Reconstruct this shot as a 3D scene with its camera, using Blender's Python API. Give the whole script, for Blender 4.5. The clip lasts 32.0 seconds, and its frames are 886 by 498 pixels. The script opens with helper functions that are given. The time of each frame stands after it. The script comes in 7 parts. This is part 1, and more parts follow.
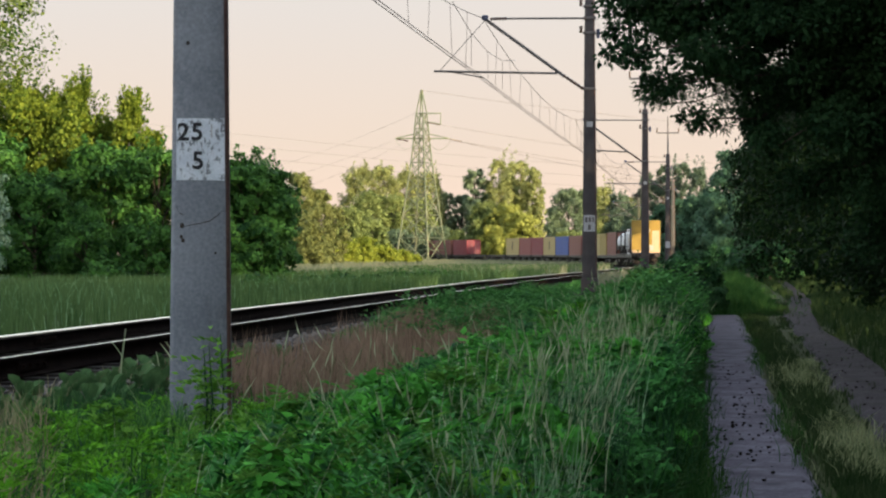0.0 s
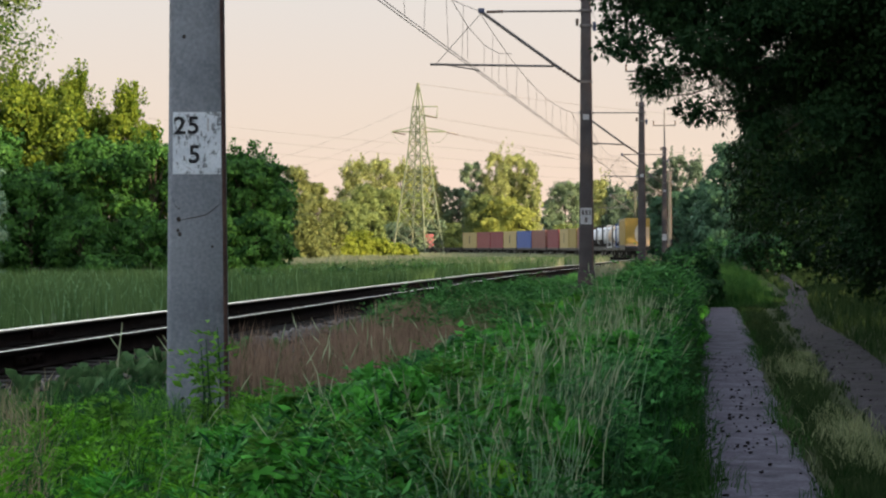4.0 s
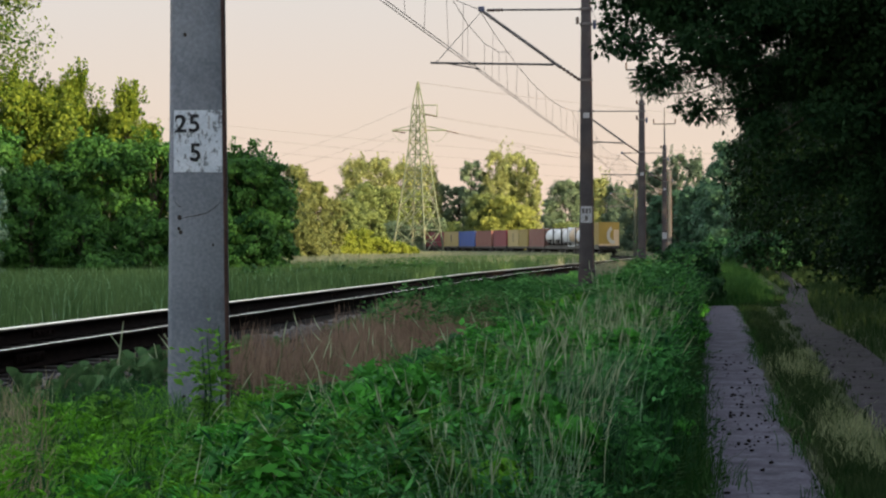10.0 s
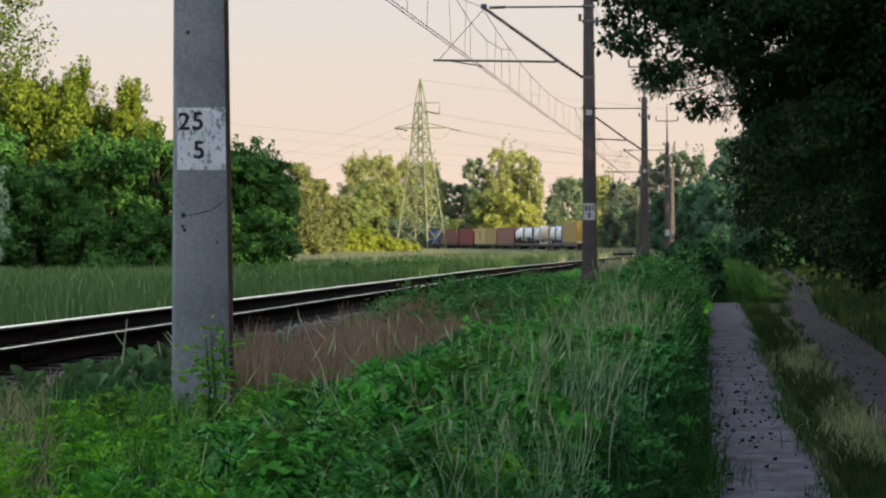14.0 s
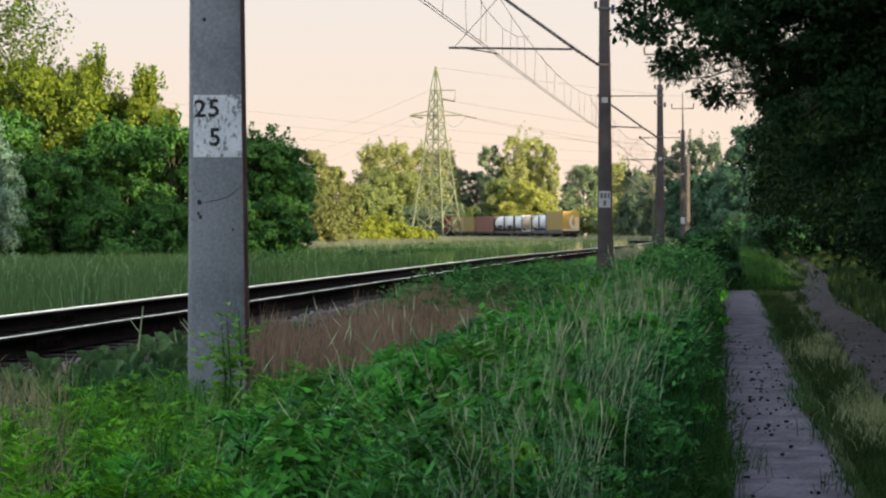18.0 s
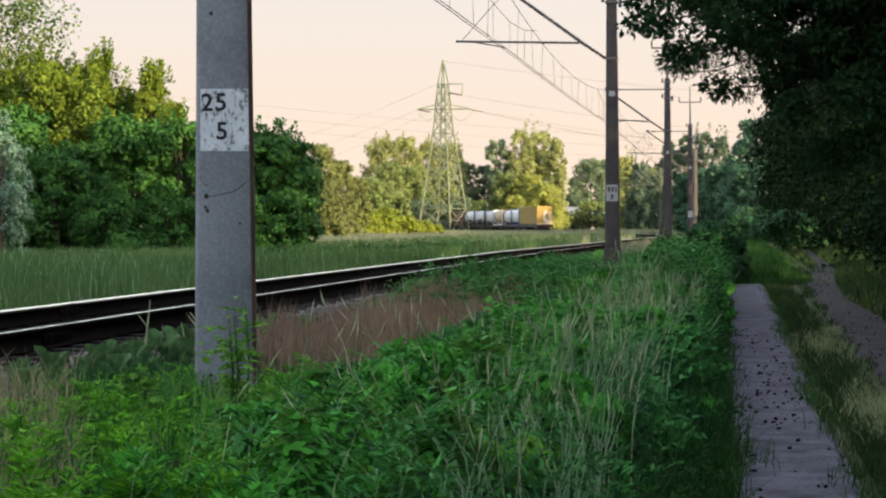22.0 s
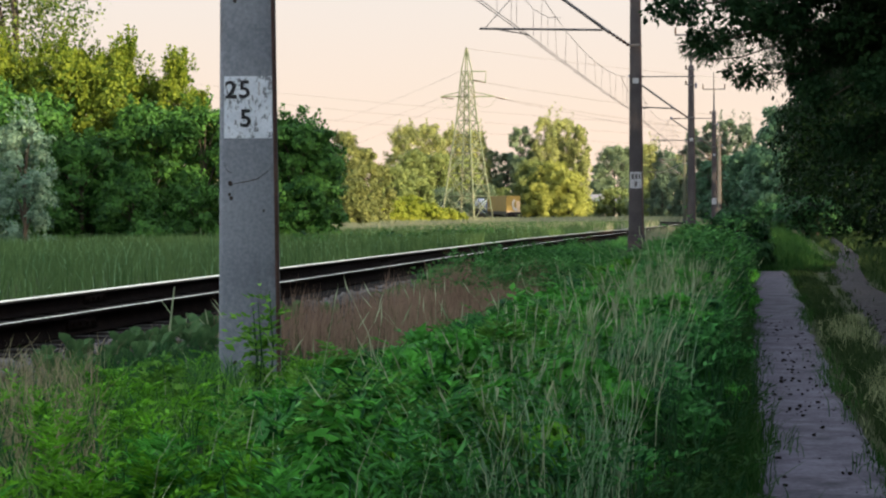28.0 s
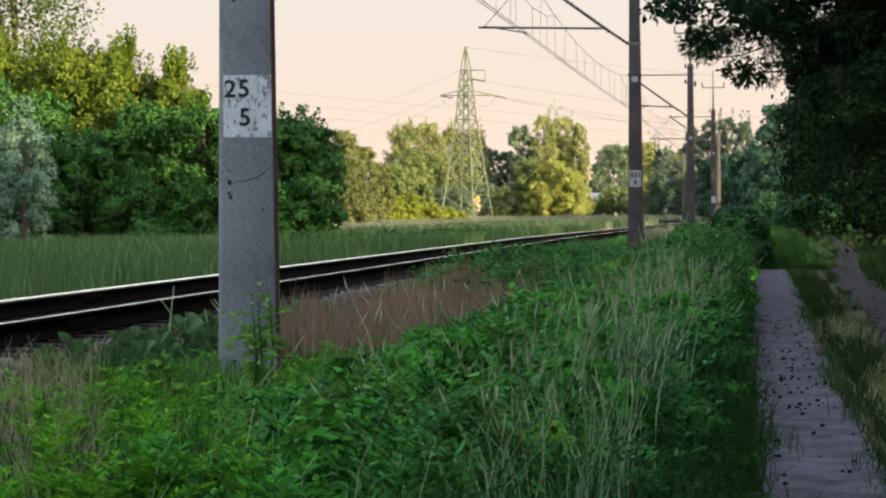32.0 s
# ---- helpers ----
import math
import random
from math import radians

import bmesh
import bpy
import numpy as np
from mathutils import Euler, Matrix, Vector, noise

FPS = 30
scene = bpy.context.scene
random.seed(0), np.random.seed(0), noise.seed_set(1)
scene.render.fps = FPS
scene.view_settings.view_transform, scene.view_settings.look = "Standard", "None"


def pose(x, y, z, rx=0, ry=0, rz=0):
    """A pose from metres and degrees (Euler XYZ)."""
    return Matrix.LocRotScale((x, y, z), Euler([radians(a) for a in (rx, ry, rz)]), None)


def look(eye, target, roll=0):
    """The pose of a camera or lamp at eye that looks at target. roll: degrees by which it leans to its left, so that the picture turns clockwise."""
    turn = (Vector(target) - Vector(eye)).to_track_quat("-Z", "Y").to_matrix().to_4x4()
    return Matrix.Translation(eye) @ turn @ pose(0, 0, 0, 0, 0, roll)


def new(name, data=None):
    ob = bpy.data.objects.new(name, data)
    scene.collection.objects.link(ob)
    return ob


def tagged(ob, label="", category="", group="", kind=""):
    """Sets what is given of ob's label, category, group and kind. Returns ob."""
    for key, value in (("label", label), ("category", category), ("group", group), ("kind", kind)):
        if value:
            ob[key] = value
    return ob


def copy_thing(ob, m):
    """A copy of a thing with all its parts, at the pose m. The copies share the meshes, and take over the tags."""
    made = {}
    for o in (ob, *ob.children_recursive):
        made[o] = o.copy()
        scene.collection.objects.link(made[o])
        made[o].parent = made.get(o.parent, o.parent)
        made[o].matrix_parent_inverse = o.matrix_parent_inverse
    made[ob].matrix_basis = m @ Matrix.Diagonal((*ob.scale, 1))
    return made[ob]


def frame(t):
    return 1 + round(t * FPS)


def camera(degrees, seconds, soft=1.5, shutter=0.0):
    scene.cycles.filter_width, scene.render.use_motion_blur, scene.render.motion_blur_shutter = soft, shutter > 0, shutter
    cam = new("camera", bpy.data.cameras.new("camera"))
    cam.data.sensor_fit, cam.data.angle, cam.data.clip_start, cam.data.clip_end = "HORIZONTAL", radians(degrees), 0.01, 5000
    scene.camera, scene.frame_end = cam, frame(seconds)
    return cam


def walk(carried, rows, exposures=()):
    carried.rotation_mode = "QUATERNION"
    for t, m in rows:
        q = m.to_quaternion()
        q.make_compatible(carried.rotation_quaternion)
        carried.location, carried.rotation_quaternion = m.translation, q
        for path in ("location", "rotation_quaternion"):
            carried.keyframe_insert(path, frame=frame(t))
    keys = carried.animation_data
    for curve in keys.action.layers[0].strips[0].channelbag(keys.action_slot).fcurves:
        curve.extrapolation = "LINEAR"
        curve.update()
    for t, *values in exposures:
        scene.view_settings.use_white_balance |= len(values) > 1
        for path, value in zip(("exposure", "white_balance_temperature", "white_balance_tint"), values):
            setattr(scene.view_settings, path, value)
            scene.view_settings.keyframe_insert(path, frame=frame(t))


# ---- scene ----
EXPO, KELVIN, TINT = 2.3, 6500, 10
TAIL0, SPEED = 221.5, 7.15        # metres along the line, metres a second
cam = camera(21.13, 32.0, soft=2.2)

# seconds, sideways, height, turn to the right, tilt up, roll (metres, degrees): a hand-held camera on the spot
HELD = [
    (0, 0.000, 1.600, 0.000, 0.095, 0.001),
    (0.5, -0.002, 1.599, 0.057, -0.022, 0.009),
    (1, 0.003, 1.599, 0.063, -0.053, 0.011),
    (1.5, 0.005, 1.598, 0.061, -0.060, 0.025),
    (2, 0.005, 1.596, 0.062, -0.060, 0.052),
    (2.5, 0.003, 1.596, 0.066, -0.060, 0.056),
    (3, 0.002, 1.598, 0.071, -0.064, 0.085),
    (3.5, 0.002, 1.599, 0.074, -0.068, 0.122),
    (5.5, -0.007, 1.600, 0.077, -0.081, 0.208),
    (6, -0.007, 1.598, 0.075, -0.089, 0.212),
    (6.5, -0.006, 1.597, 0.071, -0.091, 0.188),
    (7, -0.006, 1.596, 0.074, -0.088, 0.169),
    (7.5, -0.006, 1.597, 0.073, -0.092, 0.161),
    (8, -0.007, 1.597, 0.079, -0.095, 0.165),
    (8.5, -0.005, 1.598, 0.081, -0.101, 0.211),
    (9, -0.006, 1.598, 0.078, -0.104, 0.209),
    (9.5, -0.006, 1.596, 0.074, -0.103, 0.197),
    (10, -0.006, 1.595, 0.075, -0.103, 0.189),
    (10.5, -0.009, 1.593, 0.079, -0.107, 0.173),
    (11, -0.009, 1.593, 0.088, -0.107, 0.253),
    (11.5, -0.008, 1.595, 0.094, -0.113, 0.282),
    (12, -0.011, 1.595, 0.098, -0.119, 0.244),
    (12.5, -0.011, 1.594, 0.098, -0.121, 0.223),
    (13, -0.012, 1.592, 0.100, -0.124, 0.258),
    (13.5, -0.012, 1.591, 0.091, -0.125, 0.286),
    (14, -0.013, 1.592, 0.010, -0.162, 0.298),
    (14.5, -0.012, 1.593, -0.004, -0.167, 0.302),
    (16.5, -0.012, 1.591, -0.350, -0.434, 0.234),
    (17, -0.010, 1.591, -0.366, -0.453, 0.212),
    (17.5, -0.013, 1.590, -0.364, -0.458, 0.245),
    (18, -0.016, 1.591, -0.361, -0.461, 0.246),
    (18.5, -0.016, 1.592, -0.360, -0.463, 0.289),
    (19, -0.016, 1.592, -0.357, -0.471, 0.292),
    (19.5, -0.014, 1.593, -0.357, -0.471, 0.309),
    (20, -0.014, 1.591, -0.372, -0.483, 0.290),
    (20.5, -0.013, 1.590, -0.412, -0.522, 0.290),
    (21, -0.015, 1.590, -0.429, -0.542, 0.303),
    (21.5, -0.014, 1.591, -0.476, -0.575, 0.324),
    (22, -0.014, 1.590, -0.539, -0.609, 0.287),
    (22.5, -0.014, 1.588, -0.646, -0.676, 0.252),
    (23, -0.015, 1.588, -0.685, -0.701, 0.266),
    (23.5, -0.013, 1.589, -0.684, -0.701, 0.319),
    (24, -0.013, 1.591, -0.683, -0.708, 0.338),
    (24.5, -0.015, 1.590, -0.715, -0.723, 0.334),
    (25, -0.015, 1.586, -0.766, -0.729, 0.342),
    (25.5, -0.015, 1.586, -0.777, -0.729, 0.335),
    (27.5, -0.014, 1.586, -1.112, -0.904, 0.300),
    (28, -0.015, 1.588, -1.109, -0.909, 0.335),
    (28.5, -0.018, 1.587, -1.101, -0.912, 0.391),
    (29, -0.018, 1.586, -1.100, -0.915, 0.382),
    (29.5, -0.016, 1.586, -1.101, -0.916, 0.380),
    (30, -0.015, 1.587, -1.101, -0.917, 0.384),
    (30.5, -0.015, 1.589, -1.098, -0.928, 0.413),
    (31, -0.015, 1.591, -1.097, -0.936, 0.415),
    (31.5, -0.015, 1.588, -1.097, -0.937, 0.425),
    (32, -0.015, 1.587, -1.097, -0.937, 0.426),
]


def held_pose(x, z, yaw, tilt, roll):
    return Matrix.Translation((x, 0, z)) @ (Matrix.Rotation(radians(-yaw), 4, "Z") @ Matrix.Rotation(radians(90 + tilt), 4, "X")
                                            @ Matrix.Rotation(radians(-roll), 4, "Z"))


walk(cam, [(t, held_pose(x, z, yaw, tilt, roll)) for t, x, z, yaw, tilt, roll in HELD], exposures=[(t, EXPO + v, KELVIN, TINT) for t, v in ((0, 0.0), (3, 0.0), (6, -0.09), (13, -0.08), (17, 0.10), (22, 0.15), (27, 0.15), (32, 0.12))])

# ---- light: a low evening sun behind the woods, clear sky ----
SUN_UP, SUN_ROUND = 9.0, 138.0        # degrees above the ground; clockwise from the view axis (+Y)
world = bpy.data.worlds.new("evening_sky")
scene.world = world
world.use_nodes = True
wn, wl = world.node_tree.nodes, world.node_tree.links
sky = wn.new("ShaderNodeTexSky")
sky.sky_type, sky.sun_disc = "NISHITA", False
sky.sun_elevation, sky.sun_rotation = radians(SUN_UP), radians(SUN_ROUND)
sky.air_density, sky.dust_density, sky.ozone_density = 1.0, 0.5, 1.0
hue = wn.new("ShaderNodeHueSaturation")
hue.inputs["Saturation"].default_value = 0.6
warm = wn.new("ShaderNodeMix")
warm.data_type, warm.blend_type = "RGBA", "MULTIPLY"
warm.inputs[0].default_value, warm.inputs[7].default_value = 1.0, (1.08, 1.0, 0.95, 1)
wl.new(sky.outputs[0], hue.inputs["Color"])
wl.new(hue.outputs[0], warm.inputs[6]), wl.new(warm.outputs[2], wn["Background"].inputs["Color"])
wn["Background"].inputs["Strength"].default_value = 0.15
sun = new("sun", bpy.data.lights.new("sun", "SUN"))
sun.data.energy, sun.data.angle, sun.data.color = 2.6, radians(0.6), (1.0, 0.78, 0.50)
to_sun = Vector((math.sin(radians(SUN_ROUND)) * math.cos(radians(SUN_UP)), math.cos(radians(SUN_ROUND)) * math.cos(radians(SUN_UP)), math.sin(radians(SUN_UP))))
sun.matrix_world = look(to_sun * 100, (0, 0, 0))

rng = np.random.default_rng(7)


# ---- materials ----
def mat(name, c1, c2, rough=0.8, scale=6.0, fine=40.0, bump=0.2, metal=0.0, stain=None, stain_scale=1.5, stain_amount=0.5, per_object=0.0, spec=0.35, streak=1.0, edge=(0.5, 0.66)):
    m = bpy.data.materials.new(name)
    m.use_nodes = True
    n, l = m.node_tree.nodes, m.node_tree.links
    b = n["Principled BSDF"]
    b.inputs["Roughness"].default_value, b.inputs["Metallic"].default_value = rough, metal
    b.inputs["Specular IOR Level"].default_value = spec
    co = n.new("ShaderNodeTexCoord")
    n1, n2 = n.new("ShaderNodeTexNoise"), n.new("ShaderNodeTexNoise")
    n1.inputs["Scale"].default_value, n2.inputs["Scale"].default_value = scale, fine
    n1.inputs["Detail"].default_value = n2.inputs["Detail"].default_value = 5
    l.new(co.outputs["Object"], n1.inputs["Vector"]), l.new(co.outputs["Object"], n2.inputs["Vector"])
    add = n.new("ShaderNodeMath")
    add.operation = "MULTIPLY_ADD"
    add.inputs[1].default_value = 0.5
    l.new(n2.outputs[0], add.inputs[0])
    half = n.new("ShaderNodeMath")
    half.operation = "MULTIPLY"
    half.inputs[1].default_value = 0.5
    l.new(n1.outputs[0], half.inputs[0]), l.new(half.outputs[0], add.inputs[2])
    ramp = n.new("ShaderNodeValToRGB")
    ramp.color_ramp.elements[0].position, ramp.color_ramp.elements[1].position = 0.36, 0.64
    ramp.color_ramp.elements[0].color, ramp.color_ramp.elements[1].color = (*c1, 1), (*c2, 1)
    l.new(add.outputs[0], ramp.inputs[0])
    out = ramp.outputs[0]
    if stain:
        n3 = n.new("ShaderNodeTexNoise")
        n3.inputs["Scale"].default_value, n3.inputs["Detail"].default_value = stain_scale, 6
        n3.inputs["Roughness"].default_value = 0.65
        mp = n.new("ShaderNodeMapping")
        mp.inputs["Scale"].default_value = (1, 1, streak)
        l.new(co.outputs["Object"], mp.inputs[0]), l.new(mp.outputs[0], n3.inputs["Vector"])
        r3 = n.new("ShaderNodeValToRGB")
        r3.color_ramp.elements[0].position, r3.color_ramp.elements[1].position = edge
        l.new(n3.outputs[0], r3.inputs[0])
        k = n.new("ShaderNodeMath")
        k.operation, k.inputs[1].default_value = "MULTIPLY", stain_amount
        l.new(r3.outputs[0], k.inputs[0])
        mx = n.new("ShaderNodeMix")
        mx.data_type = "RGBA"
        l.new(k.outputs[0], mx.inputs[0]), l.new(out, mx.inputs[6])
        mx.inputs[7].default_value = (*stain, 1)
        out = mx.outputs[2]
    if per_object:
        oi, hs = n.new("ShaderNodeObjectInfo"), n.new("ShaderNodeHueSaturation")
        mr = n.new("ShaderNodeMapRange")
        mr.inputs["To Min"].default_value, mr.inputs["To Max"].default_value = 1 - per_object, 1 + per_object
        l.new(oi.outputs["Random"], mr.inputs[0]), l.new(mr.outputs[0], hs.inputs["Value"]), l.new(out, hs.inputs["Color"])
        out = hs.outputs[0]
    l.new(out, b.inputs["Base Color"])
    if bump:
        bp = n.new("ShaderNodeBump")
        bp.inputs["Strength"].default_value, bp.inputs["Distance"].default_value = bump, 0.02
        l.new(add.outputs[0], bp.inputs["Height"]), l.new(bp.outputs[0], b.inputs["Normal"])
    return m


def leaf_mat(name, dark, light, through_share=0.35, patch=0.5, gloss=0.25):
    """Foliage: each leaf has its own tone between dark and light, with larger patches, and lets light through."""
    m = bpy.data.materials.new(name)
    m.use_nodes = True
    n, l = m.node_tree.nodes, m.node_tree.links
    b = n["Principled BSDF"]
    b.inputs["Roughness"].default_value = 0.6
    b.inputs["Specular IOR Level"].default_value = gloss * 0.5
    geo, co, nz = n.new("ShaderNodeNewGeometry"), n.new("ShaderNodeTexCoord"), n.new("ShaderNodeTexNoise")
    nz.inputs["Scale"].default_value, nz.inputs["Detail"].default_value = patch, 4
    l.new(co.outputs["Object"], nz.inputs["Vector"])
    mr = n.new("ShaderNodeMapRange")
    mr.inputs["From Min"].default_value, mr.inputs["From Max"].default_value = 0.3, 0.7
    l.new(nz.outputs[0], mr.inputs[0])
    av = n.new("ShaderNodeMath")
    av.operation, av.inputs[1].default_value = "MULTIPLY_ADD", 0.5
    hf = n.new("ShaderNodeMath")
    hf.operation, hf.inputs[1].default_value = "MULTIPLY", 0.5
    l.new(mr.outputs[0], hf.inputs[0])
    l.new(geo.outputs["Random Per Island"], av.inputs[0]), l.new(hf.outputs[0], av.inputs[2])
    ramp = n.new("ShaderNodeValToRGB")
    ramp.color_ramp.elements[0].position, ramp.color_ramp.elements[1].position = 0.15, 0.85
    ramp.color_ramp.elements[0].color, ramp.color_ramp.elements[1].color = (*dark, 1), (*light, 1)
    l.new(av.outputs[0], ramp.inputs[0]), l.new(ramp.outputs[0], b.inputs["Base Color"])
    tr, mix = n.new("ShaderNodeBsdfTranslucent"), n.new("ShaderNodeMixShader")
    l.new(ramp.outputs[0], tr.inputs["Color"])
    mix.inputs[0].default_value = through_share
    l.new(b.outputs[0], mix.inputs[1]), l.new(tr.outputs[0], mix.inputs[2])
    l.new(mix.outputs[0], n["Material Output"].inputs["Surface"])
    return m


M_GROUND = mat("soil_and_grass", (0.02, 0.028, 0.008), (0.045, 0.06, 0.018), 0.95, 0.9, 14, 0.6, stain=(0.06, 0.052, 0.03), stain_scale=0.25, stain_amount=0.5, spec=0.1)
M_PATH = mat("trodden_earth", (0.058, 0.054, 0.070), (0.165, 0.152, 0.188), 0.95, 2.4, 26, 0.2, stain=(0.034, 0.031, 0.037), stain_scale=1.5, stain_amount=0.8, spec=0.1, edge=(0.50, 0.68))
# darker than the other rut: the woods' shade is put into its colour
M_RUT = mat("shaded_rut_earth", (0.0221, 0.0187, 0.02142), (0.0595, 0.051, 0.05712), 0.95, 2.2, 30, 0.9, stain=(0.018, 0.020, 0.012), stain_scale=1.8, stain_amount=0.85, spec=0.1)
M_CLOD = mat("dark_clods", (0.007, 0.006, 0.005), (0.020, 0.016, 0.013), 0.95, 20, 80, 0.4, spec=0.05)
# ballast far darker than stone: shade between the rails is in the colour
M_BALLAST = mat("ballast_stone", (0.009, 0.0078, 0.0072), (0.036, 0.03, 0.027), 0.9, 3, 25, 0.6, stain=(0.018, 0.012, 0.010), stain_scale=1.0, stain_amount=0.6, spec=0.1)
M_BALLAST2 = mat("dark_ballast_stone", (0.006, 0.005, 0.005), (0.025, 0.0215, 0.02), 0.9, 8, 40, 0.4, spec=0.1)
M_STONE = mat("broken_stone", (0.09, 0.08, 0.075), (0.24, 0.22, 0.21), 0.85, 8, 40, 0.4, per_object=0.3)
# rust toned near black, with the rail side's shadow in it
M_RAIL = mat("rusty_shaded_rail_side", (0.004, 0.003, 0.003), (0.014, 0.009, 0.007), 0.95, 5, 60, 0.3, spec=0.02)
M_RAILTOP = mat("polished_rail_head", (0.40, 0.36, 0.28), (0.54, 0.49, 0.38), 0.30, 5, 60, 0.02, metal=1.0)
# sleepers darkened the same way for the shade between the rails
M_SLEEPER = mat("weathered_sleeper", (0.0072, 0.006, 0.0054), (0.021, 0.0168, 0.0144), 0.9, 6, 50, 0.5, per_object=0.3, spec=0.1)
M_CONCRETE = mat("weathered_concrete", (0.125, 0.140, 0.165), (0.220, 0.238, 0.270), 0.88, 1.8, 40, 0.35, stain=(0.050, 0.042, 0.042), stain_scale=3.4, stain_amount=0.7, streak=0.22, edge=(0.54, 0.70))
# much darker concrete for the further masts
M_CONCRETE_DARK = mat("dark_concrete", (0.030, 0.027, 0.029), (0.074, 0.064, 0.066), 0.9, 3, 60, 0.35, stain=(0.026, 0.021, 0.021), stain_scale=1.5, stain_amount=0.5)
# darkened green-grey so the sunlit mast blends with the trees behind
M_CONCRETE_GREEN = mat("dark_green_concrete", (0.03, 0.036, 0.022), (0.06, 0.07, 0.045), 0.9, 1.5, 30, 0.3)
M_CONCRETE_MID = mat("grey_concrete", (0.042, 0.042, 0.0408), (0.075, 0.0744, 0.0708), 0.9, 1.6, 14, 0.25)
# reddish dark tone for the masts' right-hand chamfers
M_ARRIS = mat("reddish_dark_edge", (0.045, 0.022, 0.020), (0.12, 0.065, 0.055), 0.9, 4, 50, 0.4)
M_WHITEPAINT = mat("flaking_white_paint", (0.46, 0.51, 0.58), (0.64, 0.68, 0.74), 0.7, 9, 60, 0.3, stain=(0.13, 0.14, 0.16), stain_scale=38, stain_amount=0.9, edge=(0.54, 0.585), streak=0.6)
M_BLACKPAINT = mat("black_stencil_paint", (0.008, 0.008, 0.012), (0.02, 0.02, 0.025), 0.7, 20, 90, 0.1)
M_WORN = mat("worn_paint", (0.22, 0.22, 0.23), (0.42, 0.42, 0.43), 0.8, 20, 90, 0.1)
M_CRACK = mat("crack_dirt", (0.02, 0.016, 0.014), (0.05, 0.04, 0.036), 0.95, 20, 90, 0.2)
M_STEEL = mat("painted_steel_tube", (0.06, 0.055, 0.055), (0.13, 0.12, 0.12), 0.6, 6, 50, 0.2, metal=0.3)
M_PORCELAIN = mat("brown_porcelain", (0.035, 0.02, 0.016), (0.07, 0.04, 0.03), 0.25, 8, 50, 0.05)
M_BLUEINS = mat("blue_insulator", (0.025, 0.032, 0.065), (0.04, 0.05, 0.10), 0.4, 8, 50, 0.05)
M_WIRE = mat("copper_wire_weathered", (0.10, 0.085, 0.075), (0.18, 0.16, 0.145), 0.6, 6, 50, 0.0, metal=0.4)
M_LINEWIRE = mat("aluminium_wire", (0.11, 0.10, 0.10), (0.19, 0.18, 0.175), 0.8, 6, 50, 0.0, spec=0.1)
M_LATTICE = mat("green_painted_lattice", (0.054, 0.0756, 0.04536), (0.1134, 0.135, 0.0756), 0.7, 1.2, 12, 0.1, stain=(0.17, 0.16, 0.10), stain_scale=0.4, stain_amount=0.6)
M_PLASTER = mat("pale_plaster", (0.22, 0.20, 0.18), (0.32, 0.29, 0.26), 0.9, 0.8, 10, 0.1, stain=(0.3, 0.27, 0.23), stain_scale=0.6)
M_SLATE = mat("grey_roofing", (0.10, 0.11, 0.13), (0.18, 0.19, 0.21), 0.8, 1.0, 12, 0.3)
M_DARKPANE = mat("window_glass_dark", (0.02, 0.022, 0.025), (0.03, 0.032, 0.036), 0.1, 2, 9, 0.0, spec=0.5)
M_BARK = mat("bark", (0.02, 0.016, 0.012), (0.065, 0.052, 0.038), 0.95, 3, 20, 0.8)
M_BIRCH = mat("pale_bark", (0.35, 0.30, 0.24), (0.55, 0.48, 0.40), 0.9, 3, 20, 0.5)

# yellow sunlit tone for the thicket's upper trees, put into the colour
L_LIT = leaf_mat("sunlit_ash_leaves", (0.014, 0.052, 0.006), (0.185, 0.235, 0.026), 0.4, 0.6)
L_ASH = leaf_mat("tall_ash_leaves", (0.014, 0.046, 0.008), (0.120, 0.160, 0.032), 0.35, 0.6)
# darker tone: shade on the lower thicket is put into the colour
L_GREEN = leaf_mat("shaded_broad_leaves", (0.0061, 0.03416, 0.00854), (0.06344, 0.1659, 0.0305), 0.3, 0.9)
L_SILVER = leaf_mat("silver_willow_leaves", (0.048, 0.104, 0.072), (0.16, 0.248, 0.176), 0.25, 0.8)
# next two: distance haze is put into the far trees' paler leaf tones
L_FAR = leaf_mat("hazy_poplar_leaves", (0.085, 0.112, 0.040), (0.285, 0.305, 0.105), 0.3, 0.25)
L_FARDARK = leaf_mat("hazy_alder_leaves", (0.062, 0.100, 0.062), (0.150, 0.200, 0.105), 0.25, 0.2)
L_YELLOW = leaf_mat("broom_leaves", (0.085, 0.125, 0.014), (0.235, 0.27, 0.036), 0.3, 0.5)
# near black: shade inside the woods is put into the leaf colour
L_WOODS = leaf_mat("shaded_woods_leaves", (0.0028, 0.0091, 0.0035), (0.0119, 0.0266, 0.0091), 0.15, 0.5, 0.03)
L_COOL = leaf_mat("hazel_leaves", (0.0216, 0.0621, 0.03685), (0.081, 0.162, 0.08789), 0.3, 0.5)
L_PINE = leaf_mat("pine_needles", (0.02, 0.034, 0.018), (0.05, 0.07, 0.038), 0.15, 0.5)
L_WEED = leaf_mat("weed_leaves", (0.005877, 0.053, 0.007724), (0.105, 0.424, 0.05152), 0.2, 3.2, 0.15)
L_WEED2 = leaf_mat("nettle_leaves", (0.006555, 0.0483, 0.01441), (0.09286, 0.3277, 0.07445), 0.2, 2.4, 0.15)
L_WEED3 = leaf_mat("elder_leaves", (0.006163, 0.03204, 0.01414), (0.05176, 0.138, 0.04809), 0.2, 1.6, 0.15)
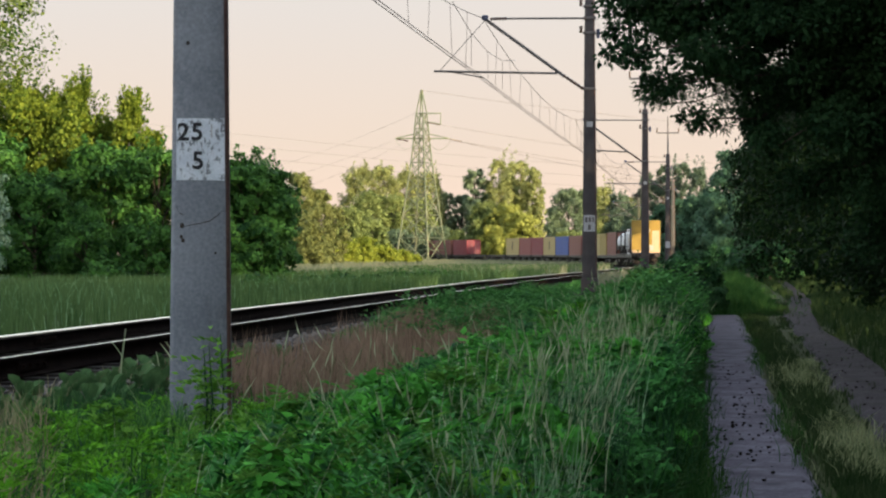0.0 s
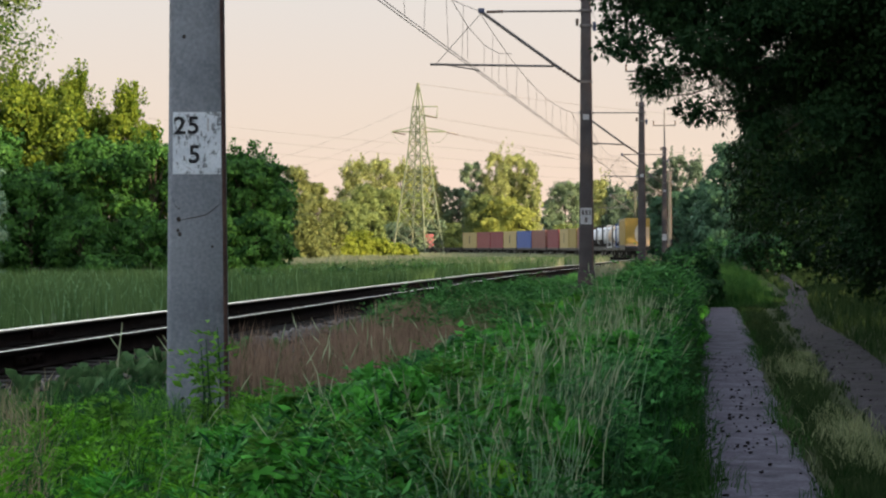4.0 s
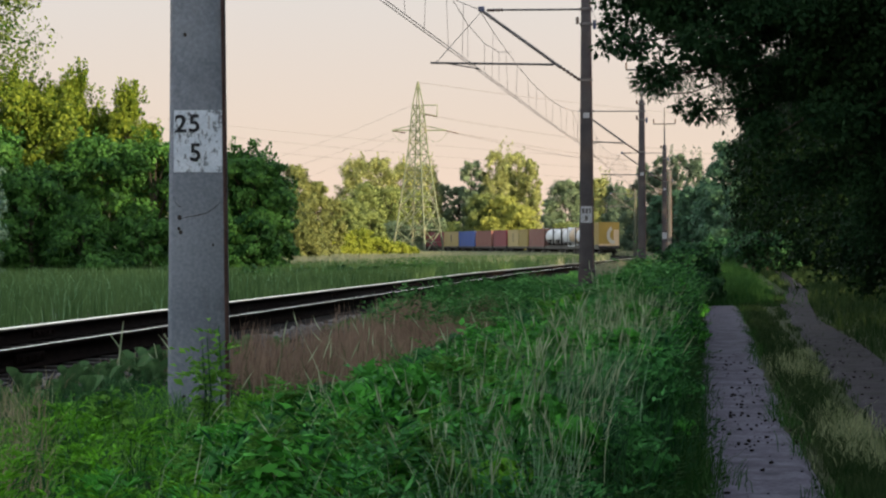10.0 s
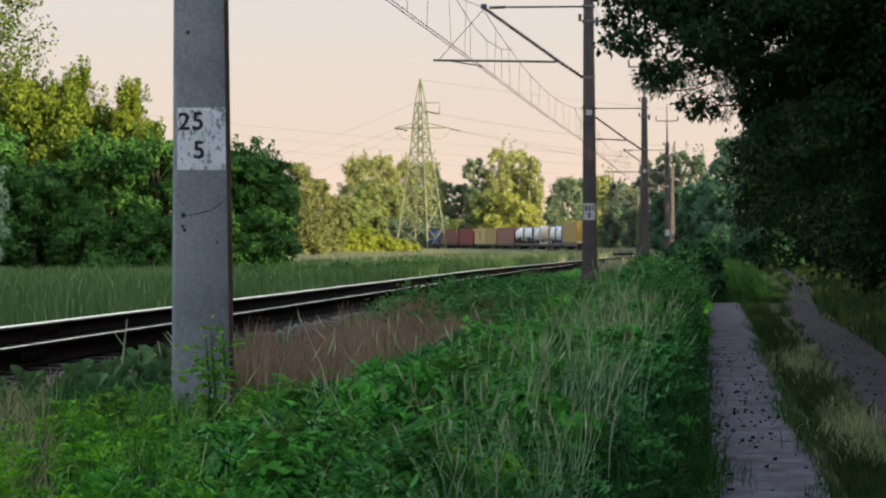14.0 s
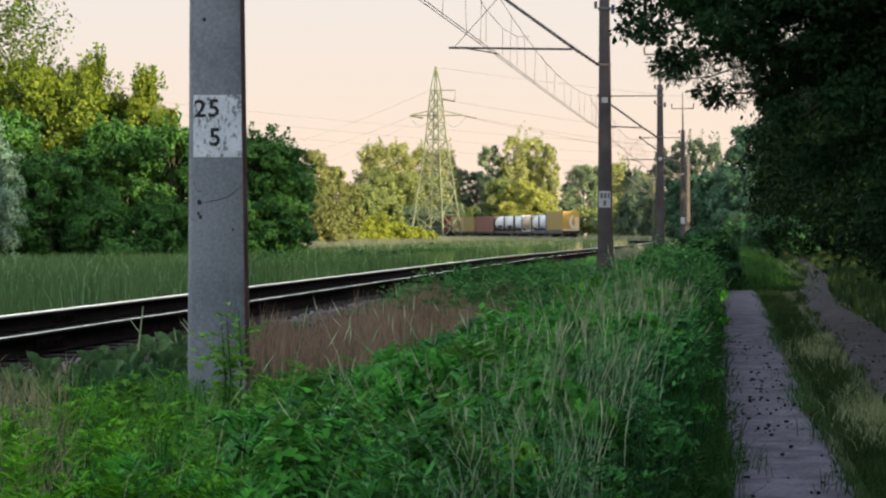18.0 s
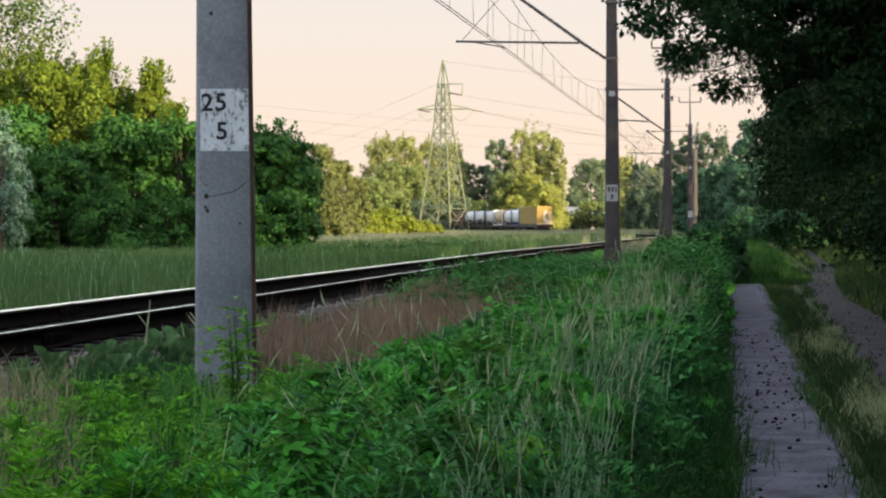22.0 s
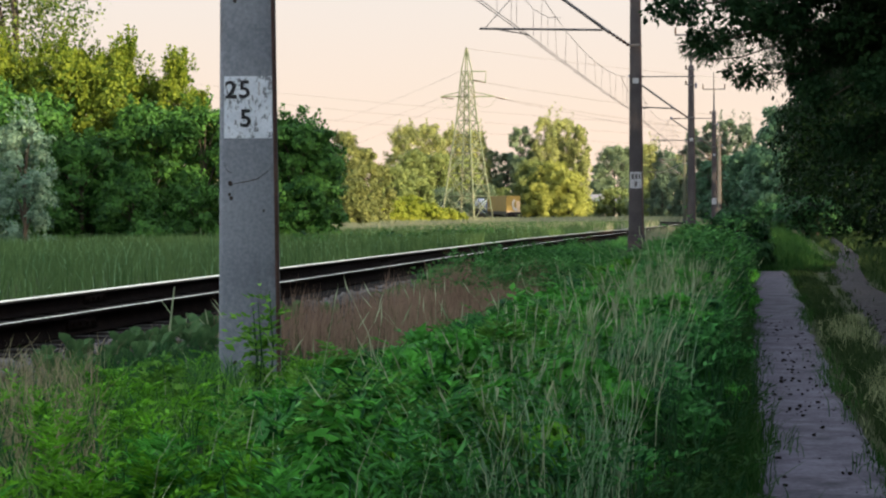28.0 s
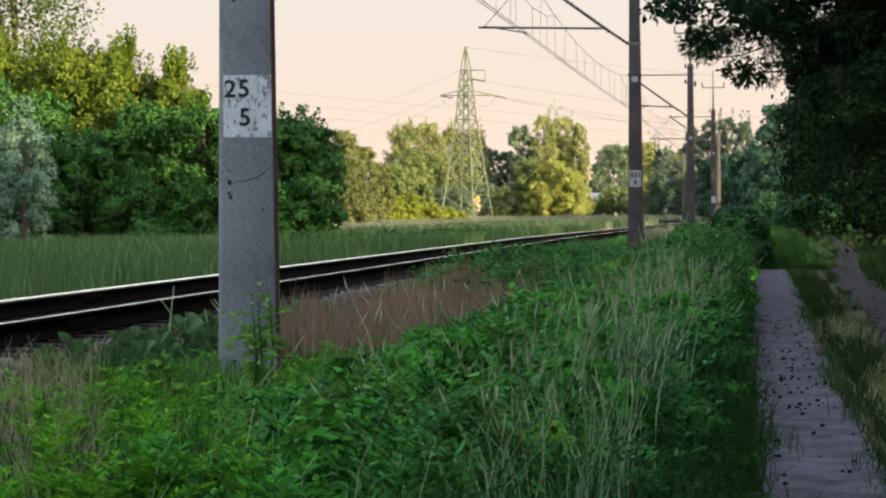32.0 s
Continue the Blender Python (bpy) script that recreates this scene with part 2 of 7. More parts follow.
# duller green for the weeds further along the verge
L_WEEDFAR = leaf_mat("dull_weed_leaves", (0.01101, 0.0673, 0.01644), (0.1046, 0.2875, 0.07048), 0.2, 0.9, 0.15)
L_GOLDENROD = leaf_mat("goldenrod_leaves", (0.02477, 0.1167, 0.008507), (0.191, 0.5113, 0.03401), 0.25, 2.2, 0.15)
L_BURDOCK = leaf_mat("burdock_leaves", (0.0264, 0.0744, 0.02736), (0.1254, 0.228, 0.08892), 0.25, 9.0, 0.15)
L_GRASS = leaf_mat("verge_grass", (0.007535, 0.0409, 0.01309), (0.04952, 0.1313, 0.04757), 0.2, 1.2, 0.1)
# trodden grass, darkened in colour for the canopy's shade
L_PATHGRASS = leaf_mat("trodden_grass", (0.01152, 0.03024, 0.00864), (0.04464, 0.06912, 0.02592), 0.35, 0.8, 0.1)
L_PALEGRASS = leaf_mat("pale_green_grass", (0.0414, 0.14, 0.06009), (0.3404, 0.51, 0.295), 0.3, 1.6, 0.2)
L_TUFT = leaf_mat("fresh_grass", (0.04277, 0.1512, 0.02281), (0.1765, 0.378, 0.06739), 0.3, 0.8, 0.15)
L_FRESH = leaf_mat("rank_grass", (0.01272, 0.051, 0.01047), (0.04913, 0.1156, 0.02842), 0.3, 1.2, 0.1)
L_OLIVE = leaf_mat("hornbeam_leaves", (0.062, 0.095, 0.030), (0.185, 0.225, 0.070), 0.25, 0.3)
# evening sun's brightness and yellow are part of this leaf colour
L_SUNNY = leaf_mat("sunlit_willow_leaves", (0.125, 0.155, 0.034), (0.33, 0.35, 0.08), 0.3, 0.3)
L_DEEP = leaf_mat("dark_alder_leaves", (0.030, 0.056, 0.038), (0.090, 0.130, 0.078), 0.2, 0.3)
# a lighter tone of the woods leaves, canopy shade still in the colour
L_OAK = leaf_mat("shaded_oak_leaves", (0.0068, 0.0221, 0.0102), (0.0272, 0.0612, 0.0238), 0.15, 0.6, 0.03)
L_FARLOW = leaf_mat("field_maple_leaves", (0.055, 0.075, 0.024), (0.17, 0.185, 0.06), 0.3, 0.3)
L_DRY = leaf_mat("dry_trodden_grass", (0.1063, 0.1438, 0.0625), (0.3375, 0.3625, 0.1938), 0.3, 1.5, 0.1)
L_TAN = leaf_mat("tan_dead_grass", (0.1344, 0.1232, 0.0672), (0.3808, 0.336, 0.2016), 0.3, 2.0, 0.15)
L_STRAW = leaf_mat("dry_grass_heads", (0.17, 0.24, 0.12), (0.50, 0.56, 0.36), 0.3, 1.5, 0.2)
L_STRAWDRY = leaf_mat("bleached_grass", (0.16, 0.19, 0.09), (0.42, 0.42, 0.26), 0.3, 2.0, 0.15)
L_SAPLING = leaf_mat("young_maple_leaves", (0.05, 0.155, 0.02), (0.20, 0.43, 0.06), 0.3, 4.0, 0.15)
L_RED = leaf_mat("reddish_dry_grass", (0.1035, 0.07038, 0.04968), (0.3209, 0.2173, 0.1552), 0.3, 1.6, 0.15)
L_MEADOW = leaf_mat("meadow_grass", (0.03099, 0.0711, 0.02188), (0.09845, 0.1595, 0.05652), 0.4, 0.12, 0.1)
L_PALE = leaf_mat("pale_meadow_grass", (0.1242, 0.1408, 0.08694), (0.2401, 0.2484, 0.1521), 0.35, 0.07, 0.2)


# ---- shape helpers ----
def part(name, bm, material, parent, label=""):
    """One mesh object under a thing or part; bm is a bmesh or a ready mesh."""
    me = bm
    if not isinstance(bm, bpy.types.Mesh):
        me = bpy.data.meshes.new(name)
        bm.to_mesh(me)
        bm.free()
    if material and not me.materials:
        me.materials.append(material)
    ob = new(name, me)
    ob.parent = parent
    return tagged(ob, label)


def fast_mesh(name, verts, faces, material, smooth=False):
    """A mesh from arrays: verts (n, 3) and faces (m, 3 or 4)."""
    me = bpy.data.meshes.new(name)
    verts, faces = np.asarray(verts, dtype=np.float32), np.asarray(faces, dtype=np.int32)
    k = faces.shape[1]
    me.vertices.add(len(verts))
    me.vertices.foreach_set("co", verts.ravel())
    me.loops.add(faces.size)
    me.loops.foreach_set("vertex_index", faces.ravel())
    me.polygons.add(len(faces))
    me.polygons.foreach_set("loop_start", np.arange(0, faces.size, k, dtype=np.int32))
    me.polygons.foreach_set("loop_total", np.full(len(faces), k, dtype=np.int32))
    if smooth:
        me.polygons.foreach_set("use_smooth", np.ones(len(faces), dtype=bool))
    me.update(calc_edges=True)
    if material:
        me.materials.append(material)
    return me


def unit(v):
    return v / np.maximum(np.linalg.norm(v, axis=-1, keepdims=True), 1e-9)


def leaves(base, way, length, wide=0.45, fold=0.25, tilt=1.6):
    """Folded leaves of two faces each: arrays of vertices and triangles."""
    n = len(base)
    way = unit(way)
    side = unit(np.cross(way, rng.normal(size=(n, 3)) * tilt + np.array([0, 0, 1.0])))
    up = np.cross(side, way)
    length = np.broadcast_to(np.asarray(length, dtype=float), (n,))[:, None]
    mid = base + way * length * 0.42
    wd = length * wide * 0.5
    tip = base + way * length - up * length * fold * 0.5
    v = np.stack([base, mid + side * wd + up * length * fold * 0.3, tip, mid - side * wd + up * length * fold * 0.3], axis=1)
    i = np.arange(n)[:, None] * 4
    f = np.concatenate([i + np.array([[0, 1, 2]]), i + np.array([[0, 2, 3]])])
    return v.reshape(-1, 3), f


def facing(base, normal, length, wide=0.62, fold=0.25):
    """Folded leaves whose upper faces look along the given normals."""
    normal = unit(normal)
    way = np.cross(normal, rng.normal(size=(len(base), 3)))
    way = unit(way)
    side = np.cross(normal, way)
    length = np.broadcast_to(np.asarray(length, dtype=float), (len(base),))[:, None]
    wd = length * wide * 0.5
    lift = normal * length * fold * 0.3
    v = np.stack([base - way * length * 0.5, base + side * wd - lift, base + way * length * 0.5 - lift, base - side * wd - lift], axis=1)
    i = np.arange(len(base))[:, None] * 4
    return v.reshape(-1, 3), np.concatenate([i + np.array([[0, 1, 2]]), i + np.array([[0, 2, 3]])])


def blades(root, lean, height, width):
    """Bent grass blades of three faces each."""
    n = len(root)
    height = np.broadcast_to(np.asarray(height, dtype=float), (n,))[:, None]
    width = np.broadcast_to(np.asarray(width, dtype=float), (n,))[:, None]
    lean = np.concatenate([lean, np.zeros((n, 1))], axis=1)
    ang = rng.uniform(0, math.tau, n)
    side = np.stack([np.cos(ang), np.sin(ang) * 0.4, np.zeros(n)], axis=1) * width * 0.5
    up = np.array([[0, 0, 1.0]])
    mid = root + up * height * 0.55 + lean * height * 0.25
    tip = root + up * height * 0.95 + lean * height
    v = np.stack([root - side, root + side, mid + side * 0.8, mid - side * 0.8, tip], axis=1).reshape(-1, 3)
    i = np.arange(n)[:, None] * 5
    return v, np.concatenate([i + np.array([[0, 1, 2]]), i + np.array([[0, 2, 3]]), i + np.array([[3, 2, 4]])])


def joined(*pairs):
    vs, fs, k = [], [], 0
    for v, f in pairs:
        vs.append(v), fs.append(f + k)
        k += len(v)
    return np.concatenate(vs), np.concatenate(fs)


def tube(points, radii, sides=6):
    """Arrays of a tube along points; quads, open ends."""
    pts = np.asarray(points, dtype=float)
    radii = np.broadcast_to(np.asarray(radii, dtype=float), (len(pts),))
    vs = []
    for i, p in enumerate(pts):
        d = pts[min(i + 1, len(pts) - 1)] - pts[max(i - 1, 0)]
        if np.linalg.norm(d) < 1e-9:
            d = pts[-1] - pts[0]
        d = d / max(np.linalg.norm(d), 1e-9)
        ref = np.array([0, 0, 1.0]) if abs(d[2]) < 0.9 else np.array([1.0, 0, 0])
        a = np.cross(d, ref)
        a /= np.linalg.norm(a)
        b = np.cross(d, a)
        for k in range(sides):
            w = math.tau * k / sides
            vs.append(p + radii[i] * (a * math.cos(w) + b * math.sin(w)))
    fs = [[i * sides + k, i * sides + (k + 1) % sides, (i + 1) * sides + (k + 1) % sides, (i + 1) * sides + k]
          for i in range(len(pts) - 1) for k in range(sides)]
    return np.array(vs), np.array(fs)


def tubes(name, runs, material, smooth=True):
    """One mesh of several tubes: runs of (points, radius, sides)."""
    return fast_mesh(name, *joined(*[tube(p, r, s) for p, r, s in runs]), material, smooth)


def box(bm, x0, x1, y0, y1, z0, z1, bevel=0.0):
    made = bmesh.ops.create_cube(bm, size=1.0, matrix=Matrix.Translation(((x0 + x1) / 2, (y0 + y1) / 2, (z0 + z1) / 2)) @ Matrix.Diagonal((x1 - x0, y1 - y0, z1 - z0, 1)))
    if bevel:
        es = {e for v in made["verts"] for e in v.link_edges}
        bmesh.ops.bevel(bm, geom=list(es), offset=bevel, segments=2, affect="EDGES", profile=0.6)
    return bm


def boxes(*dims, bevel=0.0):
    bm = bmesh.new()
    for d in dims:
        box(bm, *d, bevel=bevel)
    return bm


def thing(name, at, label, category, group="", turn=0.0):
    ob = new(name)
    ob.empty_display_size = 0.2
    ob.matrix_basis = Matrix.Translation(at) @ Matrix.Rotation(turn, 4, "Z")
    return tagged(ob, label, category, group)


# ---- plan: the line runs straight past the camera, then bends left ----
LINE = math.atan(0.1169)
AHEAD, LEFT = np.array([math.sin(LINE), math.cos(LINE)]), np.array([-math.cos(LINE), math.sin(LINE)])
TRACK_OFF, BEND_AT, BEND_R = 6.4, 195.0, 650.0


def spot(s, p):
    """The place s metres along the line and p metres to the left of the camera's foot."""
    return AHEAD * s + LEFT * p


def track_at(s):
    """Centre of the track, and its heading (clockwise from +Y), s metres along."""
    if s <= BEND_AT:
        return spot(s, TRACK_OFF), LINE
    a = (s - BEND_AT) / BEND_R
    hub = spot(BEND_AT, TRACK_OFF + BEND_R)
    return hub - LEFT * BEND_R * math.cos(a) + AHEAD * BEND_R * math.sin(a), LINE - a


def beside(s, off):
    """A place off metres to the right of the track's centre."""
    c, h = track_at(s)
    return c + np.array([math.cos(h), -math.sin(h)]) * off


def rail_z(s):
    return 0.77 - 0.62 * min(max((s - 70) / 230, 0), 1)


def ground_z(p):
    """Height of the ground across the line, by the distance to the left of the camera's foot."""
    return np.interp(p, [-60, -6, -2.6, -2.2, -1.0, 0.3, 0.7, 2.0, 3.6, 4.4, 5.0, 7.8, 9.0, 11, 40, 4000],
                     [0.5, 0.25, 0.05, 0.0, 0.0, 0.0, 0.08, 0.30, 0.42, 0.46, 0.45, 0.45, 0.40, 0.15, 0.05, 0.0])


def fade(s):
    """The verge sinks with the line further off."""
    return np.interp(s, [70, 300], [1.0, 0.2])


def land(s, p):
    """Places on the ground from arrays of s and p."""
    s, p = np.asarray(s, dtype=float), np.asarray(p, dtype=float)
    q = spot(s[:, None], p[:, None])
    return np.concatenate([q, (ground_z(p) * fade(s))[:, None]], axis=1)


def bed_z(p):
    """Height of the ballast's near shoulder, by the distance to the left of the camera's foot."""
    return np.interp(TRACK_OFF - np.asarray(p, dtype=float), [0, 0.8, 1.75, 2.5, 3.6], [0.57, 0.57, 0.60, 0.41, 0.02])


def on_bank(s, p):
    q = land(s, p)
    q[:, 2] = np.maximum(q[:, 2], bed_z(p))
    return q


def in_view(q, margin=0.03):
    r = q[:, 0] / np.maximum(q[:, 1], 0.1)
    return (r > -0.215 - margin) & (r < 0.192 + margin) & (q[:, 1] > 6)


# ---- ground, path, track bed ----
def build_ground():
    s = np.concatenate([np.arange(-40, 80, 2.0), np.arange(80, 260, 8.0), np.geomspace(260, 2390, 16)])
    p = np.concatenate([-np.geomspace(2500, 8, 14), np.arange(-6, 13, 0.35), np.geomspace(14, 2500, 16)])
    S, P = np.meshgrid(s, p, indexing="ij")
    v = land(S.ravel(), P.ravel())
    near = (np.abs(P.ravel()) < 30) & (S.ravel() < 150)
    v[:, 2] += near * np.array([noise.noise(Vector((x * 0.8, y * 0.8, 0))) for x, y in v[:, :2]]) * 0.03
    v[:, 2] -= 0.02
    n, k = len(s), len(p)
    i = (np.arange(n - 1)[:, None] * k + np.arange(k - 1)[None, :]).ravel()
    me = fast_mesh("ground", v, np.stack([i, i + 1, i + k + 1, i + k], axis=1)[:, ::-1], M_GROUND, True)
    tagged(new("ground", me), "grassy ground with a low railway bank", "ground", kind="structure")


def rut(name, s0, s1, at, mid, wide, label, earth):
    """A wheel rut from s0 to s1; mid and wide: its middle and width at the distances in at."""
    s = np.arange(s0, s1, 0.25)
    rows = []
    for i, si in enumerate(s):
        c, w = np.interp(si, at, mid), np.interp(si, at, wide)
        w0 = w * 0.5 + 0.10 * noise.noise(Vector((si * 0.5, 3, 0))) + 0.05 * noise.noise(Vector((si * 2.6, 8, 0)))
        w1 = w * 0.5 + 0.10 * noise.noise(Vector((si * 0.5, 33, 0))) + 0.05 * noise.noise(Vector((si * 2.6, 18, 0)))
        for u in np.linspace(-1, 1, 9):
            p = c + (w0 if u < 0 else w1) * u
            q = spot(si, p)
            z = 0.038 - 0.012 * (1 - u * u) + 0.010 * noise.noise(Vector((si * 0.8, p * 3, 5)))
            rows.append((q[0], q[1], max(z, 0.024) + max(0, ground_z(p)) - (0.06 if abs(u) == 1 else 0)))
    k, n = 9, len(s)
    i = (np.arange(n - 1)[:, None] * k + np.arange(k - 1)[None, :]).ravel()
    me = fast_mesh(name, rows, np.stack([i, i + 1, i + k + 1, i + k], axis=1)[:, ::-1], earth, True)
    tagged(new(name, me), label, "path", kind="structure")


def build_backdrop():
    """The hazy evening sky low over the horizon, a plain glowing ring far behind everything."""
    m = bpy.data.materials.new("evening_haze")
    m.use_nodes = True
    n, l = m.node_tree.nodes, m.node_tree.links
    n.remove(n["Principled BSDF"])
    em, co, sp, mr, rp = n.new("ShaderNodeEmission"), n.new("ShaderNodeTexCoord"), n.new("ShaderNodeSeparateXYZ"), n.new("ShaderNodeMapRange"), n.new("ShaderNodeValToRGB")
    l.new(co.outputs["Object"], sp.inputs[0]), l.new(sp.outputs["Z"], mr.inputs[0])
    mr.inputs["From Min"].default_value, mr.inputs["From Max"].default_value = 0, 250
    rp.color_ramp.elements.new(0.45)
    for k, c in enumerate(((0.97, 0.72, 0.56, 1), (0.84, 0.695, 0.575, 1), (0.772, 0.715, 0.665, 1))):
        rp.color_ramp.elements[k].color = c
    l.new(mr.outputs[0], rp.inputs[0]), l.new(rp.outputs[0], em.inputs["Color"]), l.new(em.outputs[0], n["Material Output"].inputs["Surface"])
    em.inputs["Strength"].default_value = 1.07 * 2 ** -EXPO
    a = np.linspace(0, math.tau, 121)
    v = [(2400 * math.sin(w), 2400 * math.cos(w), z) for w in a for z in (-30, 60, 150, 320)]
    f = [[4 * i + k, 4 * i + k + 1, 4 * i + k + 5, 4 * i + k + 4] for i in range(120) for k in range(3)]
    tagged(new("backdrop", fast_mesh("backdrop", v, f, m, True)), "hazy pale evening sky over the horizon", "sky", kind="structure")


build_ground()
build_backdrop()
RUT_AT, RUT_MID, RUT_WIDE = [15, 20, 25, 32, 40, 60], [-0.310, -0.225, -0.175, -0.125, -0.105, 0.01], [0.76, 0.78, 0.83, 0.88, 0.98, 1.06]
RUT2_AT, RUT2_MID, RUT2_WIDE = [25, 38, 50, 64, 76, 88, 133], [-1.80, -1.84, -1.80, -2.0, -2.55, -2.75, -3.2], [0.85, 0.87, 0.62, 0.95, 0.75, 0.65, 0.70]
rut("path", -4, 62.5, RUT_AT, RUT_MID, RUT_WIDE, "trodden wheel rut of pale grey earth", M_PATH)
rut("path", -4, 60, RUT2_AT, RUT2_MID, RUT2_WIDE, "bare wheel rut beside the woods, shade in its colour", M_RUT)
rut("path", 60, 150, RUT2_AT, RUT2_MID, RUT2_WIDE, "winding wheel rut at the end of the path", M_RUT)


def build_bed():
    """The ballast bed: a low bank under sleepers and rails, with loose stones on it."""
    s = np.concatenate([np.arange(-30, 90, 1.5), np.arange(90, 520, 5.0)])
    offs = [-4.4, -2.6, -1.75, -0.8, 0.8, 1.75, 2.5, 3.6]
    downs = [-0.95, -0.45, -0.17, -0.20, -0.20, -0.17, -0.36, -0.75]
    v = [(*beside(si, o), rail_z(si) + d - 0.02 + 0.03 * noise.noise(Vector((si * 0.7, o * 2, 1)))) for si in s for o, d in zip(offs, downs)]
    k, n = len(offs), len(s)
    i = (np.arange(n - 1)[:, None] * k + np.arange(k - 1)[None, :]).ravel()
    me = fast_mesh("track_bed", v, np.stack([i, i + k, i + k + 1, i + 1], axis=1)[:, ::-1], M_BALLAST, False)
    tagged(new("track_bed", me), "dark ballast bed of the railway line", "track bed", kind="structure")


build_bed()


def rail_profile():
    """Half-turned profile of a flat-bottomed rail: (across, up) round the section, up from the foot."""
    return [(-0.075, 0), (0.075, 0), (0.075, 0.012), (0.012, 0.03), (0.010, 0.125), (0.036, 0.138), (0.036, 0.168), (0.018, 0.172), (-0.018, 0.172), (-0.036, 0.168),
            (-0.036, 0.138), (-0.010, 0.125), (-0.012, 0.03), (-0.075, 0.012)]


def build_track():
    track = thing("railway_track", (0, 0, 0), "single railway track with rusty rails and dark sleepers", "railway track")
    tagged(track, kind="structure")
    s = np.concatenate([np.arange(-30, 205, 4.0), np.arange(205, 520, 4.0)])
    prof = rail_profile()
    k = len(prof)
    for off in (-0.7535, 0.7535):
        v = [(*beside(si, off + a), rail_z(si) - 0.172 + h) for si in s for a, h in prof]
        i = (np.arange(len(s) - 1)[:, None] * k + np.arange(k)[None, :]).ravel()
        j = (np.arange(len(s) - 1)[:, None] * k + (np.arange(k)[None, :] + 1) % k).ravel()
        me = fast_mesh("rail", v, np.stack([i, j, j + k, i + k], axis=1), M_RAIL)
        me.materials.append(M_RAILTOP)
        top = np.tile(np.isin(np.arange(k), (5, 6, 7) if off < 0 else (7,)), len(s) - 1).astype(np.int32)
        me.polygons.foreach_set("material_index", top)
        part("rail", me, None, track, "rust-brown rail with a polished head")
    bm = boxes((-1.25, 1.25, -0.12, 0.12, -0.16, 0.0), bevel=0.015)
    me = bpy.data.meshes.new("sleeper")
    bm.to_mesh(me)
    bm.free()
    me.materials.append(M_SLEEPER)
    far = []
    for i in range(760):
        si = 2 + i * 0.62
        c, h = track_at(si)
        m = Matrix.Translation((*c, rail_z(si) - 0.178)) @ Matrix.Rotation(-h, 4, "Z")
        if i < 180:
            ob = new("sleeper", me)
            ob.parent, ob.matrix_basis = track, m
        else:
            far.append(m)
    bm = bmesh.new()
    for m in far:
        bmesh.ops.create_cube(bm, size=1, matrix=m @ Matrix.Translation((0, 0, -0.08)) @ Matrix.Diagonal((2.5, 0.24, 0.16, 1)))
    tagged(part("sleepers", bm, M_SLEEPER, track), kind="stuff")
    # fishplates with their bolts, and bond cables, at the rail joints
    for si in (19.0, 24.6, 44.0, 69.0):
        for off in (0.7535 + 0.022, -0.7535 + 0.022):
            c = beside(si, off)
            bm = boxes((-0.012, 0.012, -0.4, 0.4, 0.04, 0.125))
            for b in (-0.3, -0.1, 0.1, 0.3):
                box(bm, 0.012, 0.04, b - 0.02, b + 0.02, 0.065, 0.1)
            ob = part("fishplate", bm, M_RAIL, track, "rusty bolted joint plate")
            ob.matrix_basis = Matrix.Translation((*c, rail_z(si) - 0.172)) @ Matrix.Rotation(-LINE, 4, "Z")


build_track()


# ---- masts of the overhead line ----
def letters(text, size, material, parent, m):
    cu = bpy.data.curves.new("digit", "FONT")
    cu.body, cu.size, cu.extrude, cu.align_x, cu.offset = text, size, 0.001, "CENTER", 0.0035
    tmp = new("digit_curve", cu)
    bpy.context.view_layer.update()
    me = bpy.data.meshes.new_from_object(tmp.evaluated_get(bpy.context.evaluated_depsgraph_get()))
    bpy.data.objects.remove(tmp)
    me.materials.clear()
    me.materials.append(material)
    ob = part("digit", me, None, parent, "black painted digit " + text)
    ob.matrix_basis = m
    return ob


def shaft_mesh(h, w0, w1, d0, d1, chamfer, material, edge):
    """A tapered concrete shaft with chamfered corners; the two right-hand chamfers carry a material of their own."""
    vs, levels = [], [-0.6, 0.0] + [h * k / 8 for k in range(1, 9)]
    for z in levels:
        u = min(max(z / h, 0), 1)
        a, b, c = (w0 + (w1 - w0) * u) / 2, (d0 + (d1 - d0) * u) / 2, chamfer
        for x, y in ((-a + c, -b), (a - c, -b), (a, -b + c), (a, b - c), (a - c, b), (-a + c, b), (-a, b - c), (-a, -b + c)):
            vs.append((x + 0.003 * noise.noise(Vector((z * 3, x * 9, y * 9))), y, z))
    fs = [[i * 8 + k, i * 8 + (k + 1) % 8, (i + 1) * 8 + (k + 1) % 8, (i + 1) * 8 + k] for i in range(len(levels) - 1) for k in range(8)]
    n = (len(levels) - 1) * 8
    fs += [[n, n + 1, n + 2, n + 3], [n, n + 3, n + 4, n + 7], [n + 4, n + 5, n + 6, n + 7]]
    me = fast_mesh("shaft", vs, fs, material)
    me.materials.append(edge)
    me.polygons.foreach_set("material_index", np.array([1 if (j < n and j % 8 in (1, 3)) else 0 for j in range(len(fs))], dtype=np.int32))
    return me


def insulator(parent, a, b, r=0.07, material=None, name="insulator"):
    """A string of ribbed discs between two points."""
    a, b = np.array(a, dtype=float), np.array(b, dtype=float)
    pts, rad = [], []
    for k in range(13):
        pts.append(a + (b - a) * k / 12)
        rad.append(r if k % 2 else r * 0.45)
    return part(name, tubes(name, [(pts, rad, 8)], material or M_PORCELAIN), None, parent, "ribbed insulator")


def rod(name, parent, pts, r, material=None, sides=8, label=""):
    return part(name, tubes(name, [(pts, r, sides)], material or M_STEEL), None, parent, label)


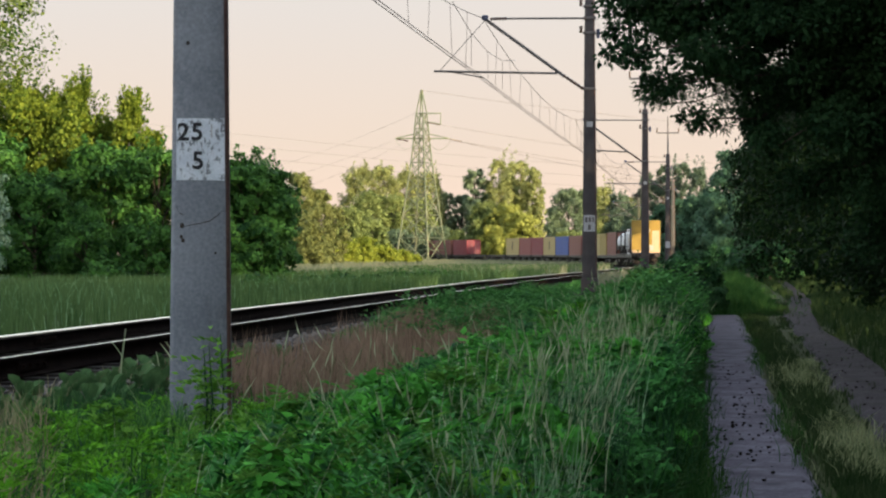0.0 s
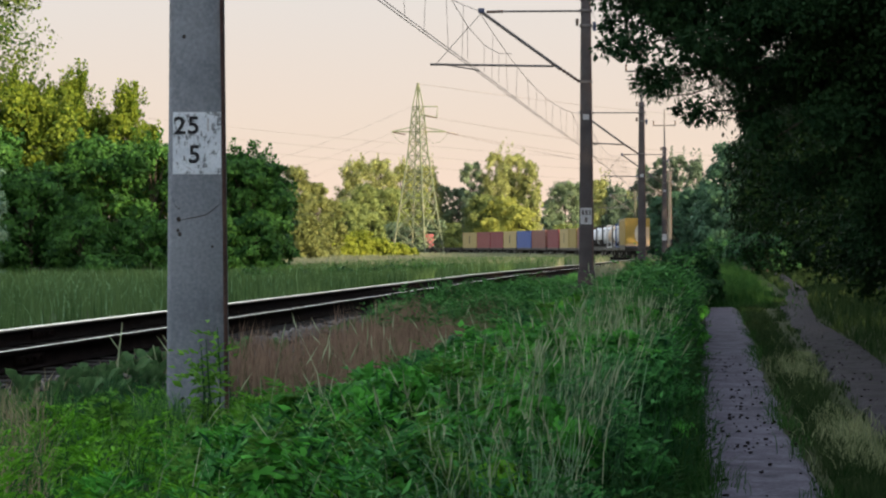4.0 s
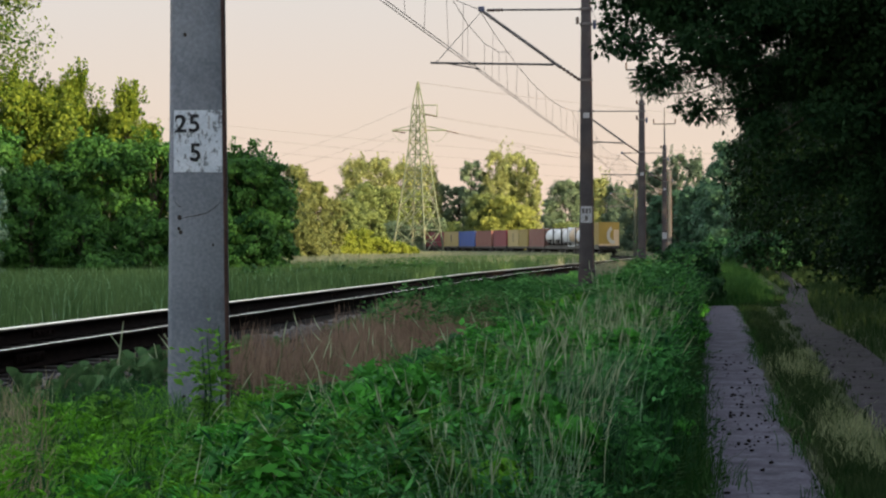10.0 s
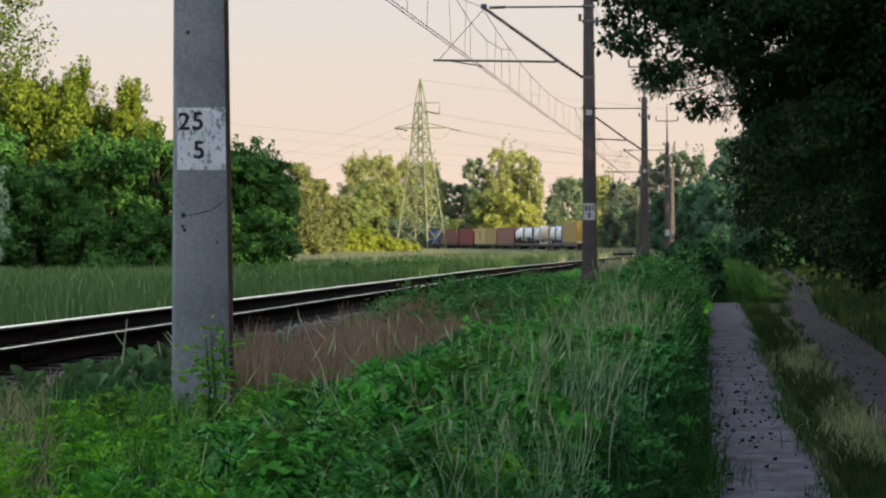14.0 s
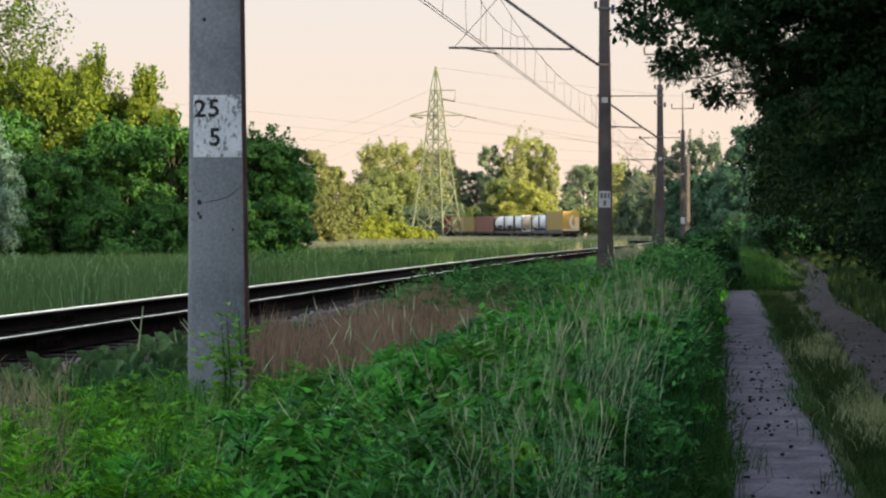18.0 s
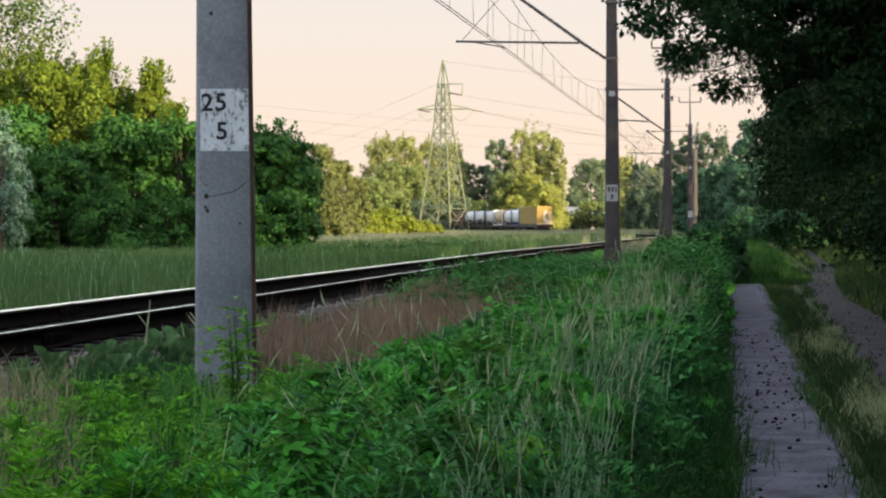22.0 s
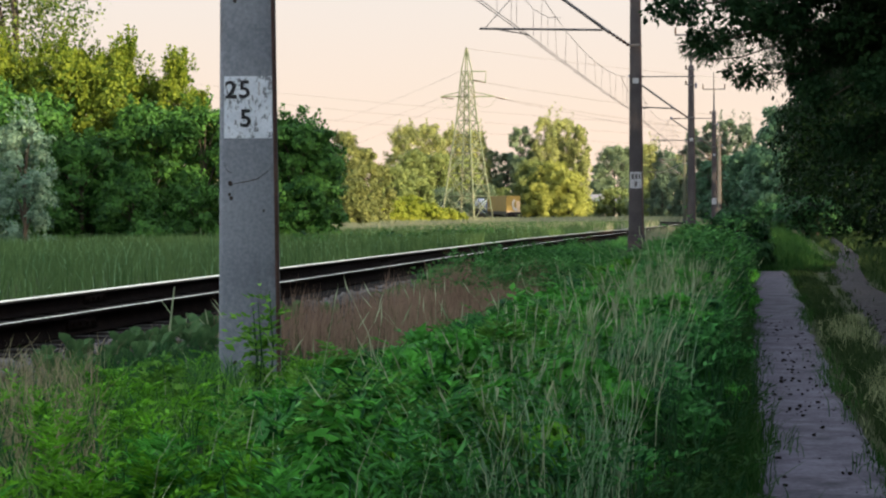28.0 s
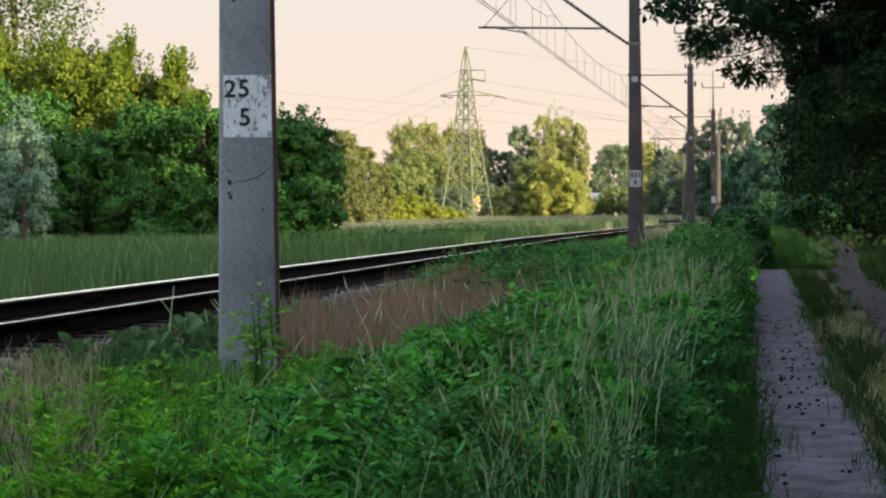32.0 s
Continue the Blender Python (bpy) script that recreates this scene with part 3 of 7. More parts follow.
def mast(s, near=False, detail=True, base_z=0.42, concrete=None, side=2.75, label="", turn=None, push=True, post=True):
    """A concrete mast beside the track with a bracket towards it. Local x runs from the track to the mast's back."""
    q = beside(s, side)
    h = track_at(s)[1]
    rz = rail_z(s)
    m = thing("catenary_mast", (*q, base_z), label, "railway mast", "catenary masts along the track", -h if turn is None else turn)
    up = lambda z: z + rz - base_z
    body = concrete or M_CONCRETE_DARK
    part("shaft", shaft_mesh(up(7.95), 0.42, 0.265, 0.42, 0.265, 0.028, body, M_ARRIS), None, m)
    if not near:
        part("footing", boxes((-0.24, 0.24, -0.24, 0.24, -0.6, 0.42), bevel=0.04), M_CONCRETE_DARK, m, "dark concrete footing")
    x0 = -0.17
    xm = -2.95
    # pull-off bar, raking tube, horizontal tube, steady arm
    rod("tie_bar", m, [(x0, 0, up(7.42)), (xm + 0.25, 0, up(7.44))], 0.028, label="straight steel tie bar")
    insulator(m, (xm + 0.62, 0, up(7.44)), (xm + 0.15, 0, up(7.43)), 0.055)
    rod("bracket_tube", m, [(x0 - 0.55, 0, up(5.80)), (xm, 0, up(7.43))], 0.045, label="raking bracket tube")
    insulator(m, (x0, 0, up(5.43)), (x0 - 0.60, 0, up(5.84)), 0.055)
    part("clamp", boxes((xm - 0.09, xm + 0.09, -0.06, 0.06, up(7.40), up(7.54)), bevel=0.02), M_BLUEINS, m, "blue clamp at the bracket's tip")
    rod("registration_tube", m, [(x0 - 0.74, 0, up(5.88)), (xm - (1.45 if push else -0.30), 0, up(5.97))], 0.032, label="horizontal steel tube")
    rod("steady_arm", m, [(xm - 1.0, 0, up(5.95)), (xm - 0.15, 0, up(5.80)), (xm - 0.02, 0, up(5.76))] if push else [(xm + 0.9, 0, up(5.93)), (xm + 0.05, 0, up(5.76))], 0.018)
    rod("stay_wire", m, [(xm, 0, up(7.40)), (xm - (1.3 if push else -0.35), 0, up(5.97))], 0.010)
    for z in (7.42, 5.43, 7.0, 7.75):
        part("band", boxes((-0.175, 0.175, -0.175, 0.175, up(z) - 0.035, up(z) + 0.035), bevel=0.01), M_STEEL, m, "steel band")
    for z in (7.75, 7.0):
        insulator(m, (-0.24, -0.10, up(z)), (-0.24, -0.10, up(z) + 0.20), 0.06)
    part("post_insulator", tubes("post_insulator", [([(0.24, -0.1, up(6.85)), (0.24, -0.1, up(7.1))], [0.05, 0.05], 8)], M_BLUEINS), None, m, "blue insulator")
    # top post with its cross-arm
    if not post:
        return m, up
    rod("top_post", m, [(0, 0, up(7.9)), (0, 0, up(10.6))], [0.06, 0.04])
    part("cross_arm", boxes((-0.78, 0.78, -0.04, 0.04, up(9.40), up(9.48))), M_STEEL, m, "steel cross-arm")
    for x in (-0.75, 0.75):
        insulator(m, (x, 0, up(9.48)), (x, 0, up(9.80)), 0.06)
    return m, up


P1_Z, P2_Z = 0.40, 0.48
m1, up1 = mast(15.95, True, True, P1_Z, M_CONCRETE, side=2.87, turn=radians(4.5), label="weathered grey concrete mast with a white number plate")
m2, up2 = mast(66.7, False, True, P2_Z, M_CONCRETE_DARK, label="dark purple-brown concrete mast with a bracket over the track")
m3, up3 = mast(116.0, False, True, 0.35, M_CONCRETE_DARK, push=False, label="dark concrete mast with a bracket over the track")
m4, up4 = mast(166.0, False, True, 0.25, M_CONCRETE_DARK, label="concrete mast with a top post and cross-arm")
mast(216.0, False, True, 0.2, M_CONCRETE_MID, side=2.45, push=False, post=False, label="pale concrete mast beside the track")
mast(284.0, False, True, 0.1, M_CONCRETE_GREEN, post=False, label="dark greenish concrete mast in the bend of the track")


def half_at(z, h, w0, w1):
    return (w0 + (w1 - w0) * z / h) / 2


def plate(m, up, z0, z1, base, digits, coat=None):
    """White paint on the shaft's face towards the camera, with its digits."""
    h = up(7.95)
    zz = [z0 - base + (z1 - z0) * k / 6 for k in range(7)]
    vs = []
    for k, z in enumerate(zz):
        a = half_at(z, h, 0.42, 0.265)
        jag = 0.006 * noise.noise(Vector((k * 2.1, 4, 0)))
        vs += [(-a + 0.030 + jag, -a - 0.003, z + jag), (a - 0.030 + jag, -a - 0.003, z - jag)]
    fs = [[2 * k, 2 * k + 1, 2 * k + 3, 2 * k + 2] for k in range(6)]
    pl = part("number_plate", fast_mesh("number_plate", vs, fs, coat or M_WHITEPAINT), None, m, "white painted number field, flaking")
    tilt = math.atan((0.42 - 0.28) / 2 / h)
    for text, dx, z, size in digits:
        a = half_at(z - base, h, 0.42, 0.265)
        letters(text, size, M_BLACKPAINT, pl, Matrix.Translation((dx, -a - 0.006, z - base)) @ Matrix.Rotation(math.pi / 2 - tilt, 4, "X"))
    return pl


pl1 = plate(m1, up1, 2.09, 2.51, P1_Z, [("2", -0.116, 2.362, 0.165), ("5", -0.024, 2.365, 0.165), ("5", -0.018, 2.17, 0.165)])
# worn-off remains of another figure
part("paint_mark", boxes((0.070, 0.080, -0.2065, -0.204, 2.38 - P1_Z, 2.47 - P1_Z)), M_WORN, pl1, "worn grey paint mark")
pl2 = plate(m2, up2, 2.20, 2.66, P2_Z, [], M_WORN)
for x0, x1, z0, z1 in ((-0.12, -0.05, 2.46, 2.60), (-0.02, 0.05, 2.46, 2.60), (0.08, 0.13, 2.46, 2.60), (-0.04, 0.04, 2.25, 2.39)):
    part("paint_mark", boxes((x0, x1, -0.20, -0.194, z0 - P2_Z, z1 - P2_Z)), M_STEEL, pl2, "worn grey paint bar")
plate(m4, up4, 1.95, 2.40, 0.25, [], M_WORN)
for mm, uu, bz, zz in ((m2, up2, P2_Z, 5.20), (m3, up3, 0.35, 5.0), (m4, up4, 0.25, 5.4)):
    a = half_at(zz - bz, uu(7.95), 0.42, 0.265)
    part("enamel_sign", boxes((-0.08, 0.09, -a - 0.02, -a - 0.004, zz - bz - 0.07, zz - bz + 0.08), bevel=0.004), M_WORN, mm, "small white sign")


def crack(m, up, base, pts, wide):
    """A thin dark crack across the face."""
    h, vs = up(7.95), []
    for k, (x, z) in enumerate(pts):
        a = half_at(z - base, h, 0.42, 0.265)
        w = wide * (0.5 + 0.5 * math.sin(math.pi * k / (len(pts) - 1)) + 0.1)
        vs += [(x, -a - 0.0025, z - base + w), (x, -a - 0.0025, z - base - w)]
    fs = [[2 * k + 1, 2 * k, 2 * k + 2, 2 * k + 3][::-1] for k in range(len(pts) - 1)]
    part("crack", fast_mesh("crack", vs, fs, M_CRACK), None, m, "dark crack in the concrete")


crack(m1, up1, P1_Z, [(-0.13, 1.775), (-0.06, 1.79), (0.0, 1.80), (0.06, 1.815), (0.11, 1.85), (0.15, 1.885)], 0.0032)
crack(m1, up1, P1_Z, [(-0.165, 1.93), (-0.15, 1.88), (-0.13, 1.86), (-0.11, 1.855)], 0.003)
for x, z, r in ((-0.125, 1.785, 0.016), (-0.13, 1.71, 0.011), (-0.118, 1.685, 0.013), (-0.085, 3.02, 0.013), (-0.10, 0.57, 0.014), (0.10, 1.60, 0.008)):
    a = half_at(z - P1_Z, up1(7.95), 0.42, 0.265)
    bm = bmesh.new()
    bmesh.ops.create_uvsphere(bm, u_segments=8, v_segments=5, radius=r, matrix=Matrix.Translation((x, -a - 0.001, z - P1_Z)) @ Matrix.Diagonal((1, 0.2, 1.2, 1)))
    part("spalled_hole", bm, M_CRACK, m1, "small dark hole")


# ---- overhead wires ----
def wire_run(name, a, b, sag, r, material, n=14):
    a, b = np.array(a), np.array(b)
    return [(a + (b - a) * k / n - np.array([0, 0, 4 * sag * (k / n) * (1 - k / n)])) for k in range(n + 1)], r, 4


def build_catenary():
    line = thing("overhead_line", (0, 0, 0), "contact wire hung by droppers from a sagging carrier wire", "overhead line")
    tagged(line, kind="structure")
    stations = [-35.0, 16.0, 66.7, 116.0, 166.0, 216.0, 284.0]
    for i in range(len(stations) - 1):
        s0, s1 = stations[i], stations[i + 1]
        zig0, zig1 = (0.05 if i % 2 else -0.15), (-0.15 if i % 2 else 0.05)
        n = 12
        runs = []
        cp, mp = [], []
        for k in range(n + 1):
            u = k / n
            s = s0 + (s1 - s0) * u
            off = -0.12 + zig0 * (1 - u) + zig1 * u
            c0, c1 = beside(s0, -0.12 + zig0), beside(s1, -0.12 + zig1)
            q = c0 + (c1 - c0) * u
            rz = rail_z(s)
            cp.append(np.array([*q, rz + 5.75 - 0.06 * 4 * u * (1 - u)]))
            mp.append(np.array([*q, rz + 7.46 - 0.85 * 4 * u * (1 - u)]))
        r_c, r_m = 0.011, 0.010
        side = np.array([LEFT[0], LEFT[1], 0]) * 0.05
        part("contact_wire", tubes("contact_wire", [([p + side for p in cp], r_c, 5), ([p - side for p in cp], r_c, 5)], M_WIRE), None, line)
        part("carrier_wire", tubes("carrier_wire", [(mp, r_m, 5)], M_WIRE), None, line)
        drops = []
        for k in range(1, n):
            drops.append(([mp[k], cp[k] + (side if k % 2 else -side)], 0.006, 4))
        part("dropper", tubes("dropper", drops, M_WIRE), None, line)
    for st in stations[1:-1]:
        q = [beside(st + d, -0.12) for d in (-9, -4.5, 0, 4.5, 9)]
        z = [rail_z(st) + v for v in (6.98, 6.62, 6.50, 6.62, 6.98)]
        pts = [np.array([*a, b]) for a, b in zip(q, z)]
        part("stitch_wire", tubes("stitch_wire", [(pts, 0.009, 5)] + [([p, np.array([p[0], p[1], rail_z(st) + 5.75])], 0.006, 4) for p in pts[1:4]], M_WIRE), None, line)
    for x in (-0.75, 0.75):
        runs = []
        for i in range(1, 4):
            a, b = beside(stations[i], 2.75 + x), beside(stations[i + 1], 2.75 + x)
            runs.append(wire_run("w", (*a, rail_z(stations[i]) + 9.8), (*b, rail_z(stations[i + 1]) + 9.8), 0.7, 0.008, M_WIRE))
        part("feeder_wire", tubes("feeder_wire", runs, M_WIRE), None, line)


build_catenary()


# ---- lattice pylon and its conductors ----
CORNERS = [(-1.30, -0.25), (0.25, -1.30), (1.30, 0.25), (-0.25, 1.30)]


def build_pylon(x, y, turn, label):
    p = thing("lattice_pylon", (x, y, 0.0), label, "pylon", turn=turn)
    levels = [(0, 3.5), (4.2, 3.0), (8.2, 2.5), (11.8, 2.1), (14.6, 1.75), (17.4, 1.42), (19.8, 1.2), (21.6, 1.08), (23.4, 0.95), (26.0, 0.72), (30.1, 0.06)]
    for i, (cx, cy) in enumerate(CORNERS):
        part("leg", tubes("leg", [([(cx * w, cy * w, z) for z, w in levels], [0.19 - 0.009 * k for k in range(len(levels))], 5)], M_LATTICE, False), None, p)
    for i in range(len(levels) - 1):
        (z0, w0), (z1, w1) = levels[i], levels[i + 1]
        runs = []
        for (ax, ay), (bx, by) in zip(CORNERS, CORNERS[1:] + CORNERS[:1]):
            a0, b0 = np.array([ax * w0, ay * w0, z0]), np.array([bx * w0, by * w0, z0])
            a1, b1 = np.array([ax * w1, ay * w1, z1]), np.array([bx * w1, by * w1, z1])
            runs += [([a0, b1], 0.112 - 0.005 * i, 4), ([b0, a1], 0.112 - 0.005 * i, 4), ([a1, b1], 0.095 - 0.005 * i, 4)]
            if i < 4:
                c = (a0 + b0 + a1 + b1) / 4
                runs += [([(a0 + a1) / 2, c], 0.06, 4), ([(b0 + b1) / 2, c], 0.06, 4)]
        for run in runs:
            part("bracing", tubes("bracing", [run], M_LATTICE, False), None, p)
    part("lower_arm", tubes("lower_arm", [([(-4.6, 0, 21.6), (5.0, 0, 21.6)], 0.12, 5), ([(-4.6, 0, 21.6), (-0.8, 0, 22.5)], 0.08, 4), ([(5.0, 0, 21.6), (0.8, 0, 22.5)], 0.08, 4),
                                          ([(-4.6, 0, 21.6), (-0.8, 0.7, 21.6)], 0.07, 4), ([(5.0, 0, 21.6), (0.8, 0.7, 21.6)], 0.07, 4)], M_LATTICE, False), None, p)
    part("upper_arm", tubes("upper_arm", [([(-1.0, 0, 26.0), (3.4, 0, 26.0), (3.3, 0, 24.1)], 0.11, 5), ([(0.6, 0, 24.6), (3.3, 0, 24.1)], 0.09, 4)], M_LATTICE, False), None, p)
    for a, b in (((5.0, 0, 21.5), (7.2, 0.6, 21.1)), ((-4.4, 0, 21.5), (-2.3, -0.5, 21.1)), ((3.3, 0, 24.0), (1.2, 0, 24.4))):
        insulator(p, a, b, 0.13)
    for x0, x1, z in ((-4.5, -0.9, 21.5), (1.0, 5.2, 21.4)):
        part("jumper", tubes("jumper", [wire_run("j", (x0, 0, z), (x1, 0, z), 1.8, 0.03, None)], M_LATTICE), None, p)
    return p


PY = (-3.75, 415.0)
build_pylon(*PY, radians(4), "tall green steel lattice pylon among trees")
turn = np.array([[math.cos(radians(4)), -math.sin(radians(4))], [math.sin(radians(4)), math.cos(radians(4))]])


def arm_end(x, z):
    q = turn @ np.array([x, 0])
    return (PY[0] + q[0], PY[1] + q[1], z)


def power_wires():
    hang = []
    for (x, z), (ex, ey, ez), sag in (((6.8, 21.1), (190, 560, 21), 7), ((3.3, 24.0), (190, 552, 25), 7), ((5.0, 21.4), (186, 575, 19), 8), ((0, 30.0), (190, 560, 31), 5),
                                      ((-4.5, 21.4), (-120, 600, 18), 8), ((-1, 26.0), (-118, 640, 21), 8), ((-2, 21.4), (-95, 660, 12), 6)):
        hang.append(wire_run("w", arm_end(x, z), (ex, ey, ez), sag, 0.036 if ex > 0 else 0.016, None, 20))
    hang += [wire_run("w", (-160, 620, z0), (140, 700, z1), 4, 0.035, None, 20) for z0, z1 in ((46, 22), (43, 19), (40, 16))]
    tagged(new("power_line", tubes("power_line", hang, M_LINEWIRE)), "thin slack power line wires against the sky", "power line", kind="structure")


power_wires()


# ---- trees ----
def tree(name, x, y, h, r, low, n, size, leaf, label, category="tree", group="", bark=None, shape="round", clumps=26, base=0.0, lean=(0, 0), clump_r=0.34, trunk_r=None, squash=1.0, trunk_h=None, upright=0.0, leaf_wide=0.62, shoots=0, limbs=False):
    """A tree: tapered trunk with limbs and a crown of many leaf clumps. low: where the crown begins."""
    t = thing(name, (x, y, base), label, category, group)
    tr = trunk_r or 0.018 * h + 0.03
    clumps = max(7, int(clumps * 0.75))
    us = (np.arange(clumps) + rng.uniform(0, 1, clumps)) / clumps
    ang = np.arange(clumps) * 2.4 + rng.uniform(-0.5, 0.5, clumps)
    if shape == "spire":
        prof = np.minimum(1, (1.02 - us) ** 0.75 * 1.15) * np.minimum(1, us * 6 + 0.35)
    elif shape == "bush":
        prof = np.sqrt(np.maximum(1 - us ** 2, 0.03))
    else:
        prof = np.sqrt(np.maximum(1 - (2 * us - 0.85) ** 2 / 1.35, 0.04))
    rad = 0.78 * r * prof * np.sqrt(rng.uniform(0.2, 1, clumps))
    cr = r * clump_r * rng.uniform(1.1, 2.1, clumps) * (0.55 + 0.45 * prof)
    z = np.minimum(low + (h - low) * us + 0.3 * cr, h - cr * 0.95)
    cen = np.stack([rad * np.cos(ang) + lean[0] * us, rad * np.sin(ang) * squash + lean[1] * us, z], axis=1)
    # each bough bears a few sprays; leaves lie on the outside of the sprays
    per = 8
    out = unit(rng.normal(size=(clumps * per, 3)) + np.repeat(unit(cen * np.array([1, 1, 0.0]) + 1e-6), per, axis=0) * 0.5 + np.array([0, 0, 0.45]))
    bough = np.repeat(np.arange(clumps), per)
    sub_cen = cen[bough] + out * (cr[bough] * rng.uniform(0.35, 1.0, clumps * per))[:, None] * np.array([1, 1, 0.8 + 0.5 * upright])
    sub_r = cr[bough] * rng.uniform(0.32, 0.58, clumps * per)
    which = rng.choice(clumps * per, n, p=sub_r ** 2 / (sub_r ** 2).sum())
    d = unit(rng.normal(size=(n, 3)) + np.array([0, 0, 0.35]))
    pos = sub_cen[which] + d * (sub_r[which] * rng.uniform(0.45, 1.1, n))[:, None] * np.array([1.0, 1.0, 0.7 + 0.6 * upright])
    core = rng.random(n) < 0.2
    pos[core] = cen[bough[which[core]]] + d[core] * (cr[bough[which[core]]] * rng.uniform(0.1, 0.8, core.sum()))[:, None]
    pos[:, 2] = np.maximum(pos[:, 2], 0.05)
    face = d * 0.75 + out[which] * 0.55 + rng.normal(size=(n, 3)) * 0.33 + np.array([0, 0, 0.15])
    ln = size * rng.uniform(0.6, 1.35, n)
    crown = [facing(pos, face, ln, leaf_wide, 0.3)]
    if shoots:
        # feathery upright shoots that stand out of the crown
        m, per = shoots, 46
        who = rng.choice(clumps, m, p=us ** 1.5 / (us ** 1.5).sum())
        tall = np.repeat(rng.uniform(0.5, 1.3, m) * 0.16 * (h - low), per)
        u = rng.uniform(0, 1, m * per)
        stem = np.repeat(cen[who] + np.stack([rng.normal(size=m) * 0.3, rng.normal(size=m) * 0.3, cr[who] * 0.5], axis=1), per, axis=0)
        tip = np.repeat(rng.normal(size=(m, 2)) * 0.22, per, axis=0) * (u * tall)[:, None]
        a = rng.uniform(0, math.tau, m * per)
        wide = (1 - u) ** 0.8 * 0.20 * tall + 0.03
        out = np.stack([np.cos(a), np.sin(a), np.zeros(m * per)], axis=1)
        pos = stem + np.concatenate([tip, (u * tall)[:, None]], axis=1) + out * (wide * rng.uniform(0.2, 1, m * per))[:, None]
        crown.append(leaves(pos, out * 0.6 + np.array([0, 0, 0.8]) + rng.normal(size=(m * per, 3)) * 0.25, size * rng.uniform(0.5, 1.0, m * per), leaf_wide, 0.3))
    part("crown", fast_mesh("crown", *joined(*crown), leaf), None, t)
    top = trunk_h or (low + (h - low) * 0.62)
    runs = [([(lean[0] * k * 0.1, lean[1] * k * 0.1, -0.3 + (top + 0.3) * k / 6) for k in range(7)], [tr * (1.25 if k == 0 else 1 - 0.12 * k) for k in range(7)], 7)]
    for i in rng.choice(clumps, min(clumps, 11), replace=False):
        z0 = max(0.2, min(top * 0.9, cen[i][2] * rng.uniform(0.45, 0.8)))
        u = z0 / max(top, 0.1)
        a = np.array([lean[0] * u * 0.6, lean[1] * u * 0.6, z0])
        mid = a * 0.5 + cen[i] * 0.5 + np.array([0, 0, 0.06 * h])
        runs.append(([a, mid, cen[i]], [tr * 0.42, tr * 0.26, tr * 0.1], 5))
    if limbs:
        for run in runs[1:]:
            part("limb", tubes("limb", [run], bark or M_BARK), None, t)
        runs = runs[:1]
    part("trunk", tubes("trunk", runs, bark or M_BARK), None, t)
    return t


def place(bearing, d):
    """bearing: sideways metres per metre ahead."""
    return bearing * d, d


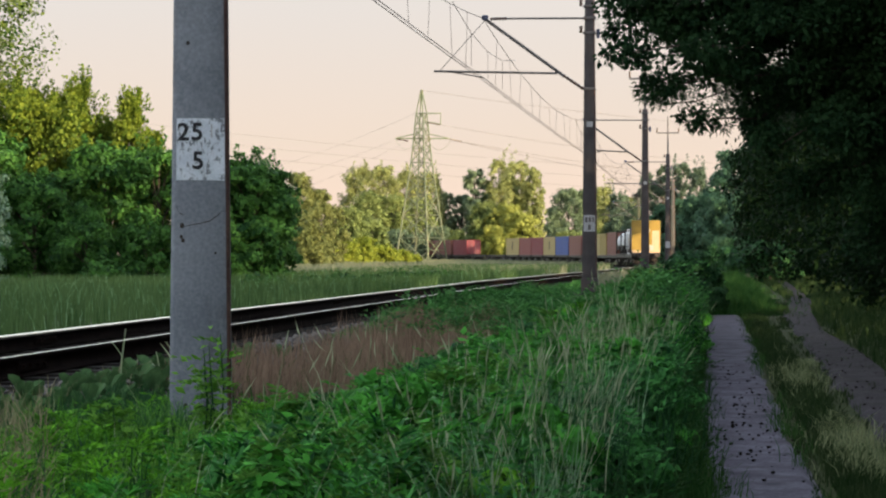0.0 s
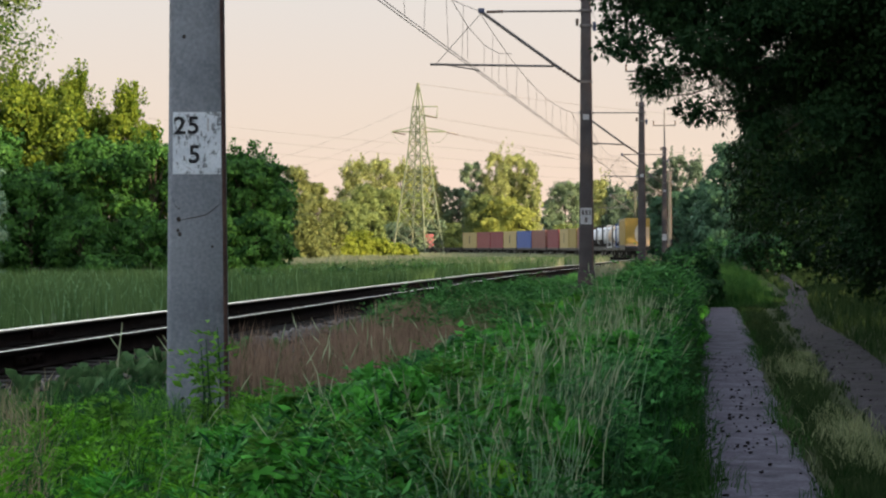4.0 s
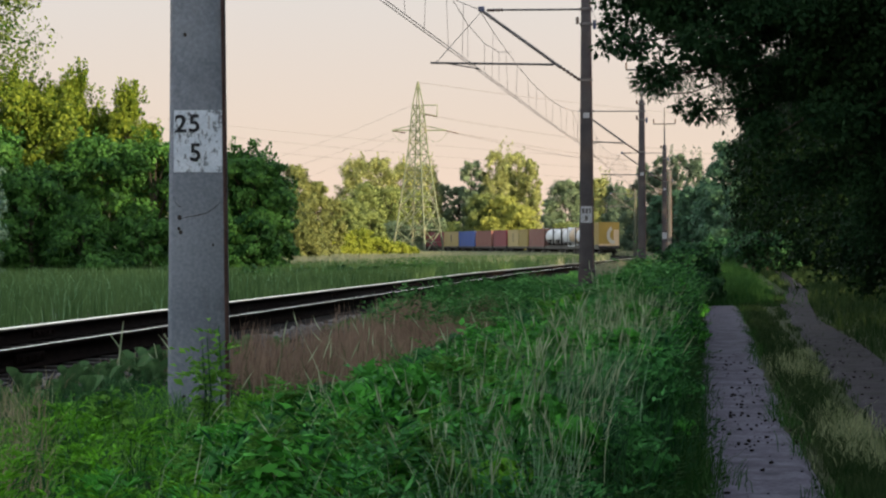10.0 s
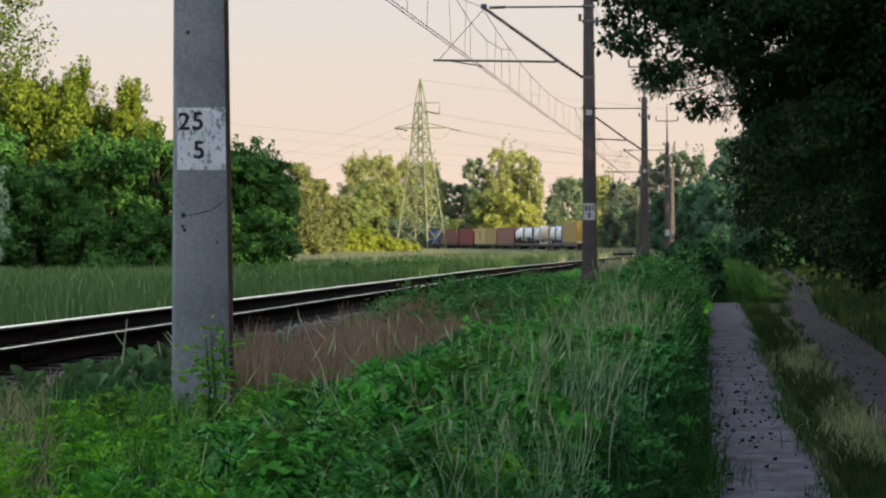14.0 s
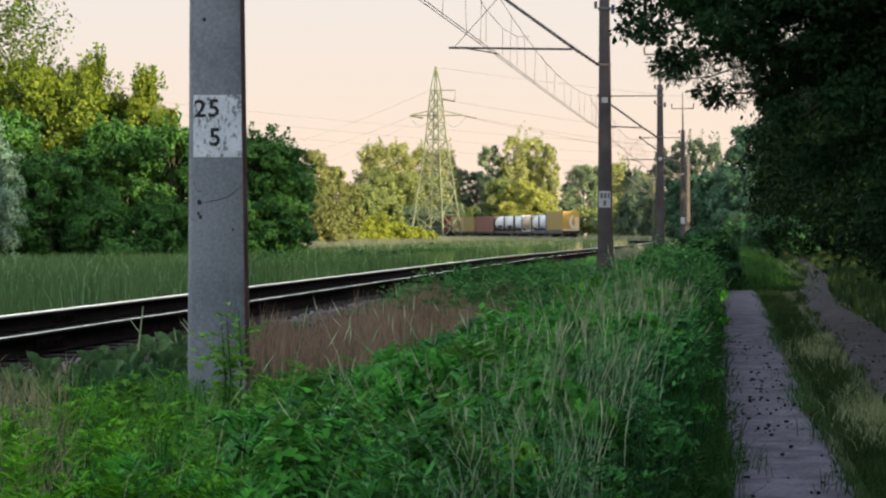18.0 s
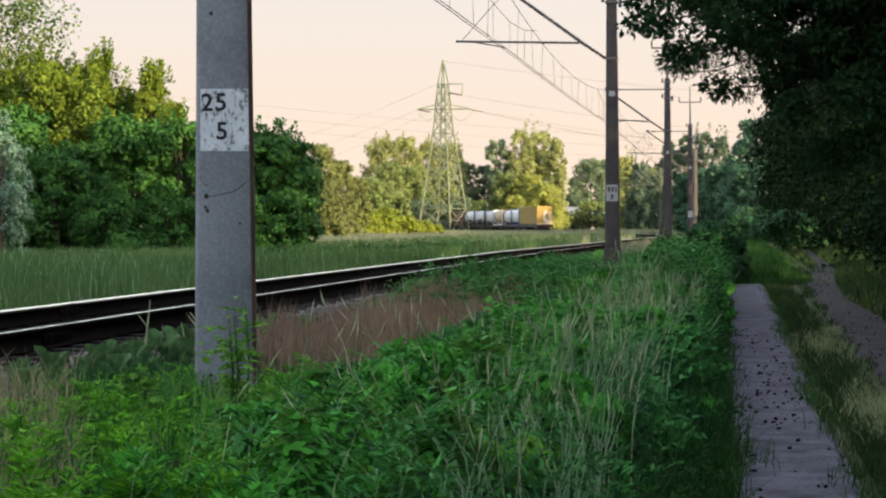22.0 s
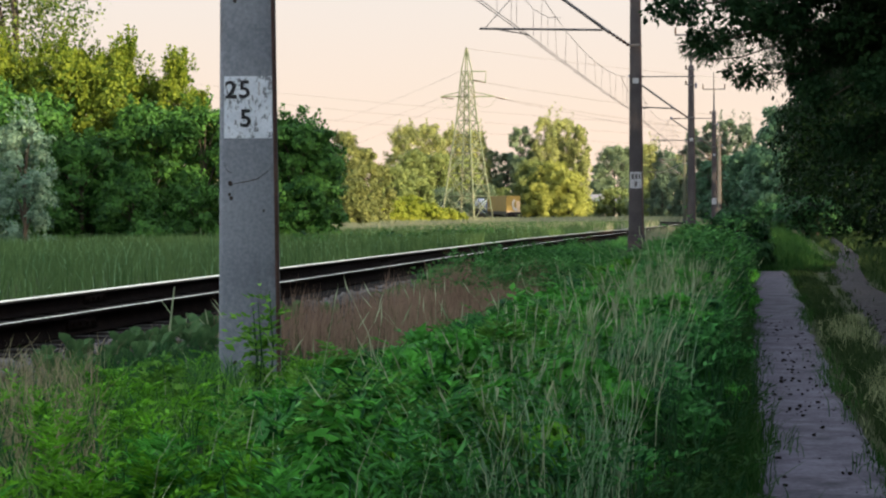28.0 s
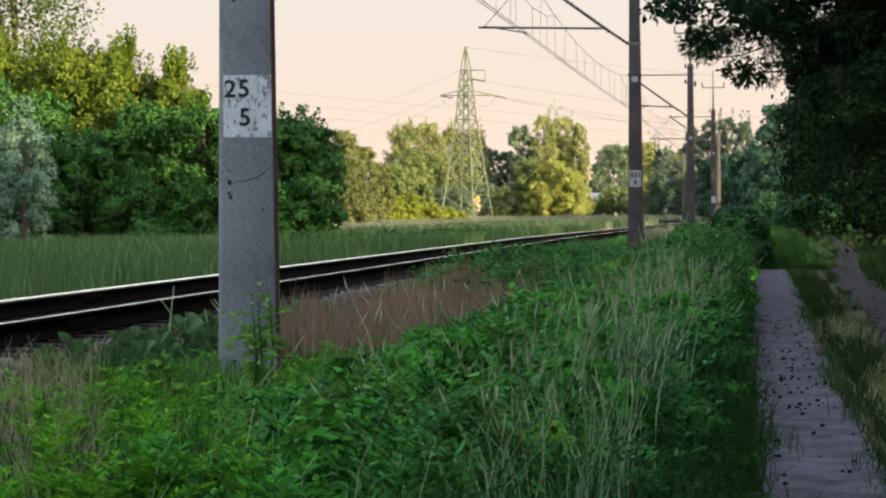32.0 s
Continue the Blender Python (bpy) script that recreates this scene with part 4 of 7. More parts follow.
# the thicket on the far side of the meadow; leaf colours carry its lit and shaded parts
G = "trees of the thicket across the meadow"
for b, d, h, r, low, n, size, leaf, shape, cl, nm, lb in (
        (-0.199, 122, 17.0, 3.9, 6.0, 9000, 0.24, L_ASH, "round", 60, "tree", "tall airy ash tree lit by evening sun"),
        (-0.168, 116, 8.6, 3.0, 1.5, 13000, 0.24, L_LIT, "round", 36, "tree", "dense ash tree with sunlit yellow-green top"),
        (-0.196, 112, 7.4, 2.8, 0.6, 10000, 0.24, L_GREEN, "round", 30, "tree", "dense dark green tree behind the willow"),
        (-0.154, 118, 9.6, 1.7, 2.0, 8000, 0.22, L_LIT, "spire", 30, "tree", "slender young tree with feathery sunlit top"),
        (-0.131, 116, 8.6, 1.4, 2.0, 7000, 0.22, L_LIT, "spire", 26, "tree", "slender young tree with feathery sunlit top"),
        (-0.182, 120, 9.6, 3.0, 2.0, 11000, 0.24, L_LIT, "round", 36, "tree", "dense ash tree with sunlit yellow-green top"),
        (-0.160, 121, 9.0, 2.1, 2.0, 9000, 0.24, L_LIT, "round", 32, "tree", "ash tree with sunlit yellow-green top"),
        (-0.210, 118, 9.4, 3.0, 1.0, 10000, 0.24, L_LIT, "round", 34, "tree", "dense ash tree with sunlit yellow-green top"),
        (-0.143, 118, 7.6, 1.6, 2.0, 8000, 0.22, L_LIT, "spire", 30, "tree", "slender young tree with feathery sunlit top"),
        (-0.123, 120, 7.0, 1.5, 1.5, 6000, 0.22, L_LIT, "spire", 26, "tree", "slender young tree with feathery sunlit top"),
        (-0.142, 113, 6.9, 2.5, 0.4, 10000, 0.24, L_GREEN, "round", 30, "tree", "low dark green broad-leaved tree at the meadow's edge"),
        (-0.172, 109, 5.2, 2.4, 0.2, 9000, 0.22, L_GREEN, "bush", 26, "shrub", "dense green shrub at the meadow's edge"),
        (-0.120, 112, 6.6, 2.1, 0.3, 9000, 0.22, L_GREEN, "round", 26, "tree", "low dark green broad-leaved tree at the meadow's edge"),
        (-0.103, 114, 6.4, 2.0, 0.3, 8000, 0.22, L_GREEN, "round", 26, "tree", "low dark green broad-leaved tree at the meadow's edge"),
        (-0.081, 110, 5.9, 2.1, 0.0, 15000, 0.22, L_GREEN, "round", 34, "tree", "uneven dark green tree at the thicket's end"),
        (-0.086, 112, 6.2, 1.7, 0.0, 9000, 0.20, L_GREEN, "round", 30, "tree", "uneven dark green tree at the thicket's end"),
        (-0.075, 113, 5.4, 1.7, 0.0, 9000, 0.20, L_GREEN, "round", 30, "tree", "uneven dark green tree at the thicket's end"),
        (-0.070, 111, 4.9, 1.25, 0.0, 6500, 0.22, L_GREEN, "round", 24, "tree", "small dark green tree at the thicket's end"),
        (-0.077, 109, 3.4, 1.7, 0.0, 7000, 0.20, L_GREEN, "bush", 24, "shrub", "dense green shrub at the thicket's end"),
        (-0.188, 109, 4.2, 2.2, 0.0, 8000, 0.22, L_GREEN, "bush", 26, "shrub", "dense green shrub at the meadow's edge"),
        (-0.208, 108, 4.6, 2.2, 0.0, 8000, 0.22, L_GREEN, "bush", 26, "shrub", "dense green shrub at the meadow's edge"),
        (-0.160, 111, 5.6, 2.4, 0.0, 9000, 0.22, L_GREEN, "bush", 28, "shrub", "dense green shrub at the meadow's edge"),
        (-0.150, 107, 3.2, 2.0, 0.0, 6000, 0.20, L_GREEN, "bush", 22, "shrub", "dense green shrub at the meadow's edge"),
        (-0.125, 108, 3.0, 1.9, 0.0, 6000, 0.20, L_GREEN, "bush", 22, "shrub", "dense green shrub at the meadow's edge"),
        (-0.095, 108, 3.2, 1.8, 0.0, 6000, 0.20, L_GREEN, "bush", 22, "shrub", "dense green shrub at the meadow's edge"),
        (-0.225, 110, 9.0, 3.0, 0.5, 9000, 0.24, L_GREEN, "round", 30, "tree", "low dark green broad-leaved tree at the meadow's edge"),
        (-0.196, 99, 5.6, 1.7, 0.1, 9000, 0.16, L_SILVER, "bush", 34, "willow", "silver-grey willow bush at the meadow's edge")):
    tree(nm, *place(b, d), h, r, low, n, size, leaf, lb, nm, G, shape=shape, clumps=cl, clump_r=0.27, upright=0.8 if leaf == L_LIT else 0.05, shoots=70 if leaf == L_LIT else 6, limbs=True)

# the far side of the meadow
G = "far trees behind the meadow"
for b, d, h, r, low, n, size, leaf, shape, cl, nm, lb in (
        (-0.0610, 262, 10.5, 2.1, 2.0, 7000, 0.34, L_FARLOW, "round", 34, "tree", "sunlit tree with a greyish yellow-green crown"),
        (-0.0520, 275, 9.0, 2.0, 1.0, 6000, 0.34, L_FARLOW, "round", 30, "tree", "sunlit tree with a greyish yellow-green crown"),
        (-0.0670, 250, 7.8, 1.5, 0.3, 5000, 0.34, L_FARLOW, "round", 26, "tree", "yellow-green tree at the end of the thicket"),
        (-0.0579, 246, 5.1, 2.2, 0.0, 6000, 0.32, L_FARLOW, "bush", 28, "shrub", "rounded yellow-green shrub in the evening sun"),
        (-0.0460, 290, 7.3, 1.7, 0.2, 4500, 0.36, L_FARLOW, "round", 24, "tree", "small greyish tree behind the meadow"),
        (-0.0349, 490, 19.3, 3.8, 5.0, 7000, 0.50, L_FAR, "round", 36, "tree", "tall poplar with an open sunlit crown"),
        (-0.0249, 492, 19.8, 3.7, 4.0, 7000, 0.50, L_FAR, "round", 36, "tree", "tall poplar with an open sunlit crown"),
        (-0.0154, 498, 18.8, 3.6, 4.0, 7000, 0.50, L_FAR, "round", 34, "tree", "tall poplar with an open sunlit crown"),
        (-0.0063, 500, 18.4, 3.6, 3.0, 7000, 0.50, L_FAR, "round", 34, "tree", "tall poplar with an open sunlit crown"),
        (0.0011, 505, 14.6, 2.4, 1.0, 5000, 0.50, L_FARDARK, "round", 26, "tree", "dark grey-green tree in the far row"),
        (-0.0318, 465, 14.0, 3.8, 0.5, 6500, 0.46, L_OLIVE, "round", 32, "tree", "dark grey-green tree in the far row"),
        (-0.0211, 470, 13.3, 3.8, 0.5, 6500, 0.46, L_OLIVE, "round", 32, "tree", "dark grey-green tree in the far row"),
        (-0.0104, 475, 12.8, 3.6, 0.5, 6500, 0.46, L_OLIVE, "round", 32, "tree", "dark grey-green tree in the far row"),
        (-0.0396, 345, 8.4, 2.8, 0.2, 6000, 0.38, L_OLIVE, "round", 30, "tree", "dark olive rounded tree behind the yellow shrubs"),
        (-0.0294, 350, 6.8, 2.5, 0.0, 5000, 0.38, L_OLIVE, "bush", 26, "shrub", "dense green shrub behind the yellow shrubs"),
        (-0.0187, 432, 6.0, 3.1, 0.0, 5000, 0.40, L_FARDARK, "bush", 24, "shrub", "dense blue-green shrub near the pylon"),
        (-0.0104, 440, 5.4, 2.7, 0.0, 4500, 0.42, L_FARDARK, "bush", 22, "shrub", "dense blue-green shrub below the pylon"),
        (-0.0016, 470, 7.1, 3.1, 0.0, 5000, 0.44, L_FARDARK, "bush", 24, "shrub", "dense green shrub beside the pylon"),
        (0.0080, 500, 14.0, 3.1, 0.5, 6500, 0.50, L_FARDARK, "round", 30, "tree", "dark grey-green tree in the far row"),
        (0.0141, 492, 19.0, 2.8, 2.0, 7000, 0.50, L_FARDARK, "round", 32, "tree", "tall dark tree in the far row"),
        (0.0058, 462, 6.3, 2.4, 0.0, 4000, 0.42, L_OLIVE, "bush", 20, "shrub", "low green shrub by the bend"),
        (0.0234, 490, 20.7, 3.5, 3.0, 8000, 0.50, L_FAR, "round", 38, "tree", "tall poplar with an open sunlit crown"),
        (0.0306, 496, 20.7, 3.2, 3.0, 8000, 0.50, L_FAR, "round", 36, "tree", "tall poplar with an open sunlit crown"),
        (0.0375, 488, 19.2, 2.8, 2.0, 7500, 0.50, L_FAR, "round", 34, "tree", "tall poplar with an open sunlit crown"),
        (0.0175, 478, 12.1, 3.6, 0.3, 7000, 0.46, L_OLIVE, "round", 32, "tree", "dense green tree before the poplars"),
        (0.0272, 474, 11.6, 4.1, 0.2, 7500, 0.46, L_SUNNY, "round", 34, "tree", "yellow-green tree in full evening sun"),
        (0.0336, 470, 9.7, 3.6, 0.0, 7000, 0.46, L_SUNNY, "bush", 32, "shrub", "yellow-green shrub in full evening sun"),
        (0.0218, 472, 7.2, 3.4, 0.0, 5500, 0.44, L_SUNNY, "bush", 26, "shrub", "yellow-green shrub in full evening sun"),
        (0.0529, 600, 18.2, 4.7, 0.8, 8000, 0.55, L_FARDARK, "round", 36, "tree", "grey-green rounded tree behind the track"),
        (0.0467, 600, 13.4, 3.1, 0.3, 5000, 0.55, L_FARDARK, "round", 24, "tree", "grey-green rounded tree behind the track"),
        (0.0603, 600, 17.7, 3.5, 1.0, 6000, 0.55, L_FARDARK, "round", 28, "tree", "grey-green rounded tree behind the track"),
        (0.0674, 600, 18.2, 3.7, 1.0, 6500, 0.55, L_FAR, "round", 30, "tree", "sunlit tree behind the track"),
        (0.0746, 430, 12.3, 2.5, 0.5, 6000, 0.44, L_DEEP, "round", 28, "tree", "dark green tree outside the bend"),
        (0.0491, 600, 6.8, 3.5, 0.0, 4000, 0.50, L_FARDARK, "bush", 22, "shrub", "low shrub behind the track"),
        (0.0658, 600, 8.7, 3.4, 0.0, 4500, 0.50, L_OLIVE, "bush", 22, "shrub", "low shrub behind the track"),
        (0.0729, 410, 7.7, 2.5, 0.0, 5000, 0.40, L_DEEP, "bush", 24, "shrub", "dark shrub outside the bend"),
        (0.0812, 380, 9.2, 2.2, 0.0, 5500, 0.38, L_DEEP, "round", 26, "tree", "dark green tree outside the bend"),
        (0.0860, 392, 14.9, 2.1, 3.0, 5500, 0.40, L_DEEP, "round", 28, "pine", "tall dark pine outside the bend"),
        (0.0927, 386, 15.9, 2.0, 3.0, 5500, 0.40, L_DEEP, "round", 28, "pine", "tall dark pine outside the bend"),
        (0.1003, 380, 15.9, 2.2, 3.0, 5500, 0.40, L_DEEP, "round", 28, "pine", "tall dark pine outside the bend"),
        (0.1079, 374, 15.0, 2.1, 3.0, 5500, 0.40, L_DEEP, "round", 28, "pine", "tall dark pine outside the bend"),
        (-0.0560, 296, 2.3, 1.8, 0.0, 3500, 0.30, L_YELLOW, "bush", 22, "shrub", "low bright yellow-green shrub in the sun"),
        (-0.0484, 300, 3.1, 2.0, 0.0, 3500, 0.30, L_YELLOW, "bush", 22, "shrub", "low bright yellow-green shrub in the sun"),
        (-0.0406, 303, 3.5, 2.0, 0.0, 3500, 0.30, L_YELLOW, "bush", 22, "shrub", "low bright yellow-green shrub in the sun"),
        (-0.0330, 306, 3.8, 1.9, 0.0, 3500, 0.30, L_YELLOW, "bush", 22, "shrub", "low bright yellow-green shrub in the sun"),
        (-0.0258, 308, 2.7, 1.9, 0.0, 3200, 0.30, L_YELLOW, "bush", 20, "shrub", "low bright yellow-green shrub in the sun"),
        (-0.0187, 312, 2.1, 1.8, 0.0, 3000, 0.30, L_YELLOW, "bush", 18, "shrub", "low bright yellow-green shrub in the sun"),
        (-0.0127, 316, 1.5, 1.2, 0.0, 2000, 0.28, L_YELLOW, "bush", 14, "shrub", "low bright yellow-green shrub in the sun")):
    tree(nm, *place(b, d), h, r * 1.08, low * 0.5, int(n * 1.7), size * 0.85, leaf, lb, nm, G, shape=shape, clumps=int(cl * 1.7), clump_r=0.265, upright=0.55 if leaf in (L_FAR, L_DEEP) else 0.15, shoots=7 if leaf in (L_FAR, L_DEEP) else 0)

# a low hedge closes the far side of the meadow
for k in range(46):
    b = -0.072 + 0.0052 * k
    d = np.interp(b, [-0.072, -0.02, 0.06, 0.17], [340, 520, 515, 400]) + 6 * math.sin(k * 2.3)
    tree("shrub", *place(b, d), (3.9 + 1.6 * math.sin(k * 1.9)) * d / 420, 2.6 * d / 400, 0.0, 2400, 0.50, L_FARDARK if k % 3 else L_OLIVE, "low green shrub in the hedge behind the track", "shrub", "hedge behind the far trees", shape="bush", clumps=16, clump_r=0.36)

# the woods beside the path; their shade is in the near-black leaf colour
G = "trees of the woods along the path"
k = 0
for s, p, h, r, low, n, size in ((34, -8.6, 13, 5.0, 2.0, 16000, 0.17), (46, -8.0, 14, 5.2, 1.0, 17000, 0.18), (58, -7.6, 13, 4.8, 0.5, 16000, 0.20), (72, -6.8, 14, 4.6, 0.4, 14000, 0.22),
                                 (86, -6.6, 13, 4.6, 0.3, 13000, 0.24), (102, -6.3, 12, 4.4, 0.3, 12000, 0.26), (120, -6.0, 12, 4.4, 0.3, 11000, 0.30), (140, -5.8, 12, 4.4, 0.3, 10000, 0.34),
                                 (20, -10.5, 13, 5.0, 2.0, 6000, 0.2), (6, -10.5, 13, 5.0, 2.0, 4000, 0.24), (-12, -10, 14, 5.0, 1.0, 4000, 0.3), (52, -15, 15, 5.5, 1.0, 5000, 0.3), (80, -14, 15, 5.5, 1.0, 5000, 0.3),
                                 (110, -14, 15, 5.5, 1.0, 5000, 0.34), (150, -13, 14, 5.5, 1.0, 5000, 0.36), (180, -12, 14, 5.5, 1.0, 5000, 0.38), (215, -11, 14, 5.5, 1.0, 5000, 0.40)):
    x, y = spot(s, p)
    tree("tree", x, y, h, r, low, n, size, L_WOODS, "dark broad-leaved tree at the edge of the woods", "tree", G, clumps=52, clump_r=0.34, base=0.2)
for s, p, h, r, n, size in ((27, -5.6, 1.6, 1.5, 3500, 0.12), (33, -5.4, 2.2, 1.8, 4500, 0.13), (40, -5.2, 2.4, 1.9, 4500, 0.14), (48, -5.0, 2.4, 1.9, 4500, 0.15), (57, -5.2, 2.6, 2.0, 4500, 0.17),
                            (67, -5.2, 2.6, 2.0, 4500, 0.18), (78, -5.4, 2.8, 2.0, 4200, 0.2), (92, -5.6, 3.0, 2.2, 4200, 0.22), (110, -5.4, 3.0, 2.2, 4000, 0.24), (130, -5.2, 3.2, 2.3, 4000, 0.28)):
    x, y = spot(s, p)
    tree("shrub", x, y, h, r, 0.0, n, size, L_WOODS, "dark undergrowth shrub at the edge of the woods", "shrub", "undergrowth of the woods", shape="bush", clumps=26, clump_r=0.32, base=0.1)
G = "trees where the path meets the bend"
# the last three are hidden and added to shade the train's tail
for s, p, h, r, n, size in ((160, -4.6, 11, 3.6, 9000, 0.32), (178, -3.9, 10.5, 3.4, 8500, 0.34), (198, -2.6, 10.5, 3.2, 8000, 0.36), (218, -1.6, 11, 3.2, 8000, 0.38), (240, -1.2, 7.6, 2.6, 7000, 0.40),
                            (262, -0.4, 7.8, 2.8, 7000, 0.42), (290, 0.4, 8.4, 3.2, 7000, 0.44), (320, 1.0, 9.0, 3.6, 7000, 0.46), (300, -6.0, 10, 4.0, 7000, 0.46), (250, -7.0, 10, 4.0, 7000, 0.46), (335, -6.0, 11, 4.2, 6000, 0.46), (355, -5.0, 11, 4.2, 6000, 0.46), (372, -2.0, 11, 4.2, 6000, 0.46)):
    x, y = spot(s, p)
    tree("tree", x, y, h, r, 0.2, n, size, L_COOL if s > 190 else L_WOODS, "broad-leaved tree near the end of the path", "tree", G, clumps=36, clump_r=0.28, base=0.05)
for k in range(15):
    x, y = spot(126 + 8.5 * k, -2.6 - 0.9 * math.sin(k * 1.7) + 0.018 * 8.5 * k - (1.2 if k % 2 else 0))
    tree("shrub", x, y, 2.3 + 0.6 * math.sin(k * 2.1), 1.7, 0.0, 2600, 0.28, L_WEED3, "dark green shrub at the end of the path", "shrub", "shrubs at the end of the path", shape="bush", clumps=18, clump_r=0.3)
for b, d, h, r in ((0.0919, 300, 7.8, 1.6), (0.0993, 296, 8.5, 1.7), (0.1065, 290, 8.8, 1.7), (0.1122, 270, 9.1, 1.4)):
    tree("tree", *place(b, d), h, r * 1.15, 0.0, 7000, 0.36, L_COOL, "blue-green broad-leaved tree near the end of the path", "tree", G, clumps=32, clump_r=0.32)
# unseen trees added behind and beside the camera to block the low sun
G = "trees of the woods behind the camera"
for s, p, h in ((18, -17, 16), (8, -14, 16), (-4, -13, 16), (-16, -15, 17), (-28, -13, 17), (-40, -14, 17), (0, -22, 17), (14, -25, 17), (28, -19, 17), (40, -20, 16), (-14, -24, 18), (-30, -23, 18), (-50, -20, 18), (-62, -14, 18), (62, -18, 16),
                (96, -19, 16), (130, -18, 15), (-8, -9, 15), (-20, -9.5, 15), (3, -9.5, 15), (-32, -9, 15), (-78, -8, 17)):
    x, y = spot(s, p)
    tree("tree", x, y, h, 6.4, 0.8, 4200, 0.85, L_WOODS, "unseen dark tree added to block the low sun", "tree", G, clumps=30, clump_r=0.33, base=0.2)
# hidden trees outside the bend, added to keep the sun off the train
G = "tall trees outside the bend"
for b, d, h in ((0.150, 372, 13), (0.172, 360, 13), (0.195, 350, 13), (0.215, 338, 13), (0.235, 326, 13), (0.165, 392, 13), (0.19, 384, 13), (0.142, 398, 12), (0.16, 350, 13),
                (0.165, 268, 11), (0.182, 258, 11), (0.2, 250, 12), (0.216, 240, 12), (0.165, 318, 14), (0.182, 308, 14), (0.2, 300, 14), (0.16, 334, 14), (0.17, 290, 12), (0.187, 280, 12),
                (0.205, 272, 12), (0.19, 206, 13), (0.21, 216, 13), (0.2, 228, 13), (0.178, 240, 12)):
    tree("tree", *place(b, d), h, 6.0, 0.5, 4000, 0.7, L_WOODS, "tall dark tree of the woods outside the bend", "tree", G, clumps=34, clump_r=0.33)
# unseen high crowns added over the path to hold back skylight
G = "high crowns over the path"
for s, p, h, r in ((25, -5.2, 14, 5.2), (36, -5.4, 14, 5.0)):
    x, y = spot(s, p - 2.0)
    tree("tree", x, y, h, r, 6.3, 5000, 0.42, L_WOODS, "tall dark tree with an unseen crown added to shade the path", "tree", G, clumps=34, clump_r=0.33, base=0.2, trunk_h=9, lean=(-1.2, 0))
# pale-stemmed trees and a small house behind the bend
for b, d, h in ((0.0775, 436, 11), (0.0805, 438, 12), (0.0702, 442, 12)):
    tree("birch", *place(b, d), h, 2.2, 4.0, 3000, 0.45, L_FAR, "birch with a pale sunlit stem", "birch", "birches behind the track", bark=M_BIRCH, clumps=20, clump_r=0.34, trunk_r=0.26, trunk_h=7)


def house(x, y, turn):
    t = thing("house", (x, y, 0), "small pale house with a grey roof behind trees", "house", turn=turn)
    part("wall", boxes((-3.5, 3.5, -3, 3, -0.2, 3.4)), M_PLASTER, t)
    bm = bmesh.new()
    vs = [bm.verts.new(c) for c in ((-3.9, -3.5, 3.3), (3.9, -3.5, 3.3), (3.9, 3.5, 3.3), (-3.9, 3.5, 3.3), (-3.9, 0, 5.6), (3.9, 0, 5.6))]
    for f in ((0, 1, 5, 4), (2, 3, 4, 5), (1, 2, 5), (3, 0, 4), (3, 2, 1, 0)):
        bm.faces.new([vs[i] for i in f])
    part("roof", bm, M_SLATE, t, "grey pitched roof")
    for xx in (-2.0, 0.4, 2.2):
        w = part("window", boxes((xx - 0.45, xx + 0.45, -3.06, -2.98, 1.2, 2.4)), M_BIRCH, t)
        part("pane", boxes((xx - 0.38, xx + 0.38, -3.075, -3.062, 1.27, 2.33)), M_DARKPANE, w, "dark window pane")


house(28.2, 592, 0.15)
# unseen undergrowth added where low sun leaked onto the path
for k in range(13):
    x, y = spot(-34 + 5.2 * k, -12.2 + 0.8 * math.sin(k * 1.7))
    tree("shrub", x, y, 7.0, 3.3, 0.0, 1500, 0.75, L_WOODS, "unseen tall shrub added to close a sun gap", "shrub", "thick undergrowth behind the path", shape="bush", clumps=16, clump_r=0.36, base=0.2)


def bough_tree(s, p, h, boughs, n, size, leaf, label, base=0.15, needles=False, extra=()):
    """A tree whose boughs reach out over the path. boughs: tip across, tip ahead, tip height (from the trunk), start height, clump radius at the tip and at the trunk."""
    x, y = spot(s, p)
    t = thing("tree", (x, y, base), label, "tree", "trees of the woods along the path")
    cen, cr, runs = [], [], [([(0.1 * math.sin(k), 0, -0.3 + h * k / 7) for k in range(8)], [0.30 - 0.03 * k for k in range(8)], 9)]
    for bx, by, bz, z0, r0, r1 in boughs:
        pts = []
        for k in range(9):
            u = k / 8
            q = np.array([bx * u, by * u, z0 + (bz - z0) * u + 0.2 * math.sin(u * 3.1)])
            q += rng.normal(size=3) * 0.10
            pts.append(q)
            if k > 1:
                for _ in range(3):
                    cen.append(q + rng.normal(size=3) * np.array([0.30, 0.5, 0.26]) * (1.25 - 0.7 * u))
                    cr.append((r1 + (r0 - r1) * u) * rng.uniform(0.55, 1.2))
        pts[-1] = np.array([bx, by, bz])
        runs.append((pts, [0.055 * (1 - 0.09 * k) for k in range(9)], 6))
    for ex, ey, ez, er in extra:
        cen.append(np.array([ex, ey, ez])), cr.append(er)
    cen, cr = np.array(cen), np.array(cr)
    which = rng.choice(len(cen), n, p=cr ** 2 / (cr ** 2).sum())
    d = unit(rng.normal(size=(n, 3)))
    pos = cen[which] + d * (cr[which] * rng.uniform(0.15, 1.05, n) ** 0.6)[:, None] * np.array([1, 1, 0.7])
    way = d * 0.5 + rng.normal(size=(n, 3)) * 0.6 + np.array([0, 0, -0.3])
    part("crown", fast_mesh("crown", *leaves(pos, way, size * rng.uniform(0.6, 1.4, n), 0.10 if needles else 0.6, 0.3), leaf), None, t)
    part("trunk", tubes("trunk", runs, M_BARK), None, t)
    return t


